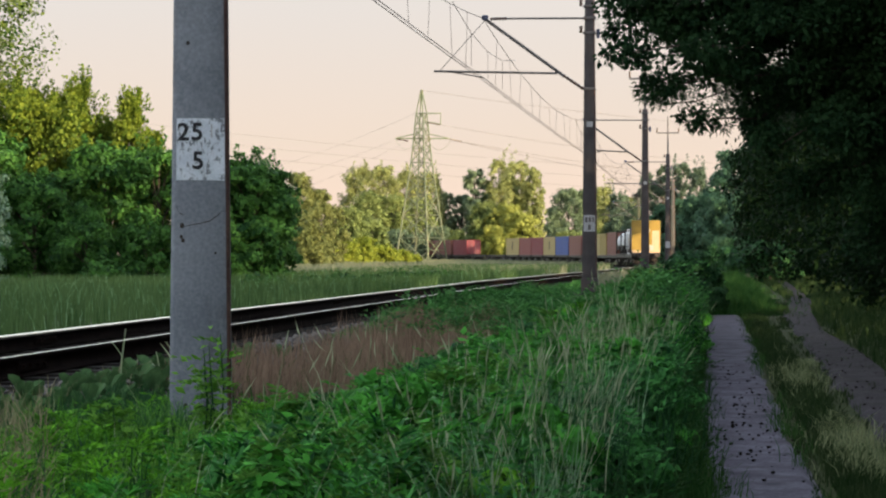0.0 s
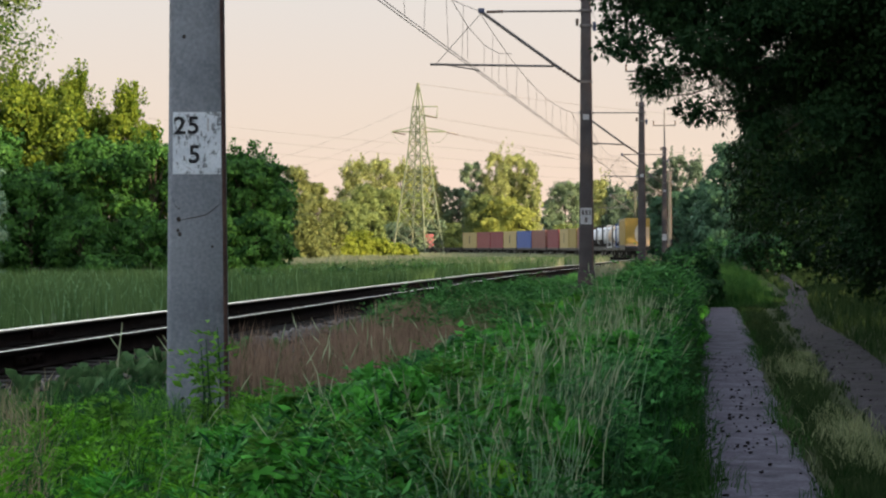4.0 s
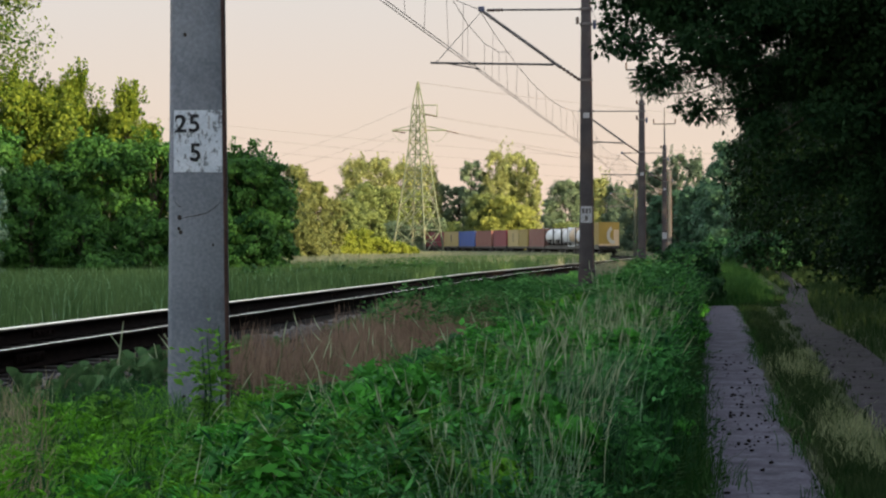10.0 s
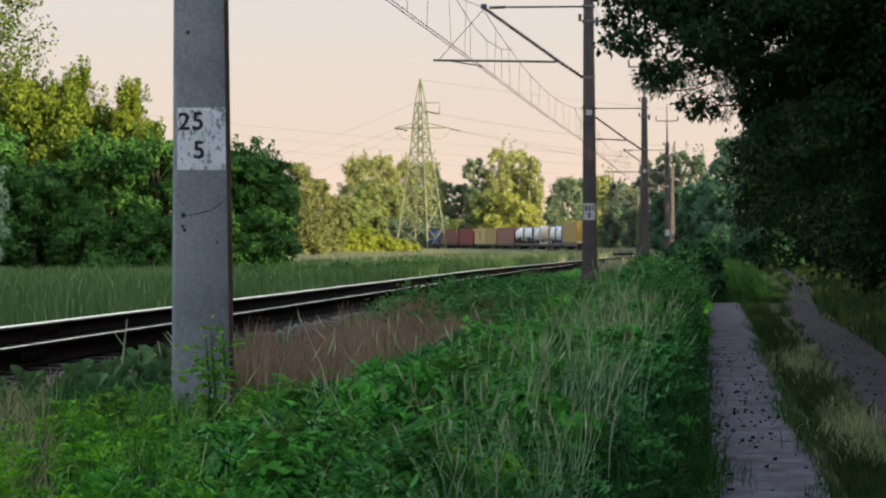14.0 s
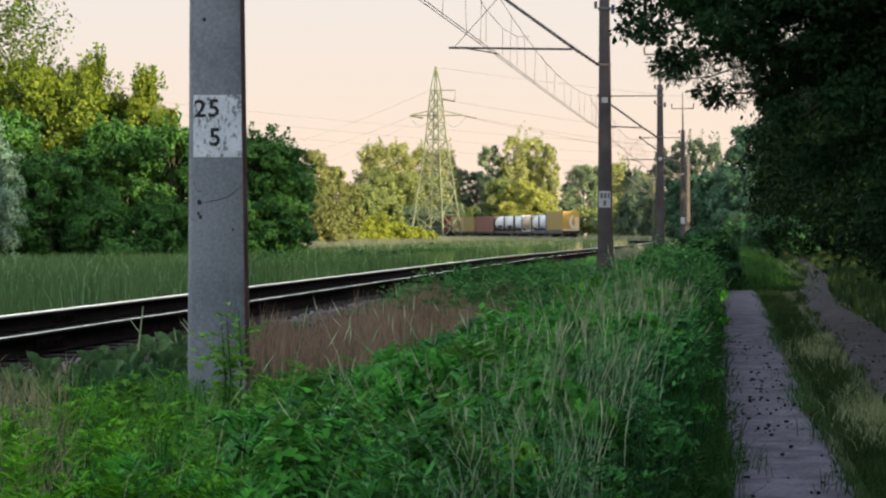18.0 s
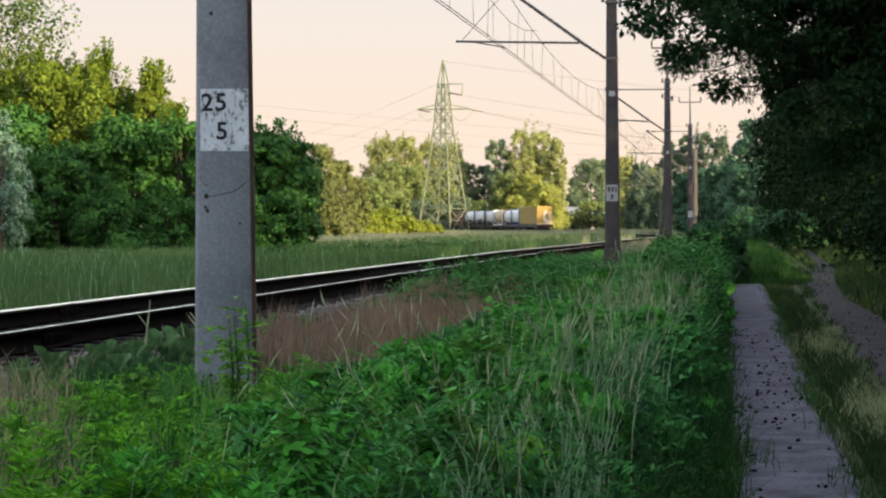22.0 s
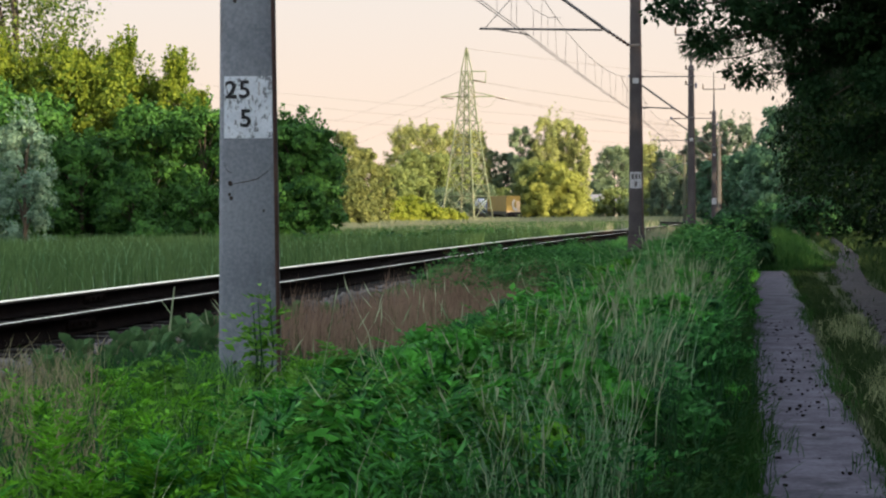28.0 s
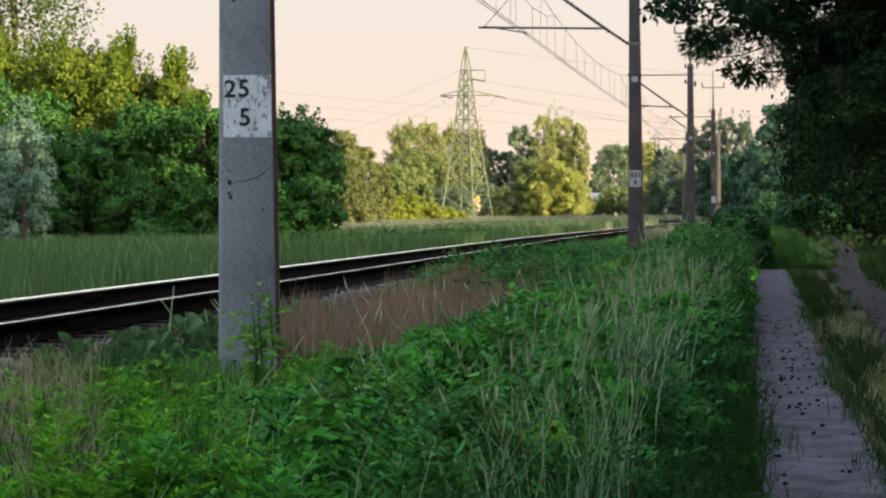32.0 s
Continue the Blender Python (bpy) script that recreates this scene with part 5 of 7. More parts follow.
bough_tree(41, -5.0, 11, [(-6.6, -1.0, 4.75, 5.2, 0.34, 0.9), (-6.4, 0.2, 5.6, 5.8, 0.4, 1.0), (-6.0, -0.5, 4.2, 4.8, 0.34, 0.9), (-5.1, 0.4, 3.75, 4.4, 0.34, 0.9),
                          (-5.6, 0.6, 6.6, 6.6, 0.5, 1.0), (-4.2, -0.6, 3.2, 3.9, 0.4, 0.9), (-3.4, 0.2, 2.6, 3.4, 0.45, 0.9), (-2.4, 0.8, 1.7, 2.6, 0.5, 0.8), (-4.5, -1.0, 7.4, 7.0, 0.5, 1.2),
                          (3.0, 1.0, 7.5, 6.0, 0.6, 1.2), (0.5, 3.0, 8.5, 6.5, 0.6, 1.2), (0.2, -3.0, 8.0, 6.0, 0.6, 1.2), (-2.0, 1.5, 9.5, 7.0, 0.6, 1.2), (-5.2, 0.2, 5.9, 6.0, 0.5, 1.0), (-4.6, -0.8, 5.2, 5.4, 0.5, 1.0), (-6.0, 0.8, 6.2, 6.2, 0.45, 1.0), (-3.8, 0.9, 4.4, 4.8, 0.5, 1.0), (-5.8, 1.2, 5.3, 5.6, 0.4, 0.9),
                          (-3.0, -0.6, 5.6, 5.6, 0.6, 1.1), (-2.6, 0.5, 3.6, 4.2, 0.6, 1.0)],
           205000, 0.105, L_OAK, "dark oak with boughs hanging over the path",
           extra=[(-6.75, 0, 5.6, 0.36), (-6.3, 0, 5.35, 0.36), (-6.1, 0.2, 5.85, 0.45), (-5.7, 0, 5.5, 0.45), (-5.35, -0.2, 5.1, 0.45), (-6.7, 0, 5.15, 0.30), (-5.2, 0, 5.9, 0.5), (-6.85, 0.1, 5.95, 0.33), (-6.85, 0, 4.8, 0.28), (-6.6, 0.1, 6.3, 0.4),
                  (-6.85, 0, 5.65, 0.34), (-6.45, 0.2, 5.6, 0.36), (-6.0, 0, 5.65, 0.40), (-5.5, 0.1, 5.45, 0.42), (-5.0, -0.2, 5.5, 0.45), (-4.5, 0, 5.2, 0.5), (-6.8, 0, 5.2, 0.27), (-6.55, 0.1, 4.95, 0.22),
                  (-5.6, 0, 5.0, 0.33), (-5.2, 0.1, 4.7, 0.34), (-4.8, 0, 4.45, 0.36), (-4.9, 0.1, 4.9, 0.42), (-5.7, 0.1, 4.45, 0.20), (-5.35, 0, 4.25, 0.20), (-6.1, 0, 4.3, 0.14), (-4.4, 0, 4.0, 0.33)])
bough_tree(56, -5.2, 12, [(-7.0, -1.0, 5.2, 6.2, 0.3, 0.7), (-6.5, 0.0, 4.9, 6.0, 0.3, 0.7), (-5.0, 0.6, 4.6, 5.6, 0.35, 0.7), (-4.0, -1, 6.8, 6.6, 0.4, 0.8), (2.5, 0, 9, 7, 0.5, 1.0), (-2, 2, 10, 7.5, 0.5, 1.0)],
           26000, 0.16, L_PINE, "pine with thin boughs reaching over the path", needles=True)
for bs, bp, bh, br in ((60.5, 0.80, 1.62, 0.80), (62.0, 0.45, 1.25, 0.60), (59.0, 1.25, 1.15, 0.6)):
    x, y = spot(bs, bp)
    tree("shrub", x, y, bh, br, 0.0, 5500, 0.11, L_WEED3, "round dark green shrub between the path and the mast", "shrub", shape="bush", clumps=22, clump_r=0.30, base=0.05)
x, y = spot(75, 2.4)
tree("shrub", x, y, 0.9, 0.55, 0.0, 2200, 0.10, L_GREEN, "small dark shrub behind the mast", "shrub", shape="bush", clumps=18, clump_r=0.36, base=0.3)


# ---- low plants ----
def stuff(name, arrays, material, label, category):
    return tagged(new(name, fast_mesh(name, *arrays, material)), label, category, kind="stuff")


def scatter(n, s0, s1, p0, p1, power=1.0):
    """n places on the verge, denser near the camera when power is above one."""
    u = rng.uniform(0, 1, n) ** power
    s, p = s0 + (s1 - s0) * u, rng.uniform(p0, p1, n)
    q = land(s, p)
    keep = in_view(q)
    # plants cleared along the camera's sight line to the second mast's foot
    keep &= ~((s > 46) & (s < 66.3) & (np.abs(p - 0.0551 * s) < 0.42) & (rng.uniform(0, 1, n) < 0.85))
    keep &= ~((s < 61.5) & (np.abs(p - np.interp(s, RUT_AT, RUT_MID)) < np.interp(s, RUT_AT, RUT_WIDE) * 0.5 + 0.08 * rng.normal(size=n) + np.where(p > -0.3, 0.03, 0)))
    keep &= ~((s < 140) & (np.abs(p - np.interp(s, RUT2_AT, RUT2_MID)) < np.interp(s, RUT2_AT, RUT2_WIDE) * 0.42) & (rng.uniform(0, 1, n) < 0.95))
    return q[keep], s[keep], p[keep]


def leafy(q, h, per, size, narrow=0.42, droop=0.0, crown=0.35):
    """Leafy stems: per leaves round each stem, bigger in the upper half. Returns leaf arrays."""
    n = len(q)
    who = np.repeat(np.arange(n), per)
    u = np.tile(np.linspace(0.25, 1.0, per), n) + rng.uniform(-0.05, 0.05, n * per)
    lean = rng.normal(size=(n, 2)) * 0.10
    hh = np.broadcast_to(h, (n,))
    ang = np.tile(np.arange(per) * 2.4, n) + np.repeat(rng.uniform(0, 6.28, n), per)
    out = np.stack([np.cos(ang), np.sin(ang), np.zeros(len(ang))], axis=1)
    stem = q[who] + np.concatenate([lean[who] * (u * hh[who])[:, None], (u * hh[who])[:, None]], axis=1)
    reach = rng.uniform(0.0, crown, n * per)[:, None] * hh[who][:, None] * 0.45
    pos = stem + out * reach
    way = out + np.array([0, 0, 0.35 - droop]) + rng.normal(size=(n * per, 3)) * 0.25
    sz = np.broadcast_to(size, (n,))[who] * rng.uniform(0.6, 1.3, n * per) * (1.15 - 0.45 * u)
    return leaves(pos, way, sz, narrow, 0.3, 0.5)


def sprays(q, h, branches, pairs, size, reach=0.34, narrow=0.42):
    """Plants with pinnate leaves: arching stalks that bear leaflets on both sides."""
    n = len(q)
    h = np.broadcast_to(h, (n,))
    who = np.repeat(np.arange(n), branches)
    k = len(who)
    ang = rng.uniform(0, math.tau, k)
    out = np.stack([np.cos(ang), np.sin(ang), np.zeros(k)], axis=1)
    side = np.stack([-np.sin(ang), np.cos(ang), np.zeros(k)], axis=1)
    root = q[who].copy()
    root[:, 2] += h[who] * rng.uniform(0.30, 0.92, k)
    rch = reach * rng.uniform(0.6, 1.3, k) * (0.5 + 0.8 * h[who])
    rise, fall = rng.uniform(0.35, 1.2, k), rng.uniform(0.25, 0.8, k)
    v = np.repeat(np.linspace(0.22, 1.0, pairs), 2)[None, :]
    sgn = np.tile([1.0, -1.0], pairs)[None, :]
    pos = root[:, None, :] + out[:, None, :] * (rch[:, None] * v)[:, :, None]
    pos[:, :, 2] += rch[:, None] * (rise[:, None] * v - fall[:, None] * v * v)
    way = side[:, None, :] * (sgn * (1.15 - 0.8 * v))[:, :, None] + out[:, None, :] * (0.25 + 0.7 * v)[:, :, None] + np.array([0, 0, 0.55]) + rng.normal(size=(k, pairs * 2, 3)) * 0.16
    sz = np.broadcast_to(size, (n,))[who][:, None] * rng.uniform(0.75, 1.2, (k, pairs * 2)) * (1.1 - 0.35 * v)
    return leaves(pos.reshape(-1, 3), way.reshape(-1, 3), sz.reshape(-1), narrow, 0.25, 0.4)


def dip(q):
    """Uneven height of the growth, in mounds."""
    return np.array([max(0.3, 0.92 + 0.95 * noise.noise(Vector((a * 0.9, b * 0.5, 2))) + 0.55 * noise.noise(Vector((a * 2.6, b * 1.6, 7)))) for a, b in q[:, :2]])


def verge(p):
    """How high the growth stands across the verge, from the path's edge to the ballast."""
    return np.interp(p, [0.2, 0.5, 1.4, 1.9, 2.3, 2.7, 3.2, 3.8], [0.28, 0.60, 0.56, 0.40, 0.25, 0.14, 0.08, 0.06])


def mounds(n, s0, s1, p0, p1, per, size, r0, r1, lift):
    """Bushy cushions of leaves: domes whose leaves point up and out."""
    q, s, p = scatter(n, s0, s1, p0, p1)
    n = len(q)
    r = rng.uniform(r0, r1, n)
    h = verge(p) * rng.uniform(0.75, 1.35, n) * lift
    who = np.repeat(np.arange(n), per)
    d = unit(rng.normal(size=(len(who), 3)))
    d[:, 2] = np.abs(d[:, 2])
    k = rng.uniform(0.35, 1.0, len(who)) ** 0.5 * (1 + 0.35 * rng.normal(size=len(who)) * 0.4)
    pos = q[who] + d * np.stack([r[who], r[who], h[who]], axis=1) * k[:, None]
    return facing(pos, d + np.array([0, 0, 0.5]) + rng.normal(size=(len(who), 3)) * 0.35, size * rng.uniform(0.55, 1.3, len(who)), 0.5, 0.35)


def verge_shrubs():
    """Leafy shrubs that stand side by side on the verge, each a mound of its own height with dark gaps between."""
    rr = np.random.default_rng(21)
    for k in range(96):
        s = 10.2 + 0.42 * k + rr.uniform(-0.3, 0.3)
        p = [1.25, 2.15, 1.7, 2.5, 0.95, 1.95][k % 6] + rr.uniform(-0.22, 0.22)
        # no shrubs on the sight line to the second mast
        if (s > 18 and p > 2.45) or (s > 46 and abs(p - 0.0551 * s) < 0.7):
            continue
        h = (verge(p) + 0.04) * rr.choice([0.75, 1.0, 1.2, 1.4]) * rr.uniform(0.9, 1.1)
        r = rr.uniform(0.30, 0.46) * (1 + 0.006 * (s - 10))
        q = land([s], [p])[0]
        kind = rr.random()
        tree("shrub", q[0], q[1], h, r, 0.02, int(1700 + 3400 * h), 0.074 + 0.0011 * (s - 10), L_WEED if kind < 0.45 else L_WEED2 if kind < 0.9 else L_GOLDENROD, "low leafy green shrub in the verge", "shrub", "low shrubs of the verge",
             shape="bush", clumps=14, clump_r=0.30, base=q[2], trunk_r=0.012, leaf_wide=rr.choice([0.28, 0.36, 0.48]))
    # taller growth along the path's edge; further off, the verge's shaded side is in its leaf colour
    for k in range(28):
        s = 13 + 1.75 * k + rr.uniform(-0.5, 0.5)
        p = np.interp(s, RUT_AT, RUT_MID) + np.interp(s, RUT_AT, RUT_WIDE) * 0.5 + rr.uniform(0.48, 0.72)
        q = land([s], [p])[0]
        tree("shrub", q[0], q[1], rr.uniform(0.5, 0.85), rr.uniform(0.28, 0.40), 0.0, 2300, 0.07 + 0.0009 * (s - 13), L_WEED3 if s > 27 else L_WEED2, "dark leafy shrub at the path's edge", "shrub", "dark shrubs along the path", shape="bush", clumps=14, clump_r=0.3, base=q[2], trunk_r=0.012, leaf_wide=0.45)


verge_shrubs()
stuff("weeds", mounds(80, 28, 78, 0.8, 2.9, 380, 0.09, 0.3, 0.6, 1.0), L_WEEDFAR, "cushions of dull green weeds further along", "weeds")


def bushy(n, s0, s1, p0, p1, per, size, tips):
    """Dense domes of leaves of uneven height, with lighter sprays on top that imitate lit tips: two sets of arrays."""
    q, s, p = scatter(n, s0, s1, p0, p1)
    n = len(q)
    r, h = rng.uniform(0.16, 0.36, n), (verge(p) + 0.05) * rng.choice([0.55, 0.85, 1.1, 1.4], n) * rng.uniform(0.85, 1.15, n)
    who = np.repeat(np.arange(n), per)
    d = unit(rng.normal(size=(len(who), 3)))
    d[:, 2] = np.abs(d[:, 2])
    shape = np.stack([r, r, h], axis=1)
    pos = q[who] + d * shape[who] * (rng.uniform(0.5, 1.0, len(who)) ** 0.4 + 0.06 * rng.normal(size=len(who)))[:, None]
    low_set = facing(pos, d + np.array([0, 0, 0.45]) + rng.normal(size=(len(who), 3)) * 0.35, size * rng.uniform(0.6, 1.3, len(who)), 0.5, 0.35)
    who = np.repeat(np.arange(n), tips)
    d = unit(rng.normal(size=(len(who), 3)))
    d[:, 2] = np.abs(d[:, 2]) + 0.8
    top = q[who] + unit(d) * shape[who] * 0.9
    return low_set, sprays(top - np.array([0, 0, 0.06]), rng.uniform(0.06, 0.18, len(top)), 5, 5, size * 0.8, 0.13, 0.30)


dome, shoot = bushy(50, 9.5, 24, 1.15, 2.5, 620, 0.07, 7)
stuff("weeds", dome, L_WEED, "bushy dark green weeds on the verge", "weeds")
# the tops' brightness is put into this lighter leaf colour
stuff("weeds", shoot, L_TUFT, "lighter green sprays painted as lit tops of the weeds", "weeds")
q, s, p = scatter(90, 8, 17, 1.15, 3.0, 1.0)
stuff("weeds", sprays(q, verge(p) * rng.choice([0.3, 0.45, 0.6, 1.3], len(q)) + 0.04, 13, 6, 0.068, 0.20, 0.30), L_WEED, "broad-leaved green weeds close to the camera", "weeds")
q, s, p = scatter(150, 11, 30, 1.1, 2.5, 1.0)
stuff("weeds", sprays(q, verge(p) * rng.choice([0.3, 0.45, 0.6, 1.3], len(q)) + 0.04, 11, 6, 0.055, 0.28, 0.32), L_WEED, "lush green weeds with pinnate leaves on the verge", "weeds")
q, s, p = scatter(170, 8, 30, 0.8, 2.5, 1.0)
stuff("weeds", leafy(q, verge(p) * rng.choice([0.3, 0.5, 0.7, 1.4], len(q)) + 0.04, 40, 0.09, 0.20, -0.5, 0.25), L_WEED2, "dark green weeds with narrow leaves on the verge", "weeds")
q, s, p = scatter(1700, 30, 80, 0.6, 3.0, 1.2)
stuff("weeds", sprays(q, verge(p) * dip(q) * 1.05 + 0.08, 6, 4, 0.085 + 0.0010 * (s - 28), 0.40, 0.5), L_WEEDFAR, "green weeds further along the verge", "weeds")
q, s, p = scatter(230, 8, 17, 2.0, 4.2, 1.0)
rise = np.where(np.abs(p - 0.2187 * s) < 0.30, 0.06, rng.uniform(0.06, 0.34, len(q))) * np.interp(s, [10.5, 14.5], [0.9, 0.3])
stuff("goldenrod", joined(leafy(q, verge(p) * 0.5 * dip(q) + rise, 34, 0.085, 0.19, -0.3, 0.20), sprays(q, verge(p) * 0.55 * dip(q) + rise, 7, 5, 0.06, 0.20, 0.30)), L_GOLDENROD, "light green goldenrod in front of the mast", "goldenrod")
q, s, p = scatter(170, 9, 26, 0.45, 1.5, 1.0)
stuff("weeds", sprays(q, verge(p) * dip(q) * 1.0 + 0.05, 9, 5, 0.07, 0.26, 0.36), L_WEED2, "broad-leaved weeds among the tall grass", "weeds")
# tall grasses with pale heads
q, s, p = scatter(2300, 8, 34, 0.12, 1.15, 1.2)
h = verge(p) * 0.95 * dip(q) + 0.12
tall = blades(q, rng.normal(size=(len(q), 2)) * 0.22, h, 0.011)
q2, s2, p2 = scatter(9000, 28, 80, 0.1, 3.4, 1.1)
tall2 = blades(q2, rng.normal(size=(len(q2), 2)) * 0.2, verge(p2) * dip(q2) + 0.10, 0.018 + 0.0002 * s2)
q3, s3, p3 = scatter(420, 8, 20, 0.9, 3.1, 1.0)
tall3 = blades(q3, rng.normal(size=(len(q3), 2)) * 0.22, verge(p3) * 0.8 * dip(q3) + 0.1, 0.010)
q5, s5, p5 = scatter(2600, 9, 17, 2.5, 4.5, 1.0)
tall4 = blades(q5, rng.normal(size=(len(q5), 2)) * 0.3, np.where(np.abs(p5 - 0.2187 * s5) < 0.3, 0.08, rng.uniform(0.12, 0.4, len(q5)) * np.interp(s5, [11, 16], [1, 0.5])), 0.008)
stuff("tall_grass", joined(tall, tall2, tall3, tall4), L_GRASS, "tall green grass between path and track", "grass")
q, s, p = scatter(520, 9, 30, 0.55, 1.4, 1.0)
hh = verge(p) * 1.2 * dip(q) + 0.22
ln = rng.normal(size=(len(q), 2)) * 0.22
st = blades(q, ln, hh, 0.0055)
tip = q + np.concatenate([ln * hh[:, None] * 0.85, hh[:, None] * 0.85], axis=1)
heads = leaves(np.repeat(tip, 2, axis=0), np.repeat(np.concatenate([ln, np.ones((len(q), 1)) * 0.8], axis=1), 2, axis=0) + rng.normal(size=(len(q) * 2, 3)) * 0.04, 0.15, 0.015, 0.1)
q4, s4, p4 = scatter(150, 8, 16, 1.2, 4.2, 1.0)
st4 = blades(q4, rng.normal(size=(len(q4), 2)) * 0.2, verge(p4) + rng.uniform(0.1, 0.3, len(q4)), 0.005)
q6, s6, p6 = scatter(46, 9.5, 17, 1.2, 2.6, 1.0)
h6, l6 = rng.uniform(0.55, 0.95, len(q6)), rng.normal(size=(len(q6), 2)) * 0.3
st6 = blades(q6, l6, h6, 0.0055)
heads6 = leaves(q6 + np.concatenate([l6 * h6[:, None] * 0.85, h6[:, None] * 0.85], axis=1), np.concatenate([l6, np.ones((len(q6), 1)) * 0.7], axis=1), 0.13, 0.05, 0.1)
stuff("seeding_grass", joined(st, heads, st4, st6, heads6), L_STRAW, "tall straw-coloured grass stalks with seed heads", "grass")
# long pale blades near the path, in tufts
tq, ts, tp = scatter(95, 9, 32, 0.68, 1.3, 1.0)
tq = np.repeat(tq, 16, axis=0) + np.concatenate([rng.normal(size=(len(tq) * 16, 2)) * 0.07, np.zeros((len(tq) * 16, 1))], axis=1)
long1 = blades(tq, np.repeat(rng.normal(size=(len(ts), 2)) * 0.16, 16, axis=0) + rng.normal(size=(len(tq), 2)) * 0.24, np.repeat(verge(tp) * rng.uniform(0.9, 1.5, len(tp)), 16) * rng.uniform(0.6, 1.1, len(tq)), 0.008)
tq, ts, tp = scatter(120, 8, 16, 2.4, 4.5, 1.0)
tq = np.repeat(tq, 14, axis=0) + np.concatenate([rng.normal(size=(len(tq) * 14, 2)) * 0.06, np.zeros((len(tq) * 14, 1))], axis=1)
long2 = blades(tq, rng.normal(size=(len(tq), 2)) * 0.3, rng.uniform(0.15, 0.35, len(tq)), 0.007)
stuff("tall_grass_tufts", long2, L_TUFT, "tufts of fresh green grass near the mast", "grass")
tq, ts, tp = scatter(55, 10, 22, 0.65, 1.3, 1.0)
tq = np.repeat(tq, 14, axis=0) + np.concatenate([rng.normal(size=(len(tq) * 14, 2)) * 0.06, np.zeros((len(tq) * 14, 1))], axis=1)
long3 = blades(tq, np.repeat(rng.normal(size=(len(ts), 2)) * 0.12, 14, axis=0) + rng.normal(size=(len(tq), 2)) * 0.12, rng.uniform(0.55, 1.0, len(tq)), 0.007)
tq, ts, tp = scatter(70, 18, 31, 0.75, 1.4, 1.0)
tq = np.repeat(tq, 18, axis=0) + np.concatenate([rng.normal(size=(len(tq) * 18, 2)) * 0.09, np.zeros((len(tq) * 18, 1))], axis=1)
long4 = blades(tq, np.repeat(rng.normal(size=(len(ts), 2)) * 0.10, 18, axis=0) + rng.normal(size=(len(tq), 2)) * 0.14, rng.uniform(0.6, 1.0, len(tq)), 0.0055)
stuff("straw_grass", long4, L_STRAWDRY, "dry straw-coloured grass standing among the weeds", "grass")
stuff("pale_tall_grass", joined(long1, long3), L_PALEGRASS, "tufts of long pale green grass beside the path", "grass")
q, s, p = scatter(9000, 28, 80, 3.2, 4.75, 1.2)
q[:, 2] = np.maximum(q[:, 2], bed_z(p))
ok = (np.abs(p - 3.65) > 0.55) | (s < 50) | (s > 67)
q, s, p = q[ok], s[ok], p[ok]
bank = blades(q, rng.normal(size=(len(q), 2)) * 0.25, rng.uniform(0.12, 0.42, len(q)) * dip(q) * np.interp(s, [28, 40, 48, 58], [0.15, 1, 0.8, 0.4]), 0.012 + 0.0002 * s)
q, s, p = scatter(620, 28, 54, 3.1, 4.4, 1.0)
ok = rng.uniform(0, 1, len(s)) < np.interp(s, [28, 40], [0.1, 1])
q, s, p = q[ok], s[ok], p[ok]
q[:, 2] = np.maximum(q[:, 2], bed_z(p))
stuff("bank_weeds", joined(bank, sprays(q, 0.26 * dip(q) + 0.05, 6, 4, 0.08, 0.3, 0.45)), L_WEEDFAR, "green weeds and grass creeping up the ballast", "weeds")
# reddish grass by the ballast
q, s, p = scatter(15000, 18.2, 39, 2.72, 4.35, 1.0)
q[:, 2] = np.maximum(q[:, 2], bed_z(p))
stuff("reddish_grass", blades(q, rng.normal(size=(len(q), 2)) * 0.16, rng.uniform(0.10, 0.38, len(q)) * dip(q), 0.006), L_RED, "reddish dry grass on the edge of the ballast", "grass")
q, s, p = scatter(2600, 17, 40, 2.3, 4.3, 1.0)
ok = rng.uniform(0, 1, len(s)) < np.interp(p, [2.3, 2.8, 3.4, 4.3], [1.0, 0.8, 0.25, 0.25])
q, s, p = q[ok], s[ok], p[ok]
q[:, 2] = np.maximum(q[:, 2], bed_z(p))
stuff("bank_grass", blades(q, rng.normal(size=(len(q), 2)) * 0.3, rng.uniform(0.10, 0.34, len(q)), 0.009), L_FRESH, "green grass among the reddish grass", "grass")
# grass between the wheel ruts and along the path
q, s, p = scatter(17000, 8, 72, 0.0, 1.0, 1.3)
p = (-0.70 + 0.006 * (s - 26)) * p + (-1.40 - 0.014 * (s - 26) + 0.1) * (1 - p)
q = land(s, p)
mid = blades(q, rng.normal(size=(len(q), 2)) * 0.35, rng.uniform(0.04, 0.14, len(q)), 0.008 + 0.0002 * s)
s = 60.4 + 88 * rng.uniform(0, 1, 14000) ** 1.3
p = rng.normal(size=14000) * 0.75 - 0.35 - 0.006 * (s - 60)
q = land(s, p)
rank = rng.uniform(0.25, 0.8, len(q)) * np.interp(s, [60.4, 61.2, 63.5], [0.12, 0.4, 0.9]) * dip(q) * np.clip(1.5 - np.abs(p + 0.35), 0.2, 1)
stuff("tall_grass", blades(q, rng.normal(size=(len(q), 2)) * 0.35, rank, 0.026), L_FRESH, "rank green grass that closes the wheel rut", "grass")
q, s, p = scatter(12000, 14, 130, -5.0, -2.2, 1.2)
mid3 = blades(q, rng.normal(size=(len(q), 2)) * 0.3, rng.uniform(0.1, 0.4, len(q)), 0.012 + 0.0003 * s)
q, s, p = scatter(7000, 9, 66, 0.0, 0.62, 1.2)
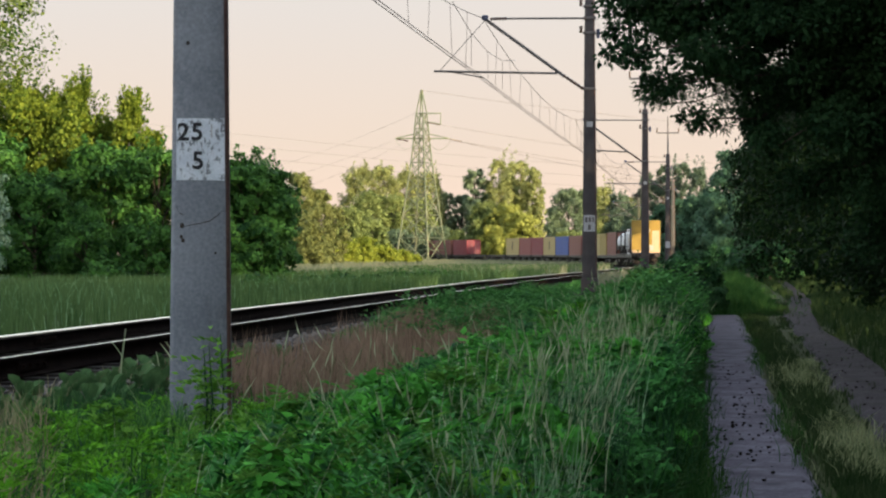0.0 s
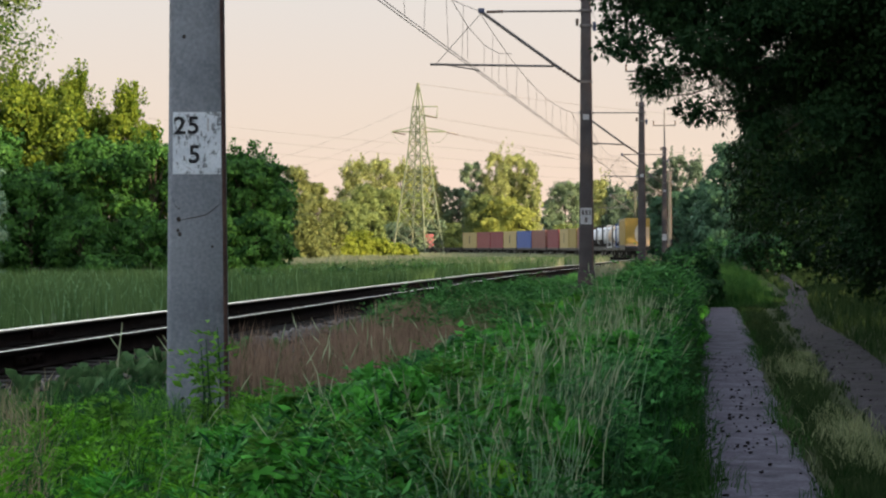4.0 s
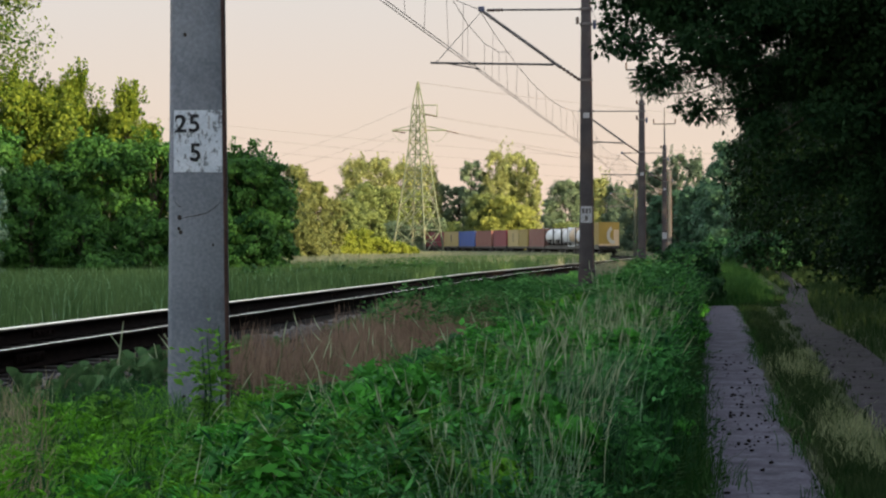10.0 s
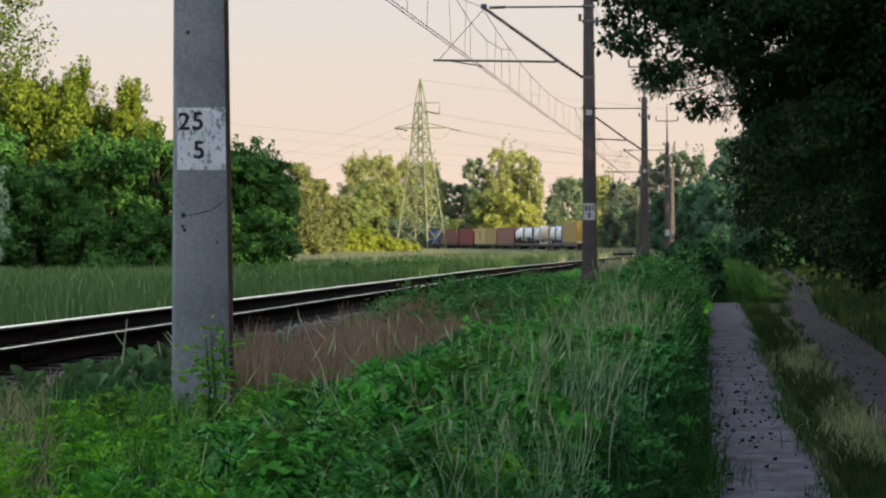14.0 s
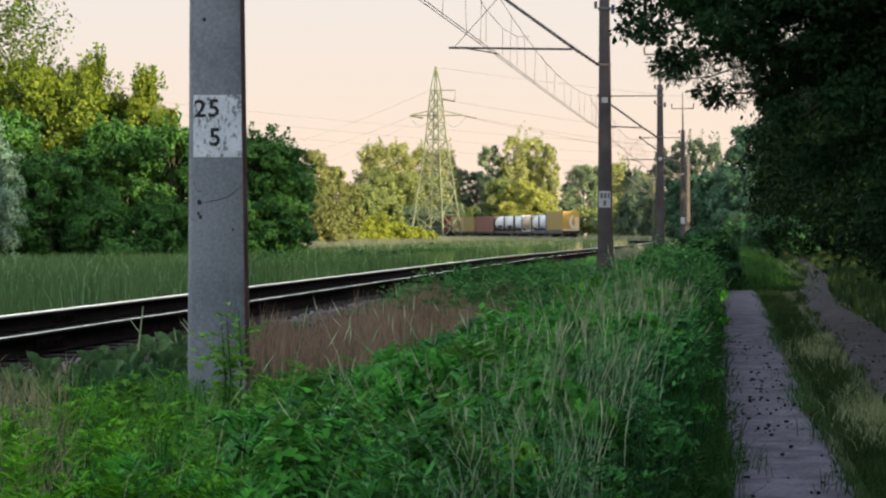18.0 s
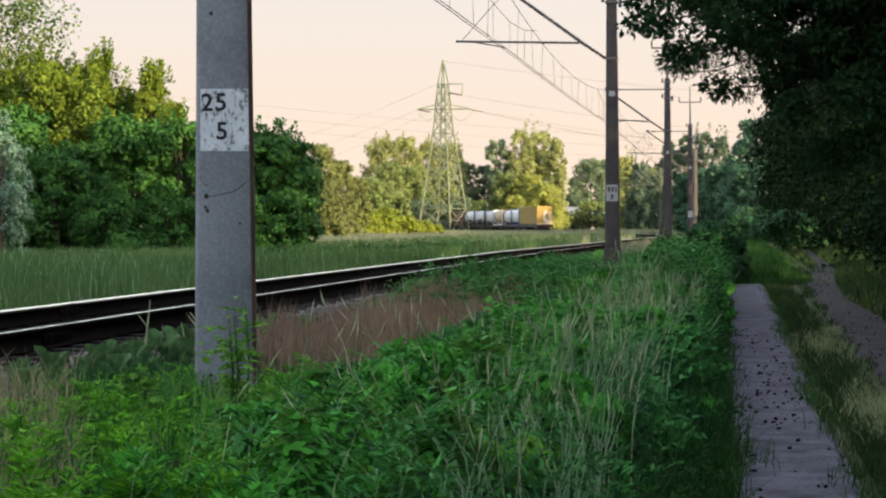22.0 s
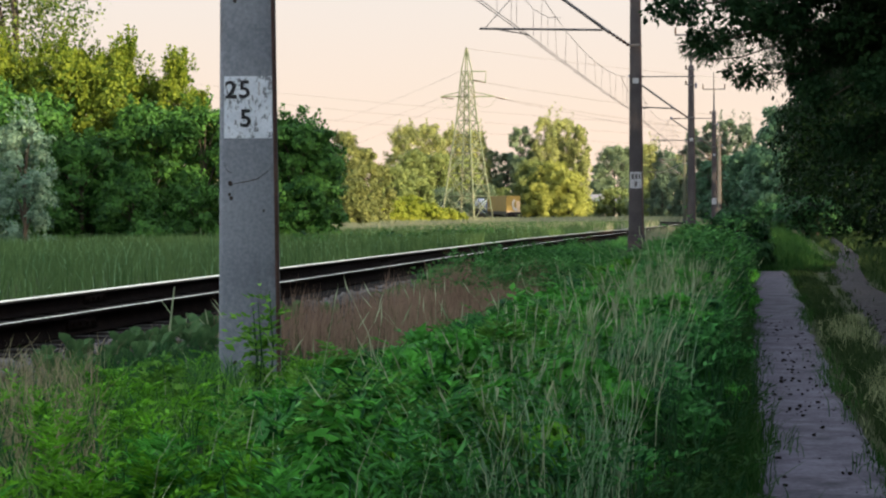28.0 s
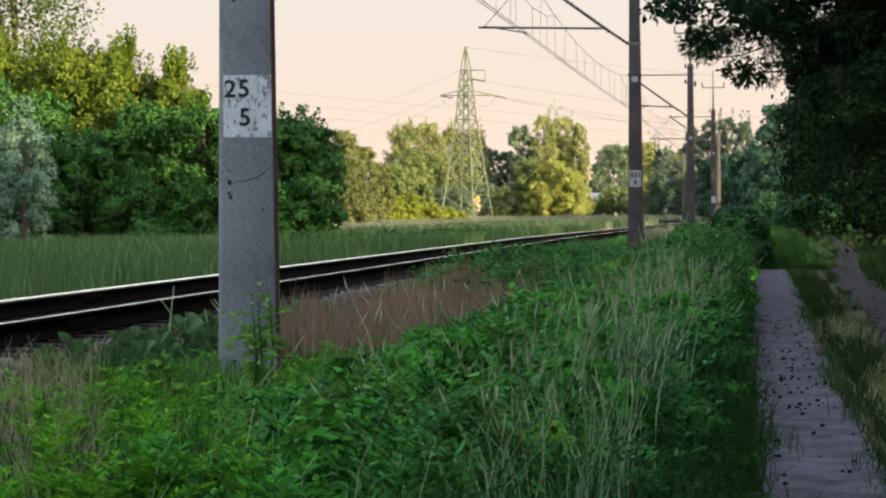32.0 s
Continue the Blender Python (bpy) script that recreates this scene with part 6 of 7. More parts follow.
edge1 = blades(q, rng.normal(size=(len(q), 2)) * 0.4, rng.uniform(0.08, 0.3, len(q)), 0.010 + 0.0002 * s)
q, s, p = scatter(2600, 9, 66, -0.82, -0.60, 1.3)
edge2 = blades(q, rng.normal(size=(len(q), 2)) * 0.4, rng.uniform(0.03, 0.12, len(q)), 0.009)
# tufts that creep into the ruts and hang over their edges
q, s, p = scatter(22000, 9, 75, -2.45, 0.12, 1.2)
creep = np.array([noise.noise(Vector((a * 0.55, b * 2.2, 4))) + 0.5 * noise.noise(Vector((a * 1.9, b * 4.5, 9))) for a, b in zip(s, p)])
ok = creep > np.where(p < -1.3, 0.02, 0.42)
q, s, p = q[ok], s[ok], p[ok]
edge3 = blades(q, rng.normal(size=(len(q), 2)) * 0.5, rng.uniform(0.03, 0.13, len(q)), 0.009 + 0.0002 * s)
tq, ts, tp = scatter(190, 9, 60, 0.04, 0.62, 1.0)
tq = np.repeat(tq, 18, axis=0) + np.concatenate([rng.normal(size=(len(tq) * 18, 2)) * 0.06, np.zeros((len(tq) * 18, 1))], axis=1)
edge4 = blades(tq, rng.normal(size=(len(tq), 2)) * 0.35 + np.array([0.12, 0.0]), rng.uniform(0.15, 0.45, len(tq)), 0.009)
q, s, p = scatter(170, 9, 34, 0.12, 0.55, 1.0)
ts = rng.uniform(12, 60, 130)
half = np.interp(ts, RUT_AT, RUT_WIDE) * 0.5
tp = np.interp(ts, RUT_AT, RUT_MID) + np.where(rng.uniform(0, 1, 130) < 0.6, half - rng.uniform(-0.05, 0.14, 130), -half + rng.uniform(-0.05, 0.12, 130))
tq = np.repeat(land(ts, tp), 22, axis=0) + np.concatenate([rng.normal(size=(130 * 22, 2)) * np.array([0.06, 0.16]), np.zeros((130 * 22, 1))], axis=1)
edge5 = blades(tq, rng.normal(size=(len(tq), 2)) * 0.45, rng.uniform(0.04, 0.20, len(tq)), 0.008)
stuff("edge_weeds", joined(edge1, edge4, edge5, sprays(q, rng.uniform(0.12, 0.42, len(q)), 8, 5, 0.06, 0.22, 0.34)), L_FRESH, "rank grass and weeds hanging over the path's edge", "weeds")
# dead twigs and stalks among the stones of the bank
q, s, p = scatter(320, 15.5, 21, 4.0, 4.75, 1.0)
q[:, 2] = np.maximum(q[:, 2], bed_z(p))
stuff("dead_stalks", blades(q, rng.normal(size=(len(q), 2)) * 0.5, rng.uniform(0.05, 0.18, len(q)), 0.008), L_TAN, "dead brown stalks on the ballast's edge", "stalks")
s = rng.uniform(9.5, 14.5, 900)
p = s * rng.uniform(0.288, 0.335, 900)
q = land(s, p)
stuff("dead_grass", blades(q, rng.normal(size=(900, 2)) * 0.25, rng.uniform(0.12, 0.42, 900), 0.007), L_TAN, "tan dead grass near the ballast", "grass")
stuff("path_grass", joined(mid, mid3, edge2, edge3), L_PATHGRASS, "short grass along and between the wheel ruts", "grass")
s = np.concatenate([rng.normal(size=700) * 1.6 + 30.0, rng.normal(size=700) * 1.2 + 19.5])
p = np.concatenate([rng.normal(size=700) * 0.15 - 0.98, rng.normal(size=700) * 0.12 - 1.02])
q = land(s, p)
stuff("dry_grass", blades(q, rng.normal(size=(len(q), 2)) * 0.5, rng.uniform(0.06, 0.20, len(q)), 0.008), L_DRY, "dry pale tufts of grass between the wheel ruts", "grass")
s = rng.uniform(12, 40, 7000)
p = rng.normal(size=7000) * 0.15 - 1.05 - 0.005 * (s - 26)
ok = np.array([noise.noise(Vector((a * 0.13, b * 1.5, 6))) + 0.6 * noise.noise(Vector((a * 0.6, b * 5, 3))) for a, b in zip(s, p)]) > 0.28
q = land(s[ok], p[ok])
stuff("dry_grass", blades(q, rng.normal(size=(len(q), 2)) * 0.4, rng.uniform(0.05, 0.14, len(q)), 0.008), L_DRY, "dry pale grass between the wheel ruts", "grass")


# the meadow beyond the track
def meadow(n, s0, s1, p0, p1, hmin, hmax, w0, w1, power):
    q, s, p = scatter(n, s0, s1, p0, p1, power)
    clear = np.abs(p - TRACK_OFF - np.maximum(s - BEND_AT, 0) ** 2 / (2 * BEND_R)) > np.where(s < BEND_AT, 1.75, 3.0)
    q, s, p = q[clear], s[clear], p[clear]
    return blades(q, rng.normal(size=(len(q), 2)) * 0.2, rng.uniform(hmin, hmax, len(q)), w0 + (w1 - w0) * (s - s0) / (s1 - s0))


stuff("meadow_grass", joined(meadow(60000, 18, 125, 9.5, 45, 0.35, 0.75, 0.018, 0.05, 1.0), meadow(15000, 60, 230, 9.5, 26, 0.35, 0.7, 0.04, 0.09, 1.0)), L_MEADOW, "tall soft green meadow grass", "meadow")
soft = meadow(5000, 18, 125, 9.8, 45, 0.45, 0.85, 0.006, 0.02, 1.0)
stuff("meadow_seed_heads", soft, L_PALEGRASS, "thin pale seed stalks over the meadow", "meadow")
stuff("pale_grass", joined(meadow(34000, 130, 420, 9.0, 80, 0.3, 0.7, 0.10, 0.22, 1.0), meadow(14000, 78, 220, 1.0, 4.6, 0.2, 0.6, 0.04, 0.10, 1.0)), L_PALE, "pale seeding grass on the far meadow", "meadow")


# single plants and stones by the ballast
def burdock(s, p, size0, label="grey-green burdock with broad leaves by the ballast"):
    size = size0 * 0.36
    q = on_bank([s], [p])[0]
    t = thing("burdock", tuple(q), label, "plant", "broad-leaved plants by the ballast")
    for k in range(9):
        a = k * 2.4 + rng.uniform(-0.3, 0.3)
        rise, ln = rng.uniform(0.8, 1.6), size * rng.uniform(0.6, 1.35)
        v, f = [], []
        for j, (u, w) in enumerate(((0, 0.02), (0.25, 0.05), (0.38, 0.46), (0.62, 0.62), (0.88, 0.40), (1.0, 0.04))):
            z = rise * ln * u - 0.45 * ln * u * u
            x, yv = math.cos(a) * ln * u * 0.9, math.sin(a) * ln * u * 0.9
            sx, sy = -math.sin(a) * w * ln * 0.5, math.cos(a) * w * ln * 0.5
            wob = rng.uniform(0.75, 1.25, 2)
            v += [(x + sx * wob[0], yv + sy * wob[0], z + 0.05 * w * wob[1]), (x, yv, z - 0.03), (x - sx * wob[1], yv - sy * wob[1], z + 0.05 * w * wob[0])]
            if j:
                o = 3 * j
                f += [[o - 3, o - 2, o + 1, o], [o - 2, o - 1, o + 2, o + 1]]
        part("leaf", fast_mesh("leaf", v, f, L_BURDOCK, True), None, t)


for s, p, size in ((14.4, 4.42, 0.40), (14.8, 4.62, 0.36), (15.2, 4.40, 0.42), (15.6, 4.66, 0.36), (15.9, 4.3, 0.4), (16.2, 4.56, 0.36), (16.5, 4.25, 0.38), (15.0, 4.2, 0.34), (16.9, 4.45, 0.40), (17.3, 4.65, 0.36), (18.2, 4.52, 0.42), (19.1, 4.68, 0.40), (20.1, 4.3, 0.40), (20.8, 4.7, 0.34), (21.8, 4.4, 0.34), (22.6, 4.6, 0.3), (19.0, 4.05, 0.34), (17.6, 4.05, 0.36), (17.6, 4.55, 0.36), (18.0, 4.35, 0.40), (18.5, 4.7, 0.34), (18.9, 4.4, 0.38), (19.4, 4.55, 0.36), (19.8, 4.75, 0.32), (20.4, 4.5, 0.36), (17.1, 4.2, 0.34), (21.2, 4.6, 0.3), (16.6, 4.6, 0.32),
                   (23.6, 4.4, 0.30), (18.3, 4.0, 0.3)):
    burdock(s, p, size)


def sprig(s, p, h, label):
    """A light green sapling in front of the mast: a few stems with broad drooping leaves."""
    q = land([s], [p])[0]
    t = thing("sapling", tuple(q), label, "plant")
    n = 6
    base = rng.normal(size=(n, 3)) * np.array([0.05, 0.05, 0])
    tall = h * np.array([1, 0.86, 0.74, 0.6, 0.9, 0.5])
    part("foliage", fast_mesh("foliage", *joined(leafy(base, tall, 16, 0.105, 0.42, 0.35, 0.16), sprays(base, tall, 4, 4, 0.075, 0.14, 0.42)), L_SAPLING), None, t)
    for b, k in zip(base, tall):
        part("stem", tubes("stem", [([tuple(b), (b[0] + 0.02, b[1], k * 0.5), (b[0], b[1], k * 0.97)], [0.007, 0.005, 0.003], 5)], L_GRASS), None, t)


def dry_stalk(s, p, h, lean):
    q = on_bank([s], [p])[0]
    t = thing("dry_stalk", tuple(q), "dead pale plant stalk by the rail", "plant", "dead stalks by the rail")
    part("stem", tubes("stem", [([(0, 0, -0.03), (lean * 0.5, 0, h * 0.5), (lean, 0, h)], [0.008, 0.007, 0.004], 5)], L_STRAW), None, t)
    part("twig", tubes("twig", [([(lean * 0.5, 0, h * 0.5), (lean * 0.5 - 0.08, 0.02, h * 0.75)], [0.005, 0.003], 4)], L_STRAW), None, t)


dry_stalk(17.95, 4.62, 0.42, 0.05)
dry_stalk(19.35, 4.50, 0.40, -0.01)
dry_stalk(18.3, 4.35, 0.30, -0.06)
sprig(14.3, 3.14, 0.74, "light green sapling in front of the mast")
sprig(13.6, 3.55, 0.34, "light green sapling near the mast")
sprig(13.2, 2.62, 0.30, "light green sapling near the mast")


def lumps(name, places, r0, r1, material, label, category, flat=0.7):
    """Many small angular lumps in one mesh."""
    bm = bmesh.new()
    bmesh.ops.create_icosphere(bm, subdivisions=1, radius=1)
    v0 = np.array([v.co[:] for v in bm.verts])
    f0 = np.array([[v.index for v in f.verts] for f in bm.faces])
    bm.free()
    vs, fs = [], []
    for i, q in enumerate(places):
        r = rng.uniform(r0, r1)
        k = rng.uniform(0.65, 1.25, (len(v0), 1)) * v0 * np.array([r, r * rng.uniform(0.7, 1.2), r * flat])
        a = rng.uniform(0, 6.28)
        k = k @ np.array([[math.cos(a), math.sin(a), 0], [-math.sin(a), math.cos(a), 0], [0, 0, 1]])
        vs.append(k + q + np.array([0, 0, r * flat * 0.5]))
        fs.append(f0 + i * len(v0))
    tagged(new(name, fast_mesh(name, np.concatenate(vs), np.concatenate(fs), material)), label, category, kind="stuff")


s = np.concatenate([rng.uniform(13, 34, 120), rng.uniform(18, 27, 50), rng.uniform(14, 40, 110)])
u = rng.uniform(-0.45, 0.45, 280)
p = np.concatenate([np.interp(s[:170], RUT_AT, RUT_MID) + u[:170] * np.interp(s[:170], RUT_AT, RUT_WIDE) - 0.06, np.interp(s[170:], RUT2_AT, RUT2_MID) + u[170:] * np.interp(s[170:], RUT2_AT, RUT2_WIDE)])
q = land(s, p)
q[:, 2] = 0.03
lumps("clods", q, 0.006, 0.023, M_CLOD, "dark clods of earth strewn on the path", "clods", 0.6)
s = rng.uniform(14, 60, 2600)
off = np.concatenate([rng.uniform(1.3, 2.9, 1500), rng.uniform(-1.3, 1.3, 1100)])
s, off = np.concatenate([s, rng.uniform(14, 21, 1500)]), np.concatenate([off, rng.uniform(1.1, 2.4, 1500)])
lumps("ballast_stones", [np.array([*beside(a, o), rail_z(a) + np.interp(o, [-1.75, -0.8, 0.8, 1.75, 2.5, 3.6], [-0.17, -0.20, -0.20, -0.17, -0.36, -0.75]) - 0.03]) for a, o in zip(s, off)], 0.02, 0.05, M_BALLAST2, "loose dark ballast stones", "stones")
q, s, p = scatter(1500, 14, 17, 3.4, 4.3, 1.0)
q[:, 2] = np.maximum(q[:, 2], bed_z(p))
stuff("bank_grass", blades(q, rng.normal(size=(len(q), 2)) * 0.3, rng.uniform(0.08, 0.28, len(q)), 0.009), L_GRASS, "short grass on the edge of the ballast", "grass")
q, s, p = scatter(1500, 14, 34, 3.9, 5.2, 1.5)
q[:, 2] = np.maximum(q[:, 2], bed_z(p)) - 0.01
lumps("pale_stones", q, 0.015, 0.04, M_STONE, "loose pale stones at the ballast's edge", "stones")


# dark clumps of tall weeds in the meadow
for b, d, r, h in ((-0.012, 100, 1.2, 0.85), (-0.022, 104, 1.0, 0.75), (-0.002, 108, 1.1, 0.8), (-0.05, 92, 1.2, 0.8), (-0.075, 84, 1.0, 0.75), (0.006, 118, 1.0, 0.7), (-0.034, 96, 0.9, 0.7)):
    tree("weed_clump", *place(b, d), h, r, 0.0, 1500, 0.16, L_GREEN, "clump of tall dark weeds in the meadow", "weeds", "weed clumps in the meadow", shape="bush", clumps=12, clump_r=0.4, base=0.1, trunk_r=0.02)


# ---- freight train ----
def paint(name, c, dirt=(0.10, 0.08, 0.065)):
    return mat(name, tuple(v * 0.82 for v in c), c, 0.55, 0.8, 12, 0.05, stain=dirt, stain_scale=0.7, stain_amount=0.22, spec=0.2)


C_RED, C_BROWN, C_BLUE = paint("red_container_paint", (0.19, 0.035, 0.045)), paint("brown_container_paint", (0.18, 0.068, 0.055)), paint("blue_container_paint", (0.05, 0.09, 0.28))
C_YELLOW, C_CREAM, C_WHITE = paint("yellow_curtain", (0.25, 0.165, 0.035)), paint("ochre_container_paint", (0.38, 0.29, 0.12)), paint("white_tank_shell", (0.58, 0.58, 0.58))
C_RUST, C_MUSTARD = paint("faded_red_paint", (0.22, 0.06, 0.058)), paint("mustard_paint", (0.27, 0.20, 0.055))
C_PALE = paint("pale_grey_panel", (0.36, 0.34, 0.29))
C_TAN, C_DARK, C_NAVY = paint("tan_tank_shell", (0.45, 0.32, 0.20)), paint("black_wagon_steel", (0.03, 0.026, 0.024)), paint("blue_tank_frame", (0.06, 0.10, 0.24))


def corrugated(length, w, h, mat_side, name="container", label="", mark=None):
    """A box container with ribbed sides, corner posts, roof, floor and double doors; length along local y."""
    t = thing(name, (0, 0, 0), label, "container", "containers on the train")
    l2, w2 = length / 2, w / 2
    for side in (-1, 1):
        n = int(length / 0.14)
        ys = np.linspace(-l2 + 0.12, l2 - 0.12, n)
        xs = [side * (w2 - (0.02 if (k // 2) % 2 else 0.056)) for k in range(n)]
        v = [(x, yv, z) for x, yv in zip(xs, ys) for z in (0.15, h - 0.12)]
        f = [[2 * k, 2 * k + 2, 2 * k + 3, 2 * k + 1] for k in range(n - 1)]
        part("side_wall", fast_mesh("side_wall", v, f, mat_side), None, t)
    part("roof", boxes((-w2 + 0.03, w2 - 0.03, -l2 + 0.05, l2 - 0.05, h - 0.07, h - 0.03)), mat_side, t)
    part("floor", boxes((-w2 + 0.02, w2 - 0.02, -l2 + 0.02, l2 - 0.02, 0.05, 0.16)), C_DARK, t)
    for sx in (-1, 1):
        for sy in (-1, 1):
            part("corner_post", boxes((sx * w2 - 0.08 if sx > 0 else -w2, w2 if sx > 0 else -w2 + 0.08, sy * l2 - 0.14 if sy > 0 else -l2, l2 if sy > 0 else -l2 + 0.14, 0, h)), mat_side, t)
        part("top_rail", boxes((sx * (w2 - 0.04) - 0.04, sx * (w2 - 0.04) + 0.04, -l2, l2, h - 0.13, h)), mat_side, t)
        part("bottom_rail", boxes((sx * (w2 - 0.04) - 0.04, sx * (w2 - 0.04) + 0.04, -l2, l2, 0.0, 0.17)), mat_side, t)
    part("front_wall", boxes((-w2 + 0.07, w2 - 0.07, l2 - 0.06, l2 - 0.03, 0.1, h - 0.08)), mat_side, t)
    for sx in (-1, 1):
        d = part("door", boxes((min(0.01 * sx, sx * (w2 - 0.08)), max(0.01 * sx, sx * (w2 - 0.08)), -l2 + 0.02, -l2 + 0.06, 0.12, h - 0.1), bevel=0.01), mat_side, t)
        for b in (0.35, 0.8):
            part("locking_bar", boxes((sx * b - 0.02, sx * b + 0.02, -l2 - 0.02, -l2 + 0.02, 0.15, h - 0.15)), M_STEEL, d)
    if mark:
        for sx in (-1, 1):
            part("painted_mark", boxes((sx * (w2 - 0.012) - 0.004, sx * (w2 - 0.012) + 0.004, -0.35, 0.35, h * 0.28, h * 0.78)), mark, t, "dark upright painted mark")
    return t


def tank(shell, frame_mat, label, length=6.06):
    """A 20-foot tank in an open frame; length along local y."""
    t = thing("tank_container", (0, 0, 0), label, "tank container", "containers on the train")
    l2, w2, h, r = length / 2, 1.22, 2.59, 1.13
    pts = [(0, sy * (l2 - inset), 1.40) for sy, inset in ((-1, 0.15), (-1, 0.17), (-1, 0.27), (-1, 0.48), (1, 0.48), (1, 0.27), (1, 0.17), (1, 0.15))]
    part("shell", tubes("shell", [(pts, [0.05, 0.5, 0.9, r, r, 0.9, 0.5, 0.05], 20)], shell), None, t)
    for sy in (-1, 1):
        yv = sy * (l2 - 0.06)
        part("end_frame", boxes((-w2, -w2 + 0.12, yv - 0.06, yv + 0.06, 0, h), (w2 - 0.12, w2, yv - 0.06, yv + 0.06, 0, h), (-w2 + 0.12, w2 - 0.12, yv - 0.06, yv + 0.06, 0, 0.14),
                                (-w2 + 0.12, w2 - 0.12, yv - 0.06, yv + 0.06, h - 0.12, h)), frame_mat, t)
    for sx in (-1, 1):
        part("side_rail", boxes((sx * (w2 - 0.06) - 0.05, sx * (w2 - 0.06) + 0.05, -l2 + 0.12, l2 - 0.12, 0.02, 0.14)), frame_mat, t)
    part("catwalk", boxes((-0.3, 0.3, -2.4, 2.4, h - 0.06, h - 0.02)), M_STEEL, t)
    part("manhole", tubes("manhole", [([(0.0, 0.4, 2.4), (0, 0.4, 2.53)], [0.3, 0.3], 12)], M_STEEL), None, t)
    part("valve_box", boxes((-0.3, 0.3, -l2 + 0.03, -l2 + 0.28, 0.35, 0.75), bevel=0.03), M_STEEL, t)
    # a dark box added for the dark patch on the long tanks
    if length > 7.2:
        part("side_cabinet", boxes((-1.24, -1.0, -1.3, 1.1, 0.55, 1.0), bevel=0.03), C_DARK, t, "dark patch on the tank's flank")
    for sy in (-1, 1):
        part("ladder", boxes(*[(-1.2, -0.72, sy * (l2 + 0.005) - 0.02, sy * (l2 + 0.005) + 0.02, z, z + 0.05) for z in (0.4, 0.8, 1.2, 1.6, 2.0)]), M_STEEL, t, "steel ladder rungs")
    for yv in (-1.8, 1.8):
        part("saddle", boxes((-0.9, 0.9, yv - 0.08, yv + 0.08, 0.08, 0.62)), frame_mat, t)
    return t


def curtain_box():
    """The last load: a yellow curtain-sided box whose rear wears a pale curved device."""
    t = thing("swap_body", (0, 0, 0), "yellow box with pale curved shapes on its rear", "container", "containers on the train")
    l2, w2, h = 7.2, 1.25, 2.95
    part("body", boxes((-w2, w2, -l2, l2, 0.1, h), bevel=0.05), C_YELLOW, t)
    for sx in (-1, 1):
        for k in range(12):
            yv = -l2 + 0.4 + k * 1.2
            part("strap", boxes((sx * (w2 + 0.008) - 0.008, sx * (w2 + 0.008) + 0.008, yv - 0.04, yv + 0.04, 0.3, h - 0.2)), C_MUSTARD, t)
        part("bottom_rail", boxes((sx * (w2 - 0.05) - 0.08, sx * (w2 - 0.05) + 0.08, -l2, l2, 0.0, 0.24)), C_DARK, t)
    part("front_frame", boxes((-w2 - 0.02, w2 + 0.02, l2 - 0.12, l2 + 0.02, 0.0, h + 0.03)), C_NAVY, t, "blue front frame")
    bm = bmesh.new()
    n, yv = 14, -l2 - 0.012
    for k in range(n):
        a0, a1 = [math.pi * (0.62 + 0.95 * j / n) for j in (k, k + 1)]
        vs = [bm.verts.new((0.55 + rr * math.cos(a) * 0.85, yv, 1.38 + rr * math.sin(a) * 1.15)) for rr, a in ((0.98, a0), (0.98, a1), (0.55, a1), (0.55, a0))]
        bm.faces.new(vs)
    part("curved_device", bm, C_PALE, t, "pale curved band")
    part("rear_panel", boxes((0.55, w2 - 0.06, -l2 - 0.01, -l2 + 0.02, 0.3, h - 0.9)), C_TAN, t, "tan rear panel")
    part("rear_sill", boxes((-w2, w2, -l2 - 0.03, -l2 + 0.03, 0.1, 0.32)), C_TAN, t, "tan rear sill")
    return t


def wagon(length=14.2):
    """A flat container wagon: main sills, cross-members, buffers, two bogies with wheelsets."""
    t = thing("flat_wagon", (0, 0, 0), "black steel container flat wagon", "railway wagon", "wagons of the freight train")
    l2 = length / 2 - 0.35
    part("frame", boxes((-1.25, -1.0, -l2, l2, 0.85, 1.14), (1.0, 1.25, -l2, l2, 0.85, 1.14), (-0.25, 0.25, -l2, l2, 0.75, 1.1), *[(-1.0, 1.0, yv - 0.1, yv + 0.1, 0.86, 1.1) for yv in np.linspace(-l2 + 0.1, l2 - 0.1, 7)]), C_DARK, t)
    for sy in (-1, 1):
        for sx in (-0.87, 0.87):
            part("buffer", tubes("buffer", [([(sx, sy * l2, 1.0), (sx, sy * (l2 + 0.28), 1.0), (sx, sy * (l2 + 0.28), 1.0), (sx, sy * (l2 + 0.33), 1.0), (sx, sy * (l2 + 0.33), 1.0)], [0.09, 0.09, 0.21, 0.20, 0.0], 10)], C_DARK), None, t)
        by = sy * (l2 - 2.1)
        bg = part("bogie", boxes((-1.05, -0.93, by - 1.25, by + 1.25, 0.35, 0.62), (0.93, 1.05, by - 1.25, by + 1.25, 0.35, 0.62), (-0.95, 0.95, by - 0.25, by + 0.25, 0.4, 0.78)), C_DARK, t)
        for dy in (-0.9, 0.9):
            runs = [([(-0.75, 0, 0), (0.75, 0, 0)], 0.08, 8)]
            for sx in (-1, 1):
                runs.append(([(sx * 0.69, 0, 0), (sx * 0.69, 0, 0), (sx * 0.80, 0, 0), (sx * 0.80, 0, 0)], [0.02, 0.46, 0.44, 0.02], 16))
            ws = part("wheelset", tubes("wheelset", runs, C_DARK, False), None, bg)
            ws.matrix_basis = Matrix.Translation((0, by + dy, 0.46))
    return t


# wagons from the tail forwards: start and end behind the buffers, then the loads with their middles, all in metres from the tail's mark
TRAIN = []
boxes_made, wagons_made = {}, {}


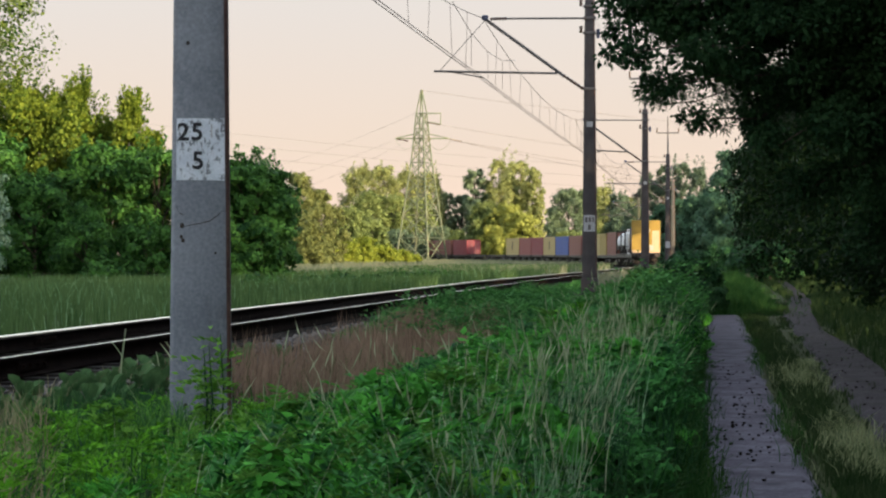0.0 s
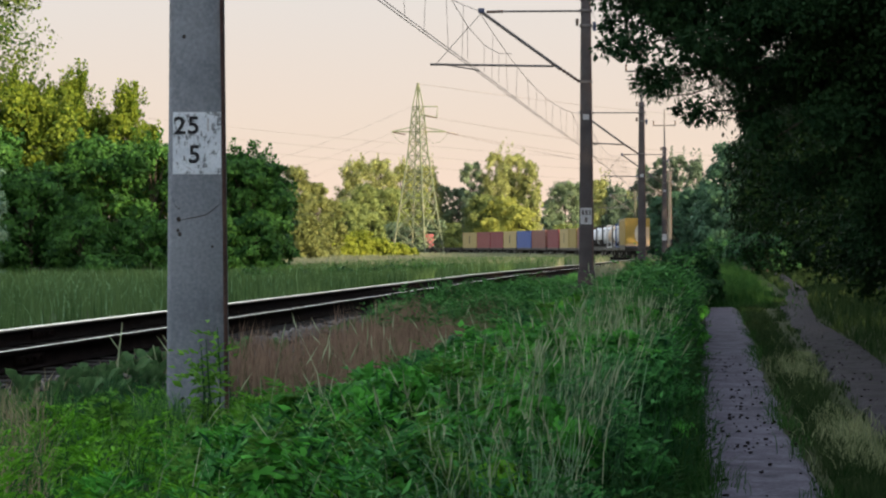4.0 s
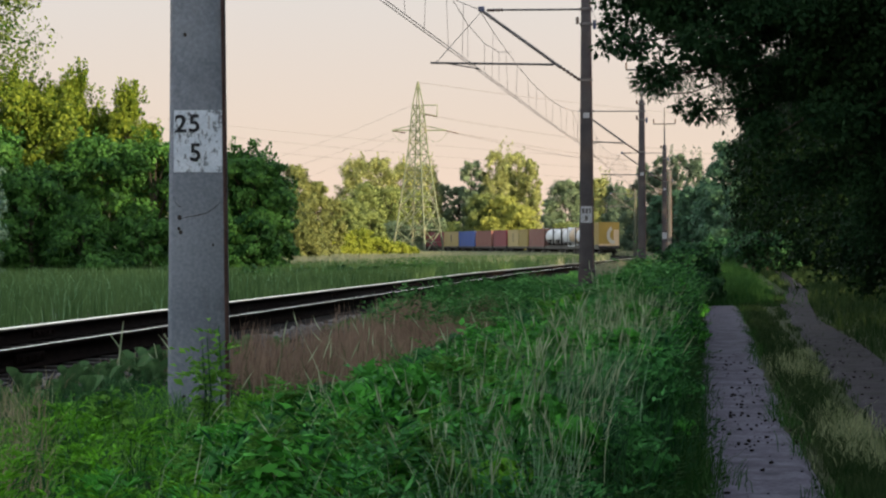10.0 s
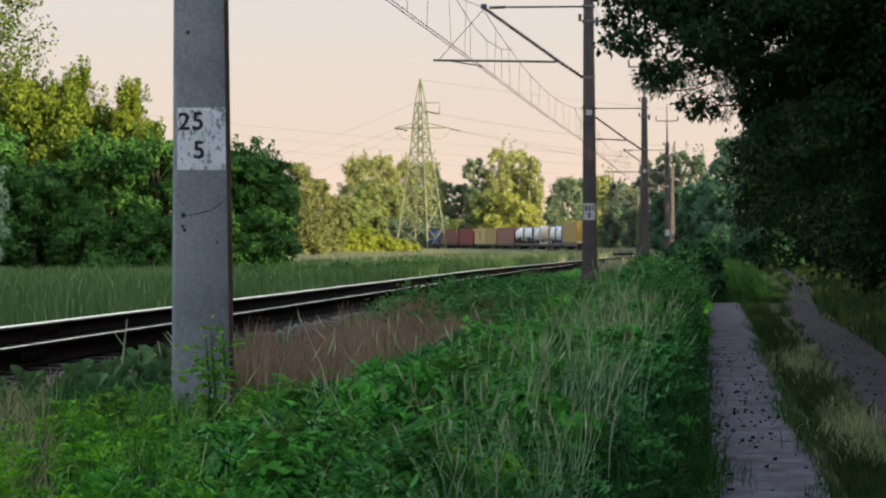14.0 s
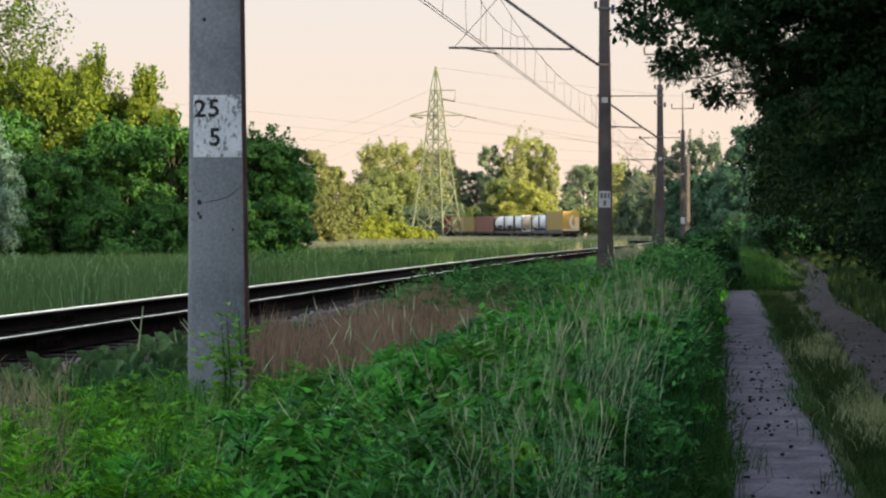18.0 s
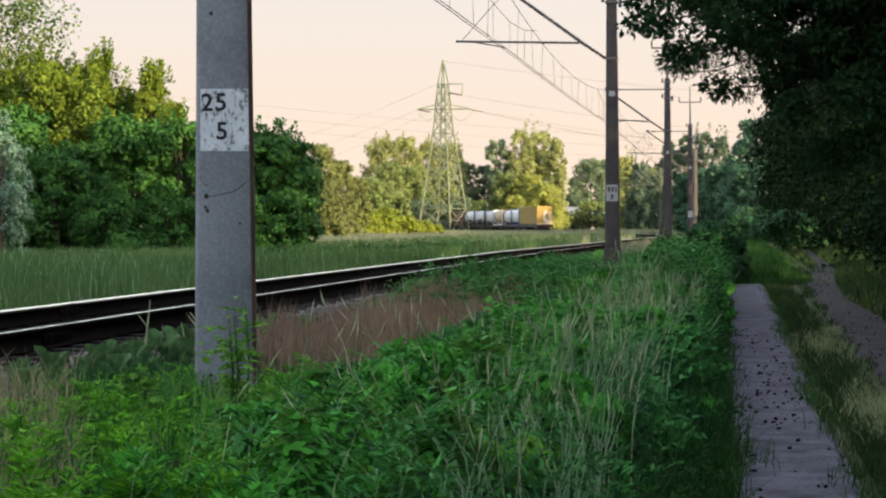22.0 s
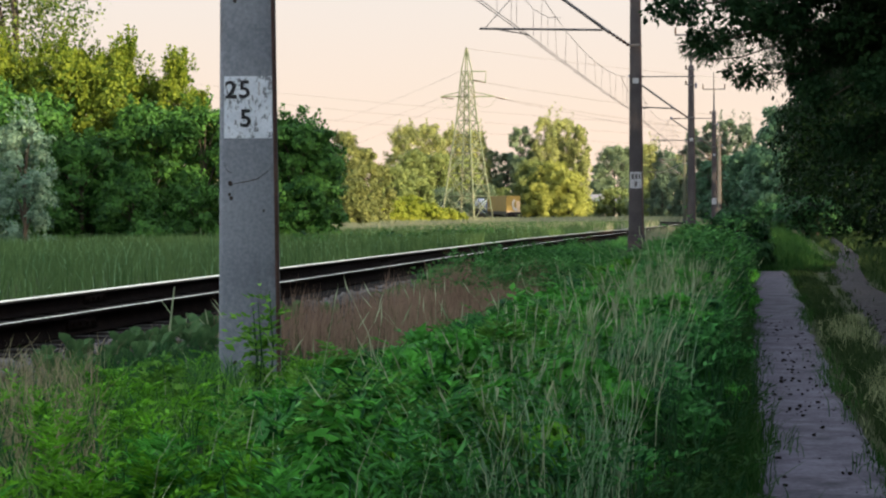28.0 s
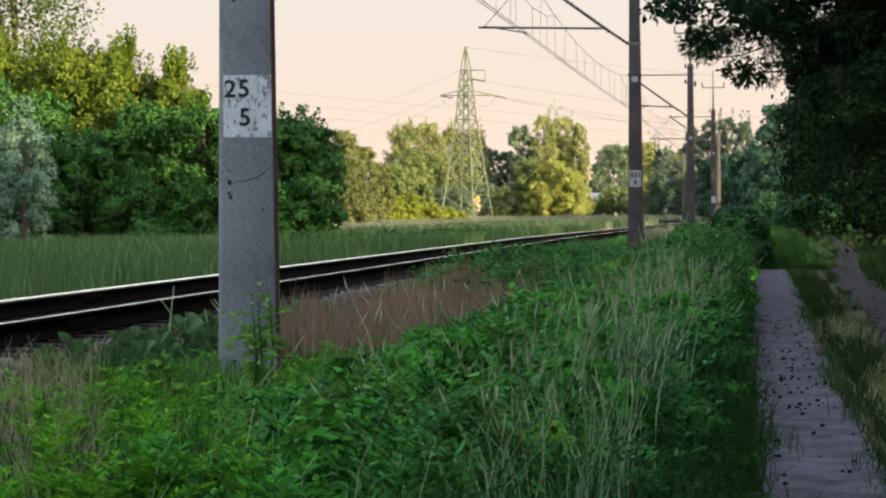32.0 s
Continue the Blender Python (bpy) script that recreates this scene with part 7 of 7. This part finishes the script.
def load(kind):
    if kind in boxes_made:
        return copy_thing(boxes_made[kind], Matrix.Identity(4))
    # dark frame colour stands in for the dark spaces between the tanks
    makers = {"white": lambda: tank(C_WHITE, C_DARK, "white tank container in a dark frame"), "blueframe": lambda: tank(C_WHITE, C_NAVY, "white tank container in a blue frame"),
              "longwhite": lambda: tank(C_WHITE, C_DARK, "long white tank container in a dark frame", 7.5),
              "tan": lambda: tank(C_TAN, C_WHITE, "tan tank container in a pale frame", 7.0), "curtain": curtain_box,
              "red": lambda: corrugated(10.3, 2.44, 2.6, C_RED, label="dark red ribbed freight container"), "brown": lambda: corrugated(12.19, 2.44, 2.6, C_BROWN, label="brown ribbed freight container"),
              "rust": lambda: corrugated(10.2, 2.44, 2.6, C_RUST, label="faded red ribbed freight container"),
              "longbrown": lambda: corrugated(13.7, 2.44, 2.6, C_BROWN, label="long brown ribbed freight container"),
              "blue": lambda: corrugated(12.19, 2.44, 2.6, C_BLUE, label="blue ribbed freight container"),
              "yellow": lambda: corrugated(7.8, 2.44, 2.6, C_MUSTARD, label="mustard yellow freight container"),
              "ochre": lambda: corrugated(8.6, 2.44, 2.6, C_CREAM, label="ochre freight container with a dark upright mark", mark=C_DARK),
              "longochre": lambda: corrugated(10.6, 2.44, 2.6, C_CREAM, label="long ochre freight container with a dark upright mark", mark=C_DARK)}
    boxes_made[kind] = makers[kind]()
    return boxes_made[kind]


ROLLING = [(-5.4, 10.1, [("curtain", 2.5)]), (10.1, 23.0, [("blueframe", 13.4), ("white", 19.7)]), (23.0, 37.0, [("tan", 26.7), ("white", 33.6)]), (37.0, 52.9, [("longwhite", 41.1), ("longwhite", 48.8)]),
           (52.9, 67.4, [("longbrown", 60.1)]), (67.4, 85.4, [("yellow", 71.7), ("ochre", 80.2)]), (85.4, 97.2, [("red", 91.0)]), (97.2, 110.9, [("brown", 104.3)]), (110.9, 123.6, [("blue", 117.3)]),
           (123.6, 134.6, [("longochre", 129.1)]), (134.6, 145.2, [("red", 139.9)]), (145.2, 155.8, [("rust", 150.4)]), (155.8, 166.6, [("longochre", 161.2)]), (166.6, 181.5, []), (181.5, 196.6, []),
           (196.6, 209.3, [("red", 202.6)]), (209.3, 222.0, [("brown", 215.6)]), (222.0, 234.7, [("brown", 228.3)]), (234.7, 247.4, [("blue", 241.0)]), (247.4, 260.1, [("brown", 253.7)])]
for i, (s0, s1, row) in enumerate(ROLLING):
    long = round(s1 - s0, 1)
    if long not in wagons_made:
        w = wagons_made[long] = wagon(long)
    else:
        w = copy_thing(wagons_made[long], Matrix.Identity(4))
    TRAIN.append((w, i, (s0 + s1) / 2, 0.0))
    for kind, mid in row:
        TRAIN.append((load(kind), i, mid, 1.145))


def tail_at(t):
    """The train slows a little at first, then rolls on evenly."""
    return TAIL0 + SPEED * t - 6.6 * max(0.0, 1 - t / 11.0) ** 1.35


def rolling_pose(s):
    """The pose of a wagon whose middle is s metres along the line: its bogies run on the track."""
    a, b = track_at(s - 4.6)[0], track_at(s + 4.6)[0]
    za, zb = rail_z(s - 4.6), rail_z(s + 4.6)
    c = (a + b) / 2
    return Matrix.Translation((*c, (za + zb) / 2)) @ Matrix.Rotation(math.atan2(b[1] - a[1], b[0] - a[0]) - math.pi / 2, 4, "Z")


def motions():
    for ob, i, mid, z in TRAIN:
        walk(ob, [(k, rolling_pose(tail_at(k) + mid) @ Matrix.Translation((0, 0, z))) for k in range(33)])
    # the wheels of the last wagons turn
    for ob, i, mid, z in TRAIN:
        if z == 0.0 and i < 3:
            for ws in [o for o in ob.children_recursive if o.name.startswith("wheelset")]:
                home = ws.matrix_basis.translation.copy()
                walk(ws, [(k * 0.1, Matrix.Translation(home) @ Matrix.Rotation(-(tail_at(k * 0.1) - TAIL0) / 0.46, 4, "X")) for k in range(321)])


motions()
